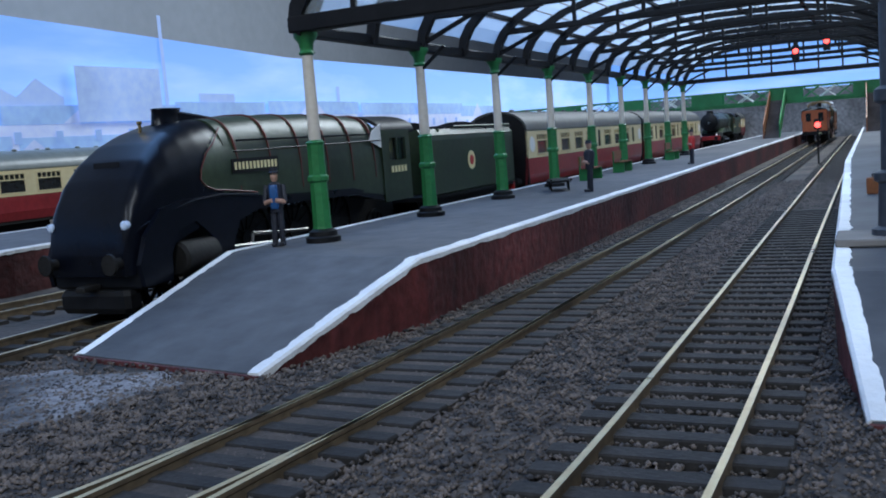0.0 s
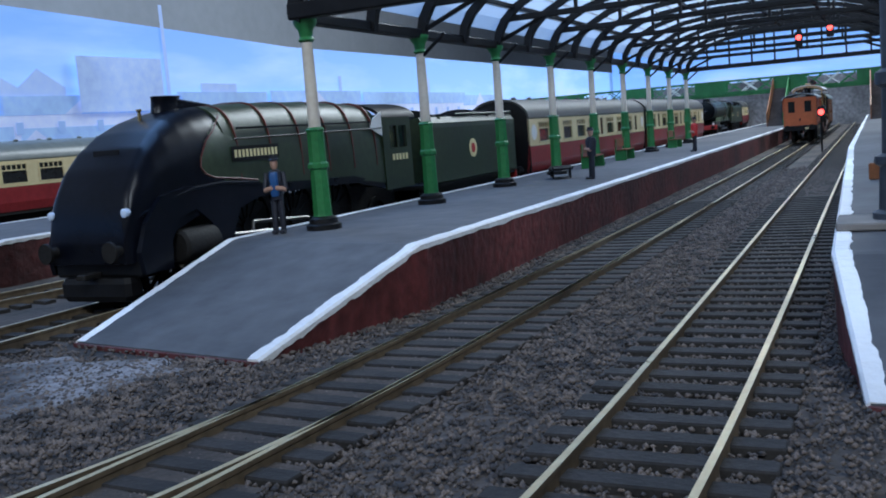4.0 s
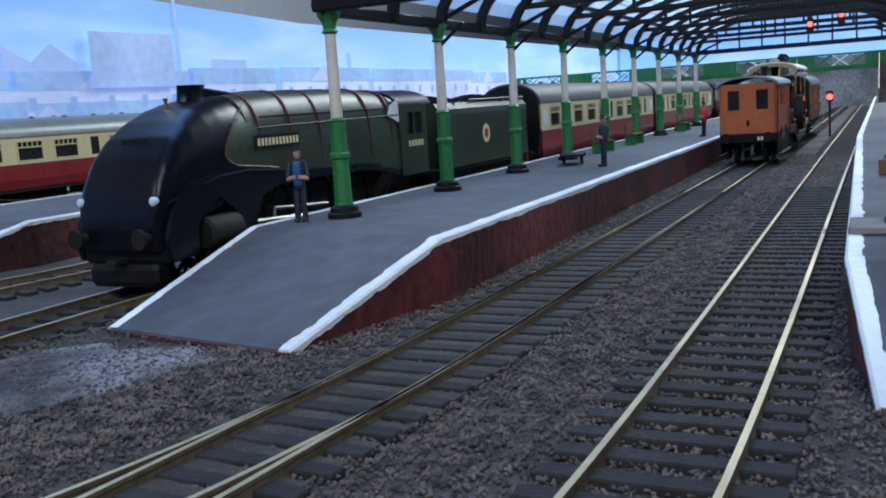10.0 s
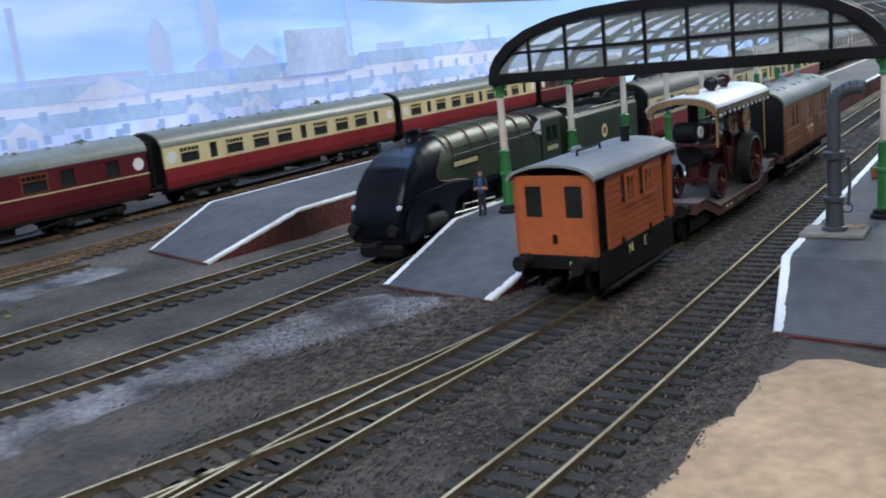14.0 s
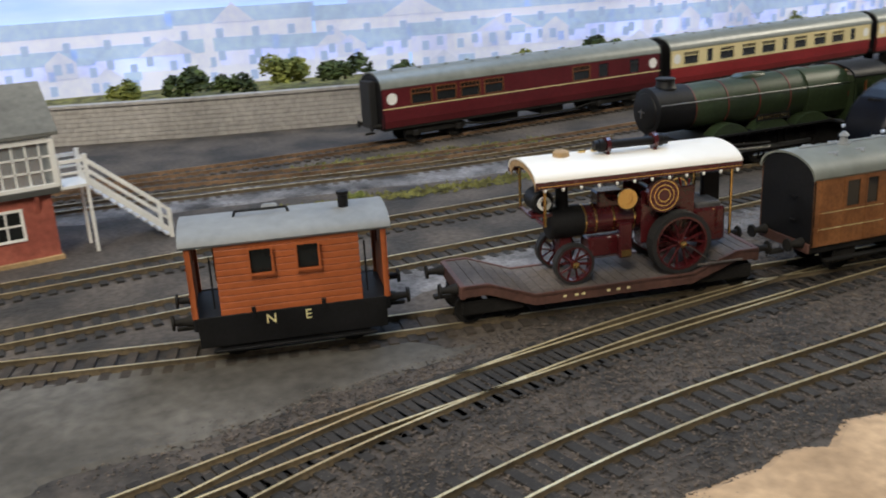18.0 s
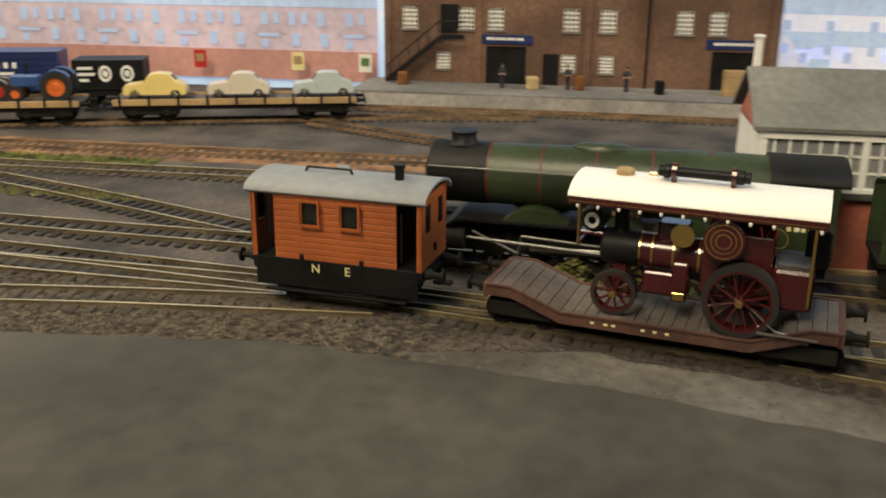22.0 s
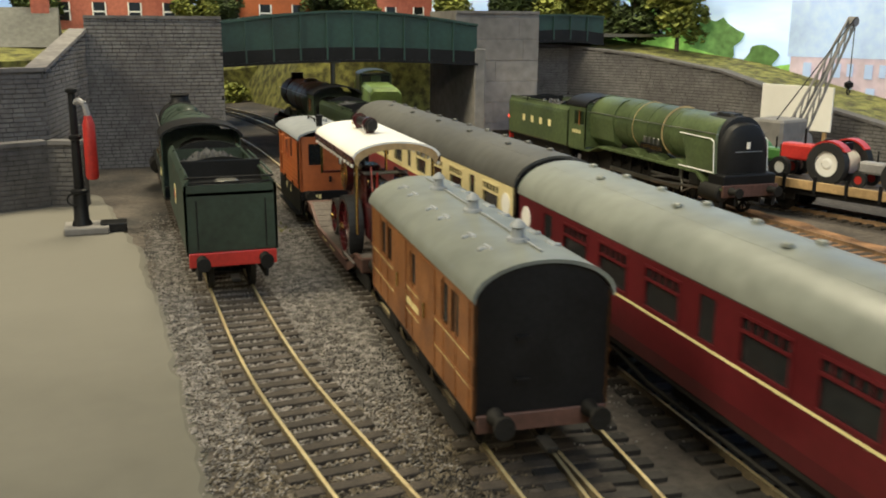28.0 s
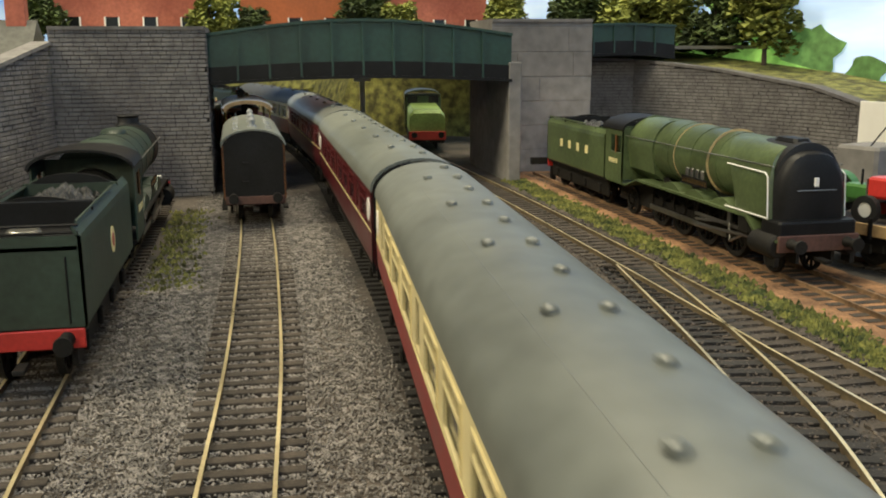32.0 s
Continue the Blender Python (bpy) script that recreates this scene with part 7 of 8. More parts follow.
for y in (-46.1, -37.9 - 2.2, -33.1 + 0.0, -29.4, -21.8):
    part("pilaster", B().box(WX + 0.25, WX + 0.4, y - 0.2, y + 0.2, 1.0, 9.5), BROWN_BRICK, wh)
part("end_wall", B().box(WX - 1.2, WX, -46.2, -46.0, 1.0, 9.5).box(WX - 1.2, WX, -21.7, -21.5, 1.0, 9.5), BROWN_BRICK, wh)
# solid black block, painting the warehouse's interior dark
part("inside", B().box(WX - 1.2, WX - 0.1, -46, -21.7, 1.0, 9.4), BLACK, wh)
part("roof", B().box(WX - 1.4, WX + 0.5, -46.4, -21.3, 9.5, 9.8), SLATE, wh)
for y, z0, z1, hw in [(y, 4.45, 5.85, 0.5) for y in wins_up] + [(y, 1.9, 3.0, 0.45) for y in wins_lo]:
    wo = part("window", B().box(WX + 0.12, WX + 0.14, y - hw, y + hw, z0, z1), DARK_GLASS, wh)
    fr = B()
    for k in range(5):
        fr.box(WX + 0.14, WX + 0.19, y - hw + 2 * hw * k / 4 - 0.05, y - hw + 2 * hw * k / 4 + 0.05, z0, z1)
    for k in range(6):
        z = z0 + (z1 - z0) * k / 5
        fr.box(WX + 0.14, WX + 0.185, y - hw, y + hw, z - 0.045, z + 0.045)
    part("window_frame", fr, WHITE_PAINT, wo)
    part("window_sill", B().box(WX + 0.25, WX + 0.36, y - hw - 0.1, y + hw + 0.1, z0 - 0.14, z0 - 0.02), PIER_STONE, wo)
for a, b_ in doors:
    do = part("door", B().box(WX + 0.02, WX + 0.1, a, b_, 1.02, 3.4), BLACK, wh, "dark boarded loading door")
    sg = part("sign", B().box(WX + 0.26, WX + 0.34, a - 0.4, b_ + 0.4, 3.55, 4.15, 0.02), DARK_BLUE, wh, "dark blue sign board with pale writing")
    for k in range(9):
        part("writing", B().box(WX + 0.34, WX + 0.35, a + 0.05 + k * 0.27, a + 0.25 + k * 0.27, 3.8, 3.98), WHITE_PAINT, sg)
part("small_door", B().box(WX + 0.25, WX + 0.3, -35.9, -34.9, 1.02, 3.0), BLACK, wh)
part("hoist_door", B().box(WX + 0.25, WX + 0.32, -42.6, -41.4, 4.2, 6.0), BLACK, wh, "dark upper hoist door")
part("drainpipe", B().tube((WX + 0.45, -29.4, 1.0), (WX + 0.45, -29.4, 9.3), 0.08, 0.08, 8), BLACK, wh)
ws = thing("fire_stair", "black iron outside stair on the warehouse wall", "stair")
part("string", B().prism([(-45.9, 1.05), (-42.4, 3.9), (-41.0, 3.9), (-41.0, 4.1), (-42.5, 4.1), (-46.1, 1.25)], "x", WX + 0.5, WX + 0.6), BLACK, ws)
part("string", B().prism([(-45.9, 1.05), (-42.4, 3.9), (-41.0, 3.9), (-41.0, 4.1), (-42.5, 4.1), (-46.1, 1.25)], "x", WX + 1.3, WX + 1.4), BLACK, ws)
part("handrail", B().path([(WX + 1.35, -46, 2.1), (WX + 1.35, -42.5, 5.0), (WX + 1.35, -41, 5.0)], 0.05, 6), BLACK, ws)
for i in range(12):
    part("tread", B().box(WX + 0.55, WX + 1.35, -45.9 + i * 0.29, -45.65 + i * 0.29, 1.2 + i * 0.235, 1.26 + i * 0.235), BLACK, ws)
for k in range(6):
    part("baluster", B().tube((WX + 1.35, -45.8 + k * 0.65, 1.3 + k * 0.53), (WX + 1.35, -45.8 + k * 0.65, 2.25 + k * 0.53), 0.03, 0.03, 5), BLACK, ws)
for x, y, sx, sy, h, m, lb in ((-54, -36.4, 0.9, 0.7, 0.75, CARTON, "pale crate"), (-54, -24.2, 0.8, 1.2, 1.5, TIMBER, "orange timber packing case"), (-54.2, -33.5, 0.5, 0.6, 0.9, TEAK, "brown crate"), (-53.6, -28.6, 0.6, 0.5, 0.8, BLACK, "black drum crate"), (-54, -20.5, 0.7, 0.8, 1.0, CARTON, "pale crate"), (-54.4, -44.8, 0.6, 0.6, 0.8, TEAK, "brown crate")):
    cr = thing("packing_case", lb + " standing on the goods dock", "crate", x, y, 1.02, 8, group="cases on the dock")
    part("body", B().box(-sx / 2, sx / 2, -sy / 2, sy / 2, 0, h, 0.03), m, cr)
    part("batten", B().box(-sx / 2 - 0.03, sx / 2 + 0.03, -sy / 2 - 0.03, sy / 2 + 0.03, h * 0.12, h * 0.2), m, cr)
    part("batten", B().box(-sx / 2 - 0.03, sx / 2 + 0.03, -sy / 2 - 0.03, sy / 2 + 0.03, h * 0.78, h * 0.86), m, cr)
figure("painted model figure in dark clothes on the dock", -54, -38.3, 1.03, -90, CLOTH, CLOTH)
figure("painted model figure with a pale hat on the dock", -54.2, -34.2, 1.03, -90, CLOTH, CLOTH)
figure("painted model figure in dark clothes on the dock", -54.0, -30.6, 1.03, -90, CLOTH, CLOTH)
for y, m in ((-52.5, LETTER), (-47.8, WHITE_PAINT), (-59.5, TRACTOR_RED)):
    po = thing("poster_board", "small printed poster board on the yard wall", "poster", -56.6, y, 1.4)
    part("board", B().box(0, 0.06, -0.45, 0.45, 0, 1.2, 0.01), m, po)
    part("print", B().box(0.06, 0.07, -0.28, 0.28, 0.4, 0.95), P_TREE if m is WHITE_PAINT else TIMBER, po)

# ---- grey stone walls of courses ----
def stone_wall(pts, h, thick, material, label, coping=True, course=0.34, kind="structure", name="stone_wall", block=0.85, batter=0.0, tops=None):
    """Walls laid in courses of blocks; pts: plan line; tops: heights at each point."""
    w = thing(name, label, "wall", kind=kind)
    tops = tops or [h] * len(pts)
    core, blocks = B(), B()
    for (ax, ay), (bx, by), ta, tb in zip(pts, pts[1:], tops, tops[1:]):
        ln = math.hypot(bx - ax, by - ay)
        ux, uy = (bx - ax) / ln, (by - ay) / ln
        nx, ny = uy, -ux
        core.loft([[(ax, ay, -0.3), (ax - nx * thick, ay - ny * thick, -0.3), (ax - nx * thick, ay - ny * thick, ta), (ax, ay, ta)],
                   [(bx, by, -0.3), (bx - nx * thick, by - ny * thick, -0.3), (bx - nx * thick, by - ny * thick, tb), (bx, by, tb)]])
        z, row = 0.0, 0
        while z < max(ta, tb) - 0.05:
            t, k = (0.0 if row % 2 else -block / 2), 0
            while t < ln:
                l0 = block * rnd.uniform(0.7, 1.25)
                a, b_ = max(0, t), min(ln, t + l0 - 0.035)
                top = ta + (tb - ta) * (a + b_) / 2 / ln
                if b_ - a > 0.1 and z + course * 0.6 < top:
                    d = rnd.uniform(0.02, 0.05)
                    z1 = min(top, z + course - 0.035)
                    p = [(ax + ux * a, ay + uy * a), (ax + ux * b_, ay + uy * b_)]
                    f = [(q[0] + nx * d, q[1] + ny * d) for q in p]
                    blocks.add([(*p[0], z), (*p[1], z), (*f[1], z + 0.012), (*f[0], z + 0.012), (*p[0], z1), (*p[1], z1), (*f[1], z1 - 0.012), (*f[0], z1 - 0.012)],
                               [(3, 2, 6, 7), (0, 3, 7, 4), (1, 5, 6, 2), (4, 7, 6, 5), (0, 1, 2, 3)])
                t += l0
            z += course
            row += 1
    part("core", core, MORTAR if material is DARK_STONE else material, w)
    tagged(part("stones", blocks, material, w), kind="stuff")
    if coping:
        c = B()
        for (ax, ay), (bx, by), ta, tb in zip(pts, pts[1:], tops, tops[1:]):
            ln = math.hypot(bx - ax, by - ay)
            ux, uy = (bx - ax) / ln, (by - ay) / ln
            nx, ny = uy, -ux
            c.loft([[(x + nx * 0.12, y + ny * 0.12, z), (x - nx * (thick + 0.1), y - ny * (thick + 0.1), z), (x - nx * (thick + 0.1), y - ny * (thick + 0.1), z + 0.16), (x + nx * 0.12, y + ny * 0.12, z + 0.16)] for x, y, z in ((ax, ay, ta), (bx, by, tb))])
        part("coping", c, material, w)
    return w


stone_wall([(-51.2, -21), (-47.6, -12), (-43.6, -4), (-40.2, 5), (-38.4, 20), (-37, 45)], 2.15, 0.5, GREY_WALL, "grey coursed stone boundary wall behind the sidings", course=0.26, block=0.7)


# ---- foliage ----
def leaf_clump(b, x, y, z, r, n, rr):
    for i in range(n):
        a, e = rr.uniform(0, 6.283), math.asin(rr.uniform(-0.5, 1))
        q = r * rr.uniform(0.62, 1.08)
        px, py, pz = x + q * math.cos(a) * math.cos(e), y + q * math.sin(a) * math.cos(e), z + q * math.sin(e)
        s = r * rr.uniform(0.18, 0.36)
        t = rr.uniform(0, 6.28)
        b.add([(px + s * math.cos(t), py + s * math.sin(t), pz - s * 0.3), (px - s * math.cos(t), py - s * math.sin(t), pz - s * 0.1), (px - s * math.sin(t), py + s * math.cos(t), pz + s * 0.7), (px + s * math.sin(t) * 0.5, py - s * math.cos(t), pz + s * 0.2)],
              [(0, 1, 2), (0, 2, 3), (1, 3, 2), (0, 3, 1)])


def bush(x, y, z, r, material=LEAF, seed=0, label="dark green clump foliage bush"):
    rr = random.Random(seed)
    o = thing("bush", label, "bush", x, y, z)
    b = B()
    for k in range(7):
        leaf_clump(b, rr.uniform(-0.7, 0.7) * r, rr.uniform(-0.9, 0.9) * r, r * rr.uniform(0.05, 0.6), r * rr.uniform(0.42, 0.62), 90, rr)
    tagged(part("leaves", b, material, o), kind="stuff")
    part("stem", B().tube((0, 0, -0.1), (0, 0, r * 0.6), r * 0.08, r * 0.05, 6), BARK, o)
    return o


def tree(x, y, z, h, r, material=LEAF, seed=0, label="broad leafy green model tree"):
    rr = random.Random(seed)
    o = thing("tree", label, "tree", x, y, z)
    tb = B().tube((0, 0, -0.2), (0.05, 0, h * 0.45), h * 0.035, h * 0.022, 8)
    b = B()
    for k in range(22):
        a, q = rr.uniform(0, 6.28), r * rr.uniform(0.15, 0.95)
        cz = h * rr.uniform(0.22, 0.92)
        q *= 1.15 - abs(cz / h - 0.6)
        p = (q * math.cos(a), q * math.sin(a), cz)
        tb.tube((0.05, 0, h * 0.4), p, h * 0.014, h * 0.005, 5)
        leaf_clump(b, *p, r * rr.uniform(0.34, 0.5), 100, rr)
    part("trunk", tb, BARK, o)
    tagged(part("crown", b, material, o), kind="stuff")
    return o


for i, (x, y, z, r) in enumerate(((-48.6, -9.5, 1.6, 1.0), (-47.4, -6.2, 1.8, 1.4), (-46.2, -3.4, 1.7, 1.1), (-45.4, 0.0, 2.0, 1.5), (-44.2, 3.4, 1.9, 1.4), (-43.6, 7.0, 1.6, 0.9), (-41.6, 15, 1.6, 1.0), (-41, 22, 1.8, 1.2), (-40, 31, 1.5, 0.8), (-39.5, 41, 1.6, 1.3), (-39, 52, 1.6, 1.1))):
    bush(x, y + 2.6, z + 0.4, r, LEAF if i % 3 else BRIGHT_LEAF, i, "dark green clump foliage on the wall top" if i % 3 else "bright yellow-green scrub on the wall top")
bank = tagged(new("bank", B().prism([(-61, 0), (-40.7, 0), (-41.5, 1.7), (-61, 1.8)], "y", 5, 60).mesh("bank", GRASS)), "grassy strip behind the boundary wall", "bank", kind="structure")
bank2 = tagged(new("bank", B().loft([[(-44.2, -4, 0), (-58, -4, 0), (-58, -4, 1.8), (-44.4, -4, 1.7)], [(-41.2, 5, 0), (-58, 5, 0), (-58, 5, 1.8), (-41.4, 5, 1.7)]]).loft([[(-51.6, -20, 0), (-57, -20, 0), (-57, -20, 1.8), (-51.8, -20, 1.7)], [(-44.2, -4, 0), (-58, -4, 0), (-58, -4, 1.8), (-44.4, -4, 1.7)]]).mesh("bank", GRASS)), "grassy strip behind the boundary wall", "bank", kind="structure")
bush(-23.8, -3.6, 0, 0.35, BRIGHT_LEAF, 77, "bright green tuft between the tracks")
bush(-21.9, -30.5, -0.2, 0.9, GRASS, 78, "low olive scrub beside the signal box")
bush(-22.2, -32.6, -0.2, 0.8, GRASS, 79, "low olive scrub beside the signal box")

# ---- wagons with road vehicles ----
def flat_wagon(label, length):
    f = thing("flat_wagon", label, "wagon")
    h = length / 2
    part("deck", B().box(-1.25, 1.25, -h, h, 1.05, 1.16, 0.01), DECK, f)
    for s in (-1, 1):
        part("side_rail", B().box(min(s * 1.2, s * 1.3), max(s * 1.2, s * 1.3), -h, h, 0.95, 1.3, 0.02), TIMBER, f, "tan timber side rail")
        for i in range(9):
            y = -h + 0.4 + i * (length - 0.8) / 8
            part("stanchion", B().box(min(s * 1.28, s * 1.36), max(s * 1.28, s * 1.36), y - 0.06, y + 0.06, 0.85, 1.5, 0.01), BLACK, f)
    part("sole_bar", B().box(-1.1, -1.0, -h, h, 0.7, 1.05).box(1.0, 1.1, -h, h, 0.7, 1.05), BLACK, f)
    for e in (-1, 1):
        buffers(f, e * h, e)
        bogie(f, e * (h - 1.9), 1.8)
    return f


WR = math.degrees(math.atan2(2.0, 6.4))
fw = flat_wagon("flat wagon with timber rails, loaded with tractors", 11.4)
fw.matrix_basis = at(-40.55, -65.6, 0.2, WR)
fw2 = flat_wagon("flat wagon with timber rails, loaded with three small cars", 13.2)
fw2.matrix_basis = at(-44.87, -52.27, 0.2, WR)


def on_deck(px, py, d, off=0.0):
    a = math.radians(WR)
    return px - math.sin(a) * d + math.cos(a) * off, py + math.cos(a) * d + math.sin(a) * off


def saloon(label, paint, x, y, z, rz):
    c = thing("car", label, "car", x, y, z, rz, group="cars on the wagon")
    prof = [(1.68, 0.28), (1.72, 0.55), (1.6, 0.78), (0.75, 0.9), (0.6, 0.95), (0.3, 1.36), (-0.1, 1.44), (-0.75, 1.4), (-1.15, 1.0), (-1.55, 0.82), (-1.7, 0.55), (-1.66, 0.28)]
    loops = []
    for k, (w, ins) in enumerate(((-0.68, 0.06), (-0.6, 0.0), (0.6, 0.0), (0.68, 0.06))):
        loops.append([(w * (0.84 if z_ > 1.0 else 1.0), y_ * (1 - ins * 0.3), z_ - (ins * 0.4 if z_ > 0.9 else 0)) for y_, z_ in prof])
    part("body", B().loft(loops), paint, c, smooth=True)
    for s in (-1, 1):
        part("side_window", B().prism([(0.42, 0.98), (0.2, 1.3), (-0.2, 1.34), (-0.22, 0.98)], "x", min(s * 0.55, s * 0.585), max(s * 0.55, s * 0.585)), DARK_GLASS, c)
        part("side_window", B().prism([(-0.3, 0.98), (-0.28, 1.34), (-0.7, 1.3), (-0.92, 1.0)], "x", min(s * 0.55, s * 0.585), max(s * 0.55, s * 0.585)), DARK_GLASS, c)
        for y_ in (-1.08, 1.08):
            w = part("wheel", B().turned("x", (s * 0.6, y_, 0.28), [(-0.08, 0.28), (0.08, 0.28)], 16), RUBBER, c, smooth=True)
            part("hub", B().turned("x", (s * 0.68, y_, 0.28), [(0, 0.13), (s * 0.02, 0.1)], 12), STEEL, w)
        part("headlamp", B().turned("y", (s * 0.5, 1.66, 0.62), [(0, 0.1), (0.06, 0.08)], 12), STEEL, c)
    part("windscreen", B().prism([(0.64, 0.98), (0.4, 1.3), (0.37, 1.3), (0.6, 0.98)], "x", -0.45, 0.45), DARK_GLASS, c)
    part("rear_window", B().prism([(-1.08, 1.05), (-0.85, 1.3), (-0.88, 1.32), (-1.12, 1.06)], "x", -0.35, 0.35), DARK_GLASS, c)
    for y_ in (1.72, -1.7):
        part("bumper", B().box(-0.62, 0.62, y_ - 0.04, y_ + 0.04, 0.32, 0.4, 0.01), STEEL, c)


for (lb, pm), d in zip((("small cream-yellow 1950s saloon car", CAR_YELLOW), ("small stone-coloured 1950s saloon car", CAR_CREAM), ("small pale blue 1950s saloon car", CAR_BLUE)), (-4.4, 0.1, 4.8)):
    x, y = on_deck(-44.87, -52.27, d)
    saloon(lb + " on the flat wagon", pm, x, y, 1.37, WR + 180)


def tractor(label, body, wheels, x, y, z, rz, s=1.0):
    t = thing("tractor", label, "tractor", x, y, z, rz)
    part("bonnet", B().box(-0.28 * s, 0.28 * s, 0.1 * s, 1.35 * s, 0.62 * s, 1.15 * s, 0.08), body, t)
    part("grille", B().box(-0.24 * s, 0.24 * s, 1.35 * s, 1.39 * s, 0.65 * s, 1.1 * s), STEEL, t)
    part("gearbox", B().box(-0.25 * s, 0.25 * s, -0.9 * s, 0.3 * s, 0.5 * s, 0.85 * s, 0.05), body, t)
    part("seat", B().box(-0.22 * s, 0.22 * s, -0.95 * s, -0.6 * s, 1.05 * s, 1.15 * s, 0.03).box(-0.22 * s, 0.22 * s, -1.0 * s, -0.92 * s, 1.1 * s, 1.35 * s, 0.02), BLACK, t)
    part("steering_wheel", B().ring("z", (0, -0.3 * s, 1.35 * s), 0.17 * s, 0.21 * s, 0.04, 14).tube((0, 0.1 * s, 1.0 * s), (0, -0.3 * s, 1.35 * s), 0.03, 0.03, 6), BLACK, t)
    part("exhaust", B().tube((0.15 * s, 0.7 * s, 1.1 * s), (0.15 * s, 0.7 * s, 1.65 * s), 0.04 * s, 0.04 * s, 8), BLACK, t)
    for x_ in (-1, 1):
        w = part("rear_wheel", B().ring("x", (x_ * 0.68 * s, -0.7 * s, 0.68 * s), 0.42 * s, 0.68 * s, 0.3 * s, 24), RUBBER, t)
        part("rim", B().turned("x", (x_ * 0.68 * s, -0.7 * s, 0.68 * s), [(-0.06 * s, 0.43 * s), (0.06 * s, 0.43 * s), (x_ * 0.1 * s, 0.12 * s)], 20), wheels, w)
        f = part("front_wheel", B().ring("x", (x_ * 0.55 * s, 1.1 * s, 0.36 * s), 0.2 * s, 0.36 * s, 0.18 * s, 20), RUBBER, t)
        part("rim", B().turned("x", (x_ * 0.55 * s, 1.1 * s, 0.36 * s), [(-0.05 * s, 0.21 * s), (0.05 * s, 0.21 * s)], 16), wheels, f)
        part("mudguard", B().prism([(-0.7 * s + 0.75 * s * math.cos(a), 0.68 * s + 0.75 * s * math.sin(a)) for a in [0.5 + 0.25 * i for i in range(9)]] + [(-0.7 * s + 0.7 * s * math.cos(a), 0.68 * s + 0.7 * s * math.sin(a)) for a in [2.5 - 0.25 * i for i in range(9)]], "x", min(x_ * 0.4, x_ * 0.75) * s, max(x_ * 0.4, x_ * 0.75) * s), body, t)


for lb, bd, whl, d, s, turn in (("green vintage tractor", TRACTOR_GREEN, RED, -4.6, 0.95, 0), ("red vintage tractor with steel wheels", TRACTOR_RED, WHITE_PAINT, -2.0, 1.2, 180), ("small grey tractor with red wheels", TRACTOR_GREY, RED, 0.9, 0.85, 180), ("blue tractor with orange wheels", BLUE, ORANGE, 3.7, 1.2, 180)):
    x, y = on_deck(-40.55, -65.6, d)
    tractor(lb + " on the flat wagon", bd, whl, x, y, 1.37, WR + turn, s)


def box_wagon(label, paint, x, y, rz, h, roundels):
    w = thing("goods_wagon", label, "wagon", x, y, 0.2, rz)
    part("body", B().box(-1.2, 1.2, -2.6, 2.6, 1.1, 1.1 + h, 0.03), paint, w)
    part("sole_bar", B().box(-1.1, 1.1, -2.65, 2.65, 0.75, 1.1), BLACK, w)
    for k in range(1, 6):
        part("plank_joint", B().box(1.2, 1.212, -2.55, 2.55, 1.1 + h * k / 6 - 0.012, 1.1 + h * k / 6 + 0.012), BLACK, w)
    if roundels:
        for y_ in (-0.2, 1.4):
            part("roundel", B().ring("x", (1.22, y_, 1.1 + h * 0.55), 0.3, 0.48, 0.02, 24).turned("x", (1.22, y_, 1.1 + h * 0.55), [(-0.01, 0.2), (0.012, 0.2)], 16), WHITE_PAINT, w, "white round emblem")
        part("writing", B().box(1.2, 1.215, -2.2, -1.1, 1.1 + h * 0.68, 1.1 + h * 0.78).box(1.2, 1.215, -2.2, -0.95, 1.1 + h * 0.48, 1.1 + h * 0.58).box(1.2, 1.215, -2.1, -1.4, 1.1 + h * 0.28, 1.1 + h * 0.38), WHITE_PAINT, w)
    else:
        part("writing", B().box(1.2, 1.215, -1.9, -1.6, 1.1 + h * 0.6, 1.1 + h * 0.75).box(1.2, 1.215, -1.3, -1.0, 1.1 + h * 0.6, 1.1 + h * 0.75).box(1.2, 1.215, -0.7, -0.4, 1.1 + h * 0.6, 1.1 + h * 0.75).box(1.2, 1.215, -1.7, -0.6, 1.1 + h * 0.42, 1.1 + h * 0.5), WHITE_PAINT, w)
        part("roof", B().box(-1.25, 1.25, -2.65, 2.65, 1.1 + h, 1.16 + h, 0.02), paint, w)
    for y_ in (-1.5, 1.5):
        for x_ in (-0.6, 0.6):
            wheel(w, x_, y_, 0.48)
    for e in (-1, 1):
        buffers(w, e * 2.6, e)
    squeeze(w, 0.78)
    return w


box_wagon("dark blue container wagon with white writing", DARK_BLUE, -45.87, -65.6, WR, 2.2, False)
box_wagon("black open wagon with white round emblems", BLACK, -47.28, -61.07, WR, 1.75, True)

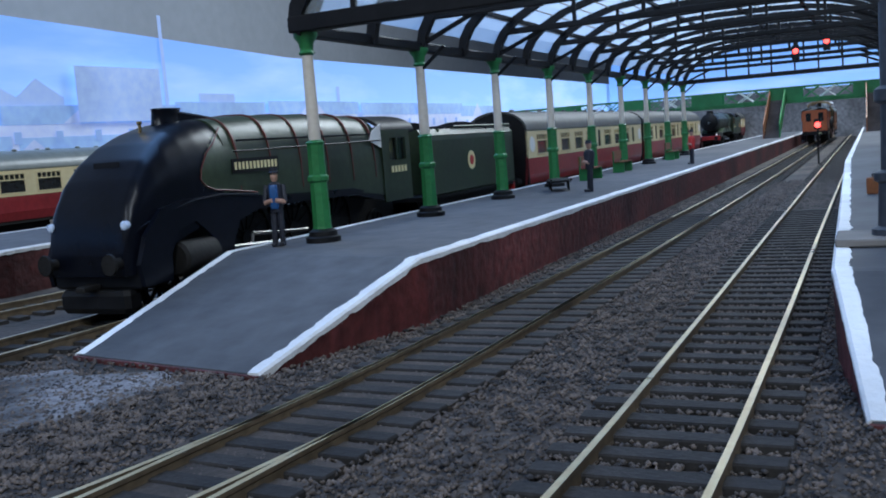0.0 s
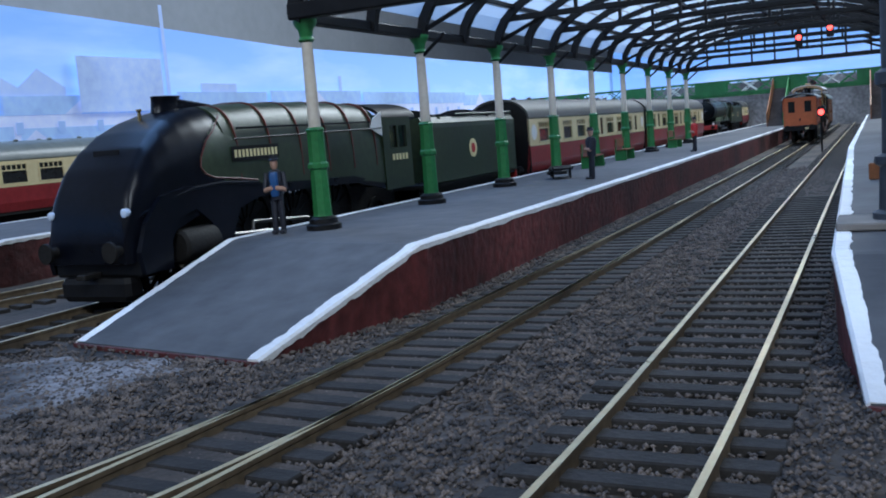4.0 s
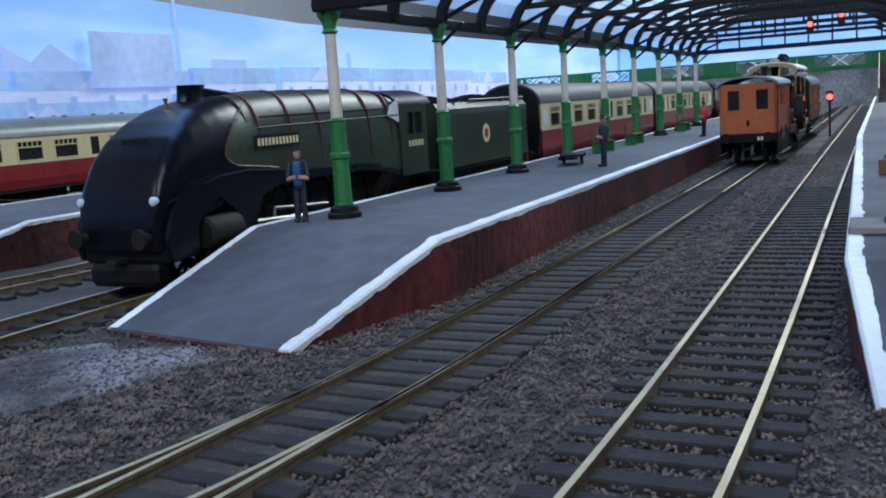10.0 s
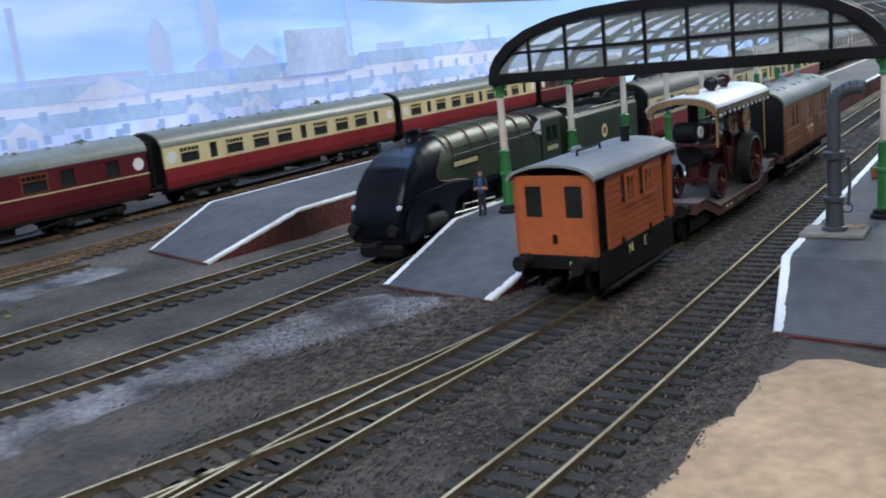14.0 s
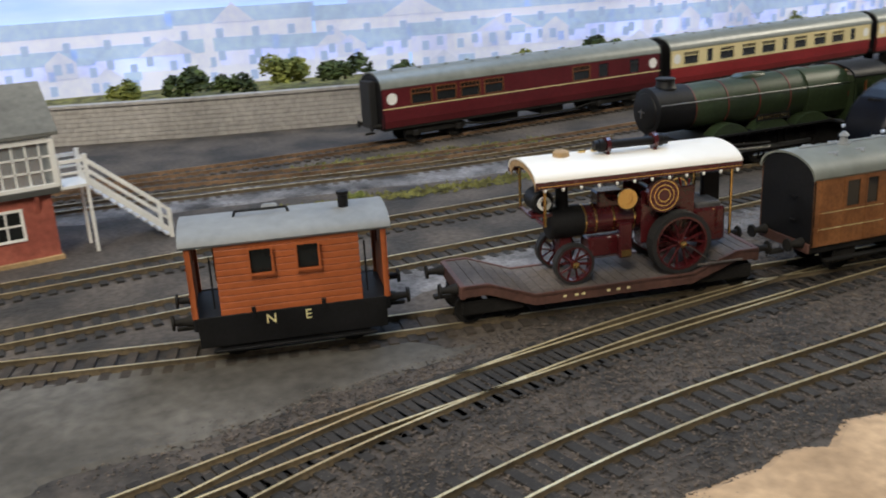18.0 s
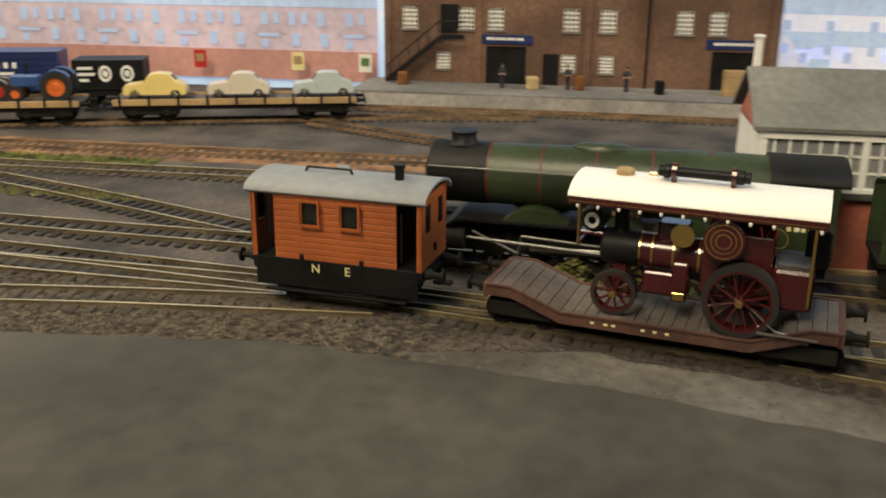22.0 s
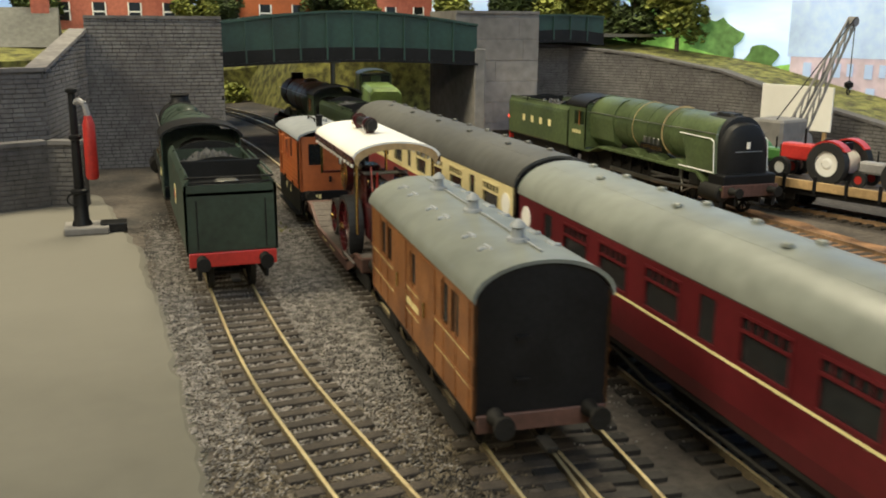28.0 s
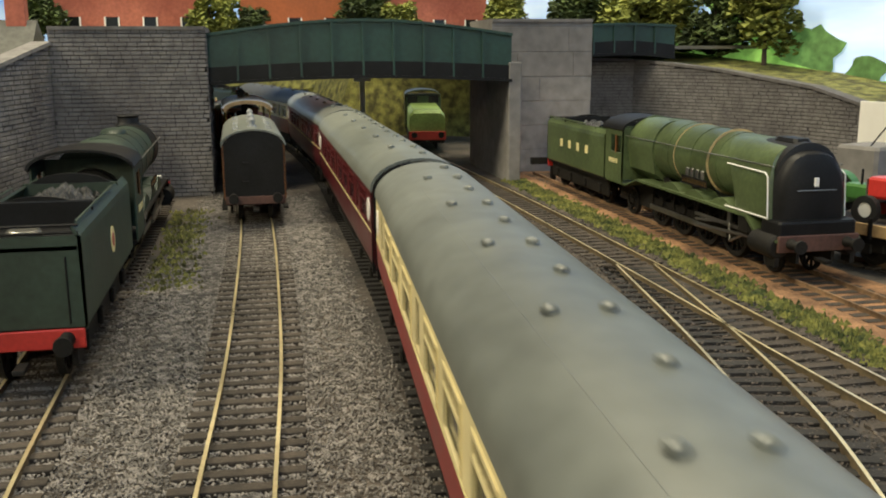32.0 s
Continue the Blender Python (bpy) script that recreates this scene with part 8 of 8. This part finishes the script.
crane = thing("mobile_crane", "grey yard crane with lattice jib and hook", "crane", -43.9, -74.6, 0.0, 107)
part("carriage", B().box(-1.1, 1.1, -2.2, 2.2, 0.7, 1.2, 0.05), BLACK, crane)
for x_ in (-0.8, 0.8):
    for y_ in (-1.4, 1.4):
        wheel(crane, x_, y_, 0.5)
part("house", B().box(-0.9, 0.9, -1.6, 0.5, 1.3, 3.1, 0.12), PIER_STONE, crane, "grey crane house")
part("winch_drum", B().turned("x", (0, 0.4, 2.0), [(-0.95, 0.45), (0.95, 0.45)], 18), TRACTOR_GREY, crane, smooth=True)
jb = part("jib", B().tube((-0.4, 0.6, 1.5), (-0.12, 4.8, 7.4), 0.07, 0.06, 6).tube((0.4, 0.6, 1.5), (0.12, 4.8, 7.4), 0.07, 0.06, 6).tube((-0.4, 0.3, 2.1), (-0.12, 4.6, 7.7), 0.07, 0.06, 6).tube((0.4, 0.3, 2.1), (0.12, 4.6, 7.7), 0.07, 0.06, 6), PIER_STONE, crane, "pale grey lattice jib")
for i in range(9):
    t, u = i / 9, (i + 1) / 9
    for x_ in (-1, 1):
        part("lattice", B().tube((x_ * (0.4 - 0.28 * t), 0.6 + 4.2 * t, 1.5 + 5.9 * t), (x_ * (0.4 - 0.28 * u), 0.3 + 4.3 * u, 2.1 + 5.6 * u), 0.035, 0.035, 5), PIER_STONE, jb)
part("jib_head", B().turned("x", (0, 4.8, 7.6), [(-0.2, 0.25), (0.2, 0.25)], 14), PIER_STONE, crane)
part("cable", B().path([(0, 5.05, 7.6), (0, 5.05, 4.6)], 0.025, 5).path([(0.2, 4.7, 7.8), (0.3, -1.2, 3.1)], 0.03, 5), BLACK, crane)
part("hook_block", B().turned("z", (0, 5.05, 4.3), [(0, 0.08), (0.1, 0.22), (0.3, 0.22), (0.4, 0.05)], 10).ring("x", (0, 5.05, 4.15), 0.1, 0.16, 0.06, 12), BLACK, crane)
sheet = thing("hoarding", "white weathered notice hoarding leaning by the crane", "hoarding", -48.0, -79.0, 0, 15)
part("board", B().box(-0.05, 0.05, -2.2, 2.2, 2.0, 4.3, 0.02), WHITE, sheet)
for y_ in (-1.8, 1.8):
    part("post", B().box(-0.15, -0.05, y_ - 0.1, y_ + 0.1, 0, 4.2), TIMBER, sheet)
rl = thing("stop_lamp", "black buffer stop with a glowing red lamp", "lamp", -35.9, -89.3, 0)
part("post", B().box(-0.12, 0.12, -0.12, 0.12, 0, 1.9, 0.02), BLACK, rl)
part("beam", B().box(-1.2, 1.2, -0.1, 0.1, 0.9, 1.25, 0.02), FRAME, rl)
part("lens", B().turned("y", (0, 0.12, 2.1), [(-0.1, 0.2), (0.06, 0.22)], 14), LAMP_RED, rl, "glowing red lens")

# ---- bridge, walls and embankments at the far end ----
stone_wall([(-12.3, -88.5), (-19.0, -88.5)], 7.55, 6.0, DARK_STONE, "dark coursed stone bridge abutment", course=0.19, block=0.46, name="bridge_abutment")
stone_wall([(-19.0, -88.5), (-19.0, -95.0)], 7.55, 0.3, DARK_STONE, "dark coursed stone side of the bridge abutment", course=0.19, block=0.46, coping=False, name="bridge_abutment")
stone_wall([(16, -74), (0, -75.5), (-10.9, -79.0), (-12.3, -88.4)], 5, 0.6, DARK_STONE, "dark coursed stone wing wall with a sloping coping", course=0.19, block=0.46, tops=[5.3, 5.3, 5.4, 6.9])
stone_wall([(10, -72.5), (-4, -74.4), (-10.9, -77.6), (-12.2, -77.2)], 2.6, 0.5, DARK_STONE, "low dark stone wall before the wing wall", course=0.19, block=0.46)
gd = thing("bridge_girder", "dark green riveted plate girder road bridge", "bridge girder")


def girder(x0, x1, y, z0, z1, zm, n):
    up, dn = [], []
    for i in range(n + 1):
        t = i / n
        up.append((x0 + (x1 - x0) * t, z1 + (zm - z1) * math.sin(math.pi * t)))
        dn.append((x0 + (x1 - x0) * t, z0 + 0.25 * math.sin(math.pi * t)))
    part("web", B().prism(up + dn[::-1], "y", y - 0.06, y + 0.06), GIRDER, gd)
    part("top_flange", B().prism([(x, z + 0.1) for x, z in up] + [(x, z - 0.03) for x, z in up[::-1]], "y", y - 0.22, y + 0.22), GIRDER, gd)
    part("bottom_flange", B().prism([(x, z + 0.08) for x, z in dn] + [(x, z - 0.06) for x, z in dn[::-1]], "y", y - 0.26, y + 0.26), BLACK, gd)
    # black strip paints the shadow under the girder; no separate beam there
    part("bottom_beam", B().prism([(x, z + 0.75) for x, z in dn] + [(x, z + 0.05) for x, z in dn[::-1]], "y", y + 0.07, y + 0.16), BLACK, gd, "black strip for the shaded girder underside")
    for i in range(1, n):
        part("stiffener", B().box(up[i][0] - 0.05, up[i][0] + 0.05, y + 0.05, y + 0.2, dn[i][1], up[i][1]), GIRDER, gd)


girder(-33.7, -18.9, -89.6, 5.1, 7.3, 8.0, 10)
girder(-33.7, -18.9, -97.0, 5.1, 7.3, 8.0, 10)
girder(-45.5, -39.2, -96.2, 6.1, 7.9, 8.0, 5)
part("deck", B().box(-33.7, -19, -97, -89.6, 5.3, 5.6).box(-45.5, -39, -101, -96.2, 6.2, 6.5), BLACK, gd)
stone_wall([(-33.6, -93.0), (-39.2, -93.0)], 8.05, 5.0, PIER_STONE, "smooth grey rendered bridge pier", course=1.3, block=3.5, name="bridge_pier")
tagged(new("bridge_pier", B().box(-34.2, -33.55, -96.5, -89.4, -0.2, 6.0, 0.05).mesh("bridge_pier", PIER_STONE)), "grey rendered return of the bridge pier", "pier", kind="structure")
stone_wall([(-39.2, -98.5), (-43.6, -97.5), (-46.5, -93), (-48.8, -87), (-50.3, -80), (-52, -72)], 5, 0.6, DARK_STONE, "dark stone retaining wall below the wooded bank", course=0.19, block=0.46, tops=[6.0, 5.9, 5.4, 4.6, 3.0, 1.6])
bk = B()
bk.loft([[(x, y, 0), (x - 10, y - 6, 0), (x - 10, y - 6, t + 1.2), (x, y, t)] for x, y, t in ((-52.3, -72, 1.4), (-50.7, -80, 2.8), (-49.3, -87, 4.3), (-47, -93.4, 5.2), (-44, -98, 5.7), (-39, -99.4, 5.8))])
tagged(new("bank", bk.mesh("bank", GRASS)), "wooded grass bank above the retaining wall", "bank", kind="structure")
for i, (x, y, z, h, r) in enumerate(((-51, -95.5, 5.3, 5.2, 2.2), (-50, -99, 5.6, 4.6, 2.2), (-48, -102.5, 5.8, 5.0, 2.4), (-53, -98, 5.6, 6.0, 2.6), (-45.5, -104, 6, 4.5, 2.2), (-42, -105, 6, 4.5, 2.0))):
    tree(x, y, z, h, r, LEAF if i % 2 else BRIGHT_LEAF, 40 + i)
tagged(new("bank", B().loft([[(-18.9, -94.6, 0), (12, -94.6, 0), (12, -94.6, 5.2), (-18.9, -94.6, 7.3)], [(-18, -120, 0), (16, -120, 0), (16, -120, 7.2), (-14, -120, 7.4)]]).loft([[(-12.2, -88.5, 0), (16, -75, 0), (16, -75, 5.0), (-12.2, -88.5, 5.6)], [(-12.2, -94.6, 0), (16, -94.6, 0), (16, -94.6, 5.6), (-12.2, -94.6, 6.4)]]).mesh("bank", GRASS)), "grassy raised ground behind the abutment", "bank", kind="structure")
tagged(new("bank", B().loft([[(-27.5, -121, -0.2), (-50, -108, -0.2), (-50, -108, 6.2), (-29, -121, 4.5)], [(-24, -140, -0.2), (-50, -130, -0.2), (-50, -130, 7.0), (-26, -140, 5.2)]]).mesh("bank", GRASS)), "grassy bank beside the curving line beyond the bridge", "bank", kind="structure")
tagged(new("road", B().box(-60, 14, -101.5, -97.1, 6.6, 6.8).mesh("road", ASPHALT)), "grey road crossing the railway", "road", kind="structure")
tagged(new("bank", B().loft([[(-28, -132, 0), (-60, -118, 0), (-60, -118, 7.5), (-36, -122, 5)], [(-8, -150, 0), (-20, -160, 0), (-20, -160, 7.5), (-12, -150, 4)]]).mesh("bank", GRASS)), "overgrown bank beyond the bridge", "bank", kind="structure")


def house(x, y, z, w, d, h, label, wall, rz=0):
    o = thing("house", label, "house", x, y, z, rz)
    part("wall", B().box(-w / 2, w / 2, -d / 2, d / 2, -1.0, h), wall, o)
    part("roof", B().prism([(-d / 2 - 0.3, h - 0.1), (0, h + d * 0.42), (d / 2 + 0.3, h - 0.1)], "x", -w / 2 - 0.2, w / 2 + 0.2), SLATE, o)
    for k in (-1, 1):
        c = part("chimney", B().box(k * (w / 2 - 0.7) - 0.45, k * (w / 2 - 0.7) + 0.45, -0.4, 0.4, h, h + d * 0.42 + 1.3, 0.03), RED_BRICK, o)
        for q in (-0.22, 0.22):
            part("chimney_pot", B().turned("z", (k * (w / 2 - 0.7) + q, 0, h + d * 0.42 + 1.3), [(0, 0.14), (0.45, 0.11)], 8), OXIDE, c)
    n = max(2, int(w / 2.2))
    for i in range(n):
        for zz in (0.6, 3.0):
            if zz + 1.2 < h:
                xx = -w / 2 + w * (i + 0.5) / n
                wo = part("window", B().box(xx - 0.4, xx + 0.4, d / 2, d / 2 + 0.04, zz, zz + 1.2), DARK_GLASS, o)
                part("window_frame", B().box(xx - 0.45, xx - 0.36, d / 2, d / 2 + 0.07, zz, zz + 1.2).box(xx + 0.36, xx + 0.45, d / 2, d / 2 + 0.07, zz, zz + 1.2).box(xx - 0.45, xx + 0.45, d / 2, d / 2 + 0.07, zz + 0.55, zz + 0.64), WHITE_PAINT, wo)


house(-6.5, -93.5, 4.2, 8.5, 4.6, 2.0, "pale gabled house with pink chimney stacks above the wing wall", CREAM)
house(-14, -108, 6.9, 9, 5, 4.2, "red brick house with tall chimneys beyond the road", RED_BRICK)
house(-24, -109, 6.9, 7, 5, 4.6, "orange brick terrace beyond the road", OXIDE)
house(-33, -112, 6.9, 9, 5, 4.2, "red brick house beyond the road", RED_BRICK)
for i, (x, y, h, m) in enumerate(((-19, -104, 3.2, BRIGHT_LEAF), (-28.5, -106, 3.4, LEAF), (-9, -104, 3.6, LEAF), (-38, -106, 3.6, BRIGHT_LEAF), (-21, -105, 2.6, LEAF), (-30.5, -104.5, 2.8, BRIGHT_LEAF), (-3, -101, 3.4, BRIGHT_LEAF))):
    tree(x, y, 6.6, h, h * 0.45, m, 70 + i, "small autumn-tinted tree beside the road")
for i, (x, y) in enumerate(((-27.5, -113), (-29, -118), (-17.5, -112), (-16, -106), (-30.5, -124), (-24, -131), (-28, -128), (-14, -117))):
    bush(x, y, 0, 1.1 + 0.3 * (i % 3), BRIGHT_LEAF if i % 2 else LEAF, 90 + i, "leafy scrub beside the line beyond the bridge")
lamp = thing("signal_post", "white concrete post beyond the bridge", "post", -27.6, -101, 0)
part("post", B().box(-0.14, 0.14, -0.14, 0.14, 0, 5.0, 0.02), WHITE_PAINT, lamp)
part("cap", B().box(-0.5, 0.5, -0.2, 0.2, 4.8, 5.0, 0.03), WHITE_PAINT, lamp)
dz = thing("diesel_locomotive", "pale green bonneted locomotive with red buffer beam beyond the bridge", "locomotive", -33.0, -110, 0.2, -8)
part("bonnet", B().loft([[(-1.15, y, 1.1), (1.15, y, 1.1), (1.15, y, t - 0.3), (0.9, y, t), (-0.9, y, t), (-1.15, y, t - 0.3)] for y, t in ((0, 2.75), (5.9, 2.6), (6.2, 2.4))]), SHUNTER_GREEN, dz)
part("cab", B().box(-1.28, 1.28, -3.0, 0.0, 1.1, 3.3, 0.06), APPLE_GREEN, dz)
part("cab_roof", arc_roof(-3.1, 0.15, 1.3, 3.3, 0.4), APPLE_GREEN, dz, smooth=True)
part("rear_bonnet", B().box(-1.1, 1.1, -6, -3.0, 1.1, 2.6, 0.08), SHUNTER_GREEN, dz)
part("underframe", B().box(-1.15, 1.15, -6, 6.2, 0.5, 1.1, 0.05), FRAME, dz)
part("buffer_beam", B().box(-1.2, 1.2, 6.2, 6.4, 0.7, 1.25, 0.02), RED, dz, "red buffer beam")
buffers(dz, 6.4, 1)
for s in (-1, 1):
    part("cab_window", B().box(s * 0.75 - 0.35, s * 0.75 + 0.35, 0.0, 0.06, 2.75, 3.25), DARK_GLASS, dz)
    bogie(dz, s * 3.8)

wc = thing("water_crane", "black water crane with a red hose bag beside the track", "water crane", -12.2, -72.2, 0.1)
part("base_block", B().box(-0.9, 0.6, -0.7, 0.7, 0, 0.25, 0.04), PIER_STONE, wc, "grey stone base")
part("drain_cover", B().box(-1.5, -0.6, -0.5, 0.4, 0.0, 0.3, 0.03), BLACK, wc)
part("post", B().turned("z", (0, 0, 0.25), [(0, 0.34), (0.1, 0.32), (0.2, 0.26), (1.1, 0.24), (1.15, 0.3), (1.25, 0.3), (1.3, 0.18), (3.0, 0.15), (3.04, 0.22), (3.16, 0.22), (3.2, 0.14), (4.6, 0.12), (4.65, 0.2), (4.75, 0.2), (4.8, 0.05)], 16), BLACK, wc, smooth=True)
part("arm", B().path([(0, 0, 4.5), (-0.2, 0.1, 4.62), (-0.4, 0.2, 4.5), (-0.48, 0.25, 4.1)], 0.1, 8), TRACTOR_GREY, wc, "grey swinging arm")
part("hose_bag", B().turned("z", (-0.48, 0.25, 1.9), [(0, 0.17), (0.1, 0.22), (1.9, 0.2), (2.2, 0.12)], 12), RED, wc, "bright red hose bag", True)
part("valve_wheel", B().ring("y", (0.2, 0.2, 1.2), 0.18, 0.24, 0.04, 14), BLACK, wc)

# ---- the moving trains ----
van = brake_van()
grow(van, 1.03)
well = well_wagon()
engine = traction_engine()
brown = brown_van()
a3 = steam_loco("dark green express locomotive with brass nameplate, running", LOCO_GREEN, [2.2, 0, -2.2], 1.0, ((5.5, 0.48), (3.7, 0.48)), ((-4.9, 0.55),), 0.93, front=6.3)
a3t = tender("dark green tender with round crest, running behind its engine", LOCO_GREEN)
train2 = [a3, a3t]
c1 = coach("crimson and cream coach with dark roof in the express train", COACH_CREAM, CRIMSON, ROOF_DARK, group="express train")
c2 = coach("maroon coach with grey roof in the express train", MAROON, MAROON, ROOF_GREY, group="express train")
c3 = copy_thing(c2, at(0, 0))
c4 = coach("crimson and cream coach with grey-green roof in the express train", COACH_CREAM, CRIMSON, ROOF_MOSS, group="express train")
c5 = copy_thing(c4, at(0, 0))
train2 += [c1, c2, c3, c4, c5]

# ---- sleepers and loose ballast, the nearest as single pieces ----
for tr, name, way in sleeper_jobs:
    key = "b" if name in ("relief", "relief_second", "wagon_road", "dock_road", "inner_yard", "shed_road", "goods", "carriage_road") else "d"
    rest = B()
    near = NEAR.get(name)
    for i, (x, y, a) in enumerate(way):
        if y > 125:
            continue
        if near and near[0] <= y <= near[1]:
            part("sleeper", sleeper_mesh[key], None, tr, m=pose(x * K, y * K, 0, 0, 0, math.degrees(a) + rnd.uniform(-1, 1)))
        else:
            c, s = math.cos(a), math.sin(a)
            pts = [(x + u * c - v * s, y + u * s + v * c) for u, v in ((-0.125, -1.05), (0.125, -1.05), (0.125, 1.05), (-0.125, 1.05))]
            rest.loft([[(*p, -0.05) for p in pts], [(*p, 0.07) for p in pts]])
    me = bpy.data.meshes.new("sleepers")
    me.from_pydata([(x * K, y * K, z * K) for x, y, z in rest.v], [], rest.f)
    me.materials.append(SLEEPER if key == "d" else SLEEPER_BROWN)
    tagged(part("sleepers", me, None, tr), kind="stuff")


def stones(name, count, spread, material, label, seed):
    """Loose ballast chips strewn over plan boxes (x0, x1, y0, y1)."""
    g = np.random.default_rng(seed)
    areas = np.array([(b[1] - b[0]) * (b[3] - b[2]) for b in spread])
    pick = g.choice(len(spread), count, p=areas / areas.sum())
    bx = np.array(spread)[pick]
    x = bx[:, 0] + g.random(count) * (bx[:, 1] - bx[:, 0]) + g.normal(0, 0.18, count)
    y = bx[:, 2] + g.random(count) * (bx[:, 3] - bx[:, 2]) + g.normal(0, 1.4, count)
    if bx.shape[1] > 4:
        x = x + bx[:, 4] * (y - bx[:, 2])
    s = g.uniform(0.022, 0.046, count)
    base = np.array([(1, 0, 0), (-1, 0, 0), (0, 1, 0), (0, -1, 0), (0, 0, 1), (0, 0, -1)], float)
    v = base[None] * s[:, None, None] * g.uniform(0.6, 1.2, (count, 6, 1))
    t = g.uniform(0, 6.28, count)
    c, sn = np.cos(t)[:, None], np.sin(t)[:, None]
    vx, vy = v[..., 0] * c - v[..., 1] * sn, v[..., 0] * sn + v[..., 1] * c
    vz = v[..., 2] * 0.8 + 0.05
    pts = np.stack([vx + x[:, None], vy + y[:, None], vz], -1).reshape(-1, 3) * K
    f = np.array([(0, 2, 4), (2, 1, 4), (1, 3, 4), (3, 0, 4), (2, 0, 5), (1, 2, 5), (3, 1, 5), (0, 3, 5)])
    faces = (f[None] + 6 * np.arange(count)[:, None, None]).reshape(-1, 3)
    me = bpy.data.meshes.new(name)
    me.vertices.add(len(pts))
    me.vertices.foreach_set("co", pts.ravel())
    me.loops.add(faces.size)
    me.loops.foreach_set("vertex_index", faces.ravel())
    me.polygons.add(len(faces))
    me.polygons.foreach_set("loop_start", np.arange(0, faces.size, 3))
    me.update(calc_edges=True)
    me.materials.append(material)
    tagged(new(name, me), label, "ballast", kind="stuff")


stones("ballast", 80000, [(-8.6, 0.2, 4, 24), (-7.2, -0.4, 24, 45), (-12, -7.4, 5, 11.5)], STONE_BALLAST, "loose dark grey ballast chips along the platform tracks", 1)
stones("ballast", 24000, [(-8.5, 0.0, -16, 4)], STONE_BALLAST, "loose dark grey ballast chips along the running lines", 2)
stones("ballast", 80000, [(-18.9, -14.4, -72, -52), (-23.4, -18.6, -86, -54)], STONE_WARM, "loose pale grey ballast chips beside the yard tracks", 3)
stones("ballast", 30000, [(-19.5, -14.9, -52, -36)], STONE_BROWN, "loose brown ballast chips beside the yard tarmac", 5)
stones("ballast", 16000, [(-16.5, -12.8, -34, -22), (-33.6, -29, -80, -54)], STONE_BALLAST, "loose ballast chips along the sidings", 4)


# ---- what moves ----
GOODS_Y = [(0, 96), (3, 78), (6, 61), (9, 46), (12, 27), (14, 11.3), (16.5, -5.2), (17, -8.2), (19, -19.9), (21, -34.6), (22, -41.3), (23, -46.0), (24, -50.0), (25, -55.2), (28, -75.4), (30, -89.6), (32, -104.4)]
EXPRESS_Y = [(0, 108), (6, 98), (12, 62), (14.5, 41), (17, 15), (19, -3.7), (21, -27.7), (23, -48.2), (25, -64.6), (28, -101.5), (30, -124.8), (31, -135.6), (32, -146.3)]
LINES = {"goods": spline([(-4.8, 140), (-4.8, 60)] + TRACKS["goods"] + [(2, -156), (16, -172), (30, -182)], 0.5),
         "express": spline(TRACKS["platform_line"] + [(-4, -156), (10, -172), (26, -186)], 0.5)}


def smooth_value(rows, t):
    """A smooth rise through rows of (time, value)."""
    for i in range(len(rows) - 1):
        (t0, v0), (t1, v1) = rows[i], rows[i + 1]
        if t <= t1 or i == len(rows) - 2:
            m0 = (v1 - rows[i - 1][1]) / (t1 - rows[i - 1][0]) if i else (v1 - v0) / (t1 - t0)
            m1 = (rows[i + 2][1] - v0) / (rows[i + 2][0] - t0) if i + 2 < len(rows) else (v1 - v0) / (t1 - t0)
            s, h = (t - t0) / (t1 - t0), t1 - t0
            return (2 * s ** 3 - 3 * s * s + 1) * v0 + (s ** 3 - 2 * s * s + s) * h * m0 + (-2 * s ** 3 + 3 * s * s) * v1 + (s ** 3 - s * s) * h * m1


def index_at_y(line, y):
    for i, p in enumerate(line):
        if p[1] <= y:
            return i
    return len(line) - 1


def on_line(line, d):
    i = min(max(d / 0.5, 0), len(line) - 1.001)
    a, b_ = line[int(i)], line[int(i) + 1]
    f = i - int(i)
    return Vector((a[0] + (b_[0] - a[0]) * f, a[1] + (b_[1] - a[1]) * f))


def vehicle_pose(line, front, back, half, z=0.2):
    """A vehicle whose middle lies back metres behind the train's front, on two bogies half apart from it."""
    a, b_ = on_line(line, front - back + half), on_line(line, front - back - half)
    mid, d = (a + b_) / 2, a - b_
    return pose(mid.x * K, mid.y * K, z * K, 0, 0, math.degrees(math.atan2(-d.x, d.y)))


def drive(vehicle, line, rows, back, half, z=0.2):
    keys = []
    for k in range(65):
        t = k / 2
        y = smooth_value(rows, t)
        i = index_at_y(line, y)
        f = i * 0.5
        if 0 < i and line[i - 1][1] != line[i][1]:
            f -= 0.5 * (line[i][1] - y) / (line[i][1] - line[i - 1][1])
        keys.append((t, vehicle_pose(line, f, back, half, z)))
    walk(vehicle, keys)


def motions():
    g = LINES["goods"]
    drive(van, g, GOODS_Y, 2.4, 1.45)
    drive(well, g, GOODS_Y, 11.0, 3.4)
    drive(engine, g, GOODS_Y, 11.8, 3.4, 0.945)
    drive(brown, g, GOODS_Y, 21.05, 2.8)
    e = LINES["express"]
    back = 6.8
    drive(a3, e, EXPRESS_Y, back, 3.5)
    drive(a3t, e, EXPRESS_Y, 17.9, 2.5)
    for k, c in enumerate((c1, c2, c3, c4, c5)):
        drive(c, e, EXPRESS_Y, 32.3 + 20.2 * k, 6.4)


motions()
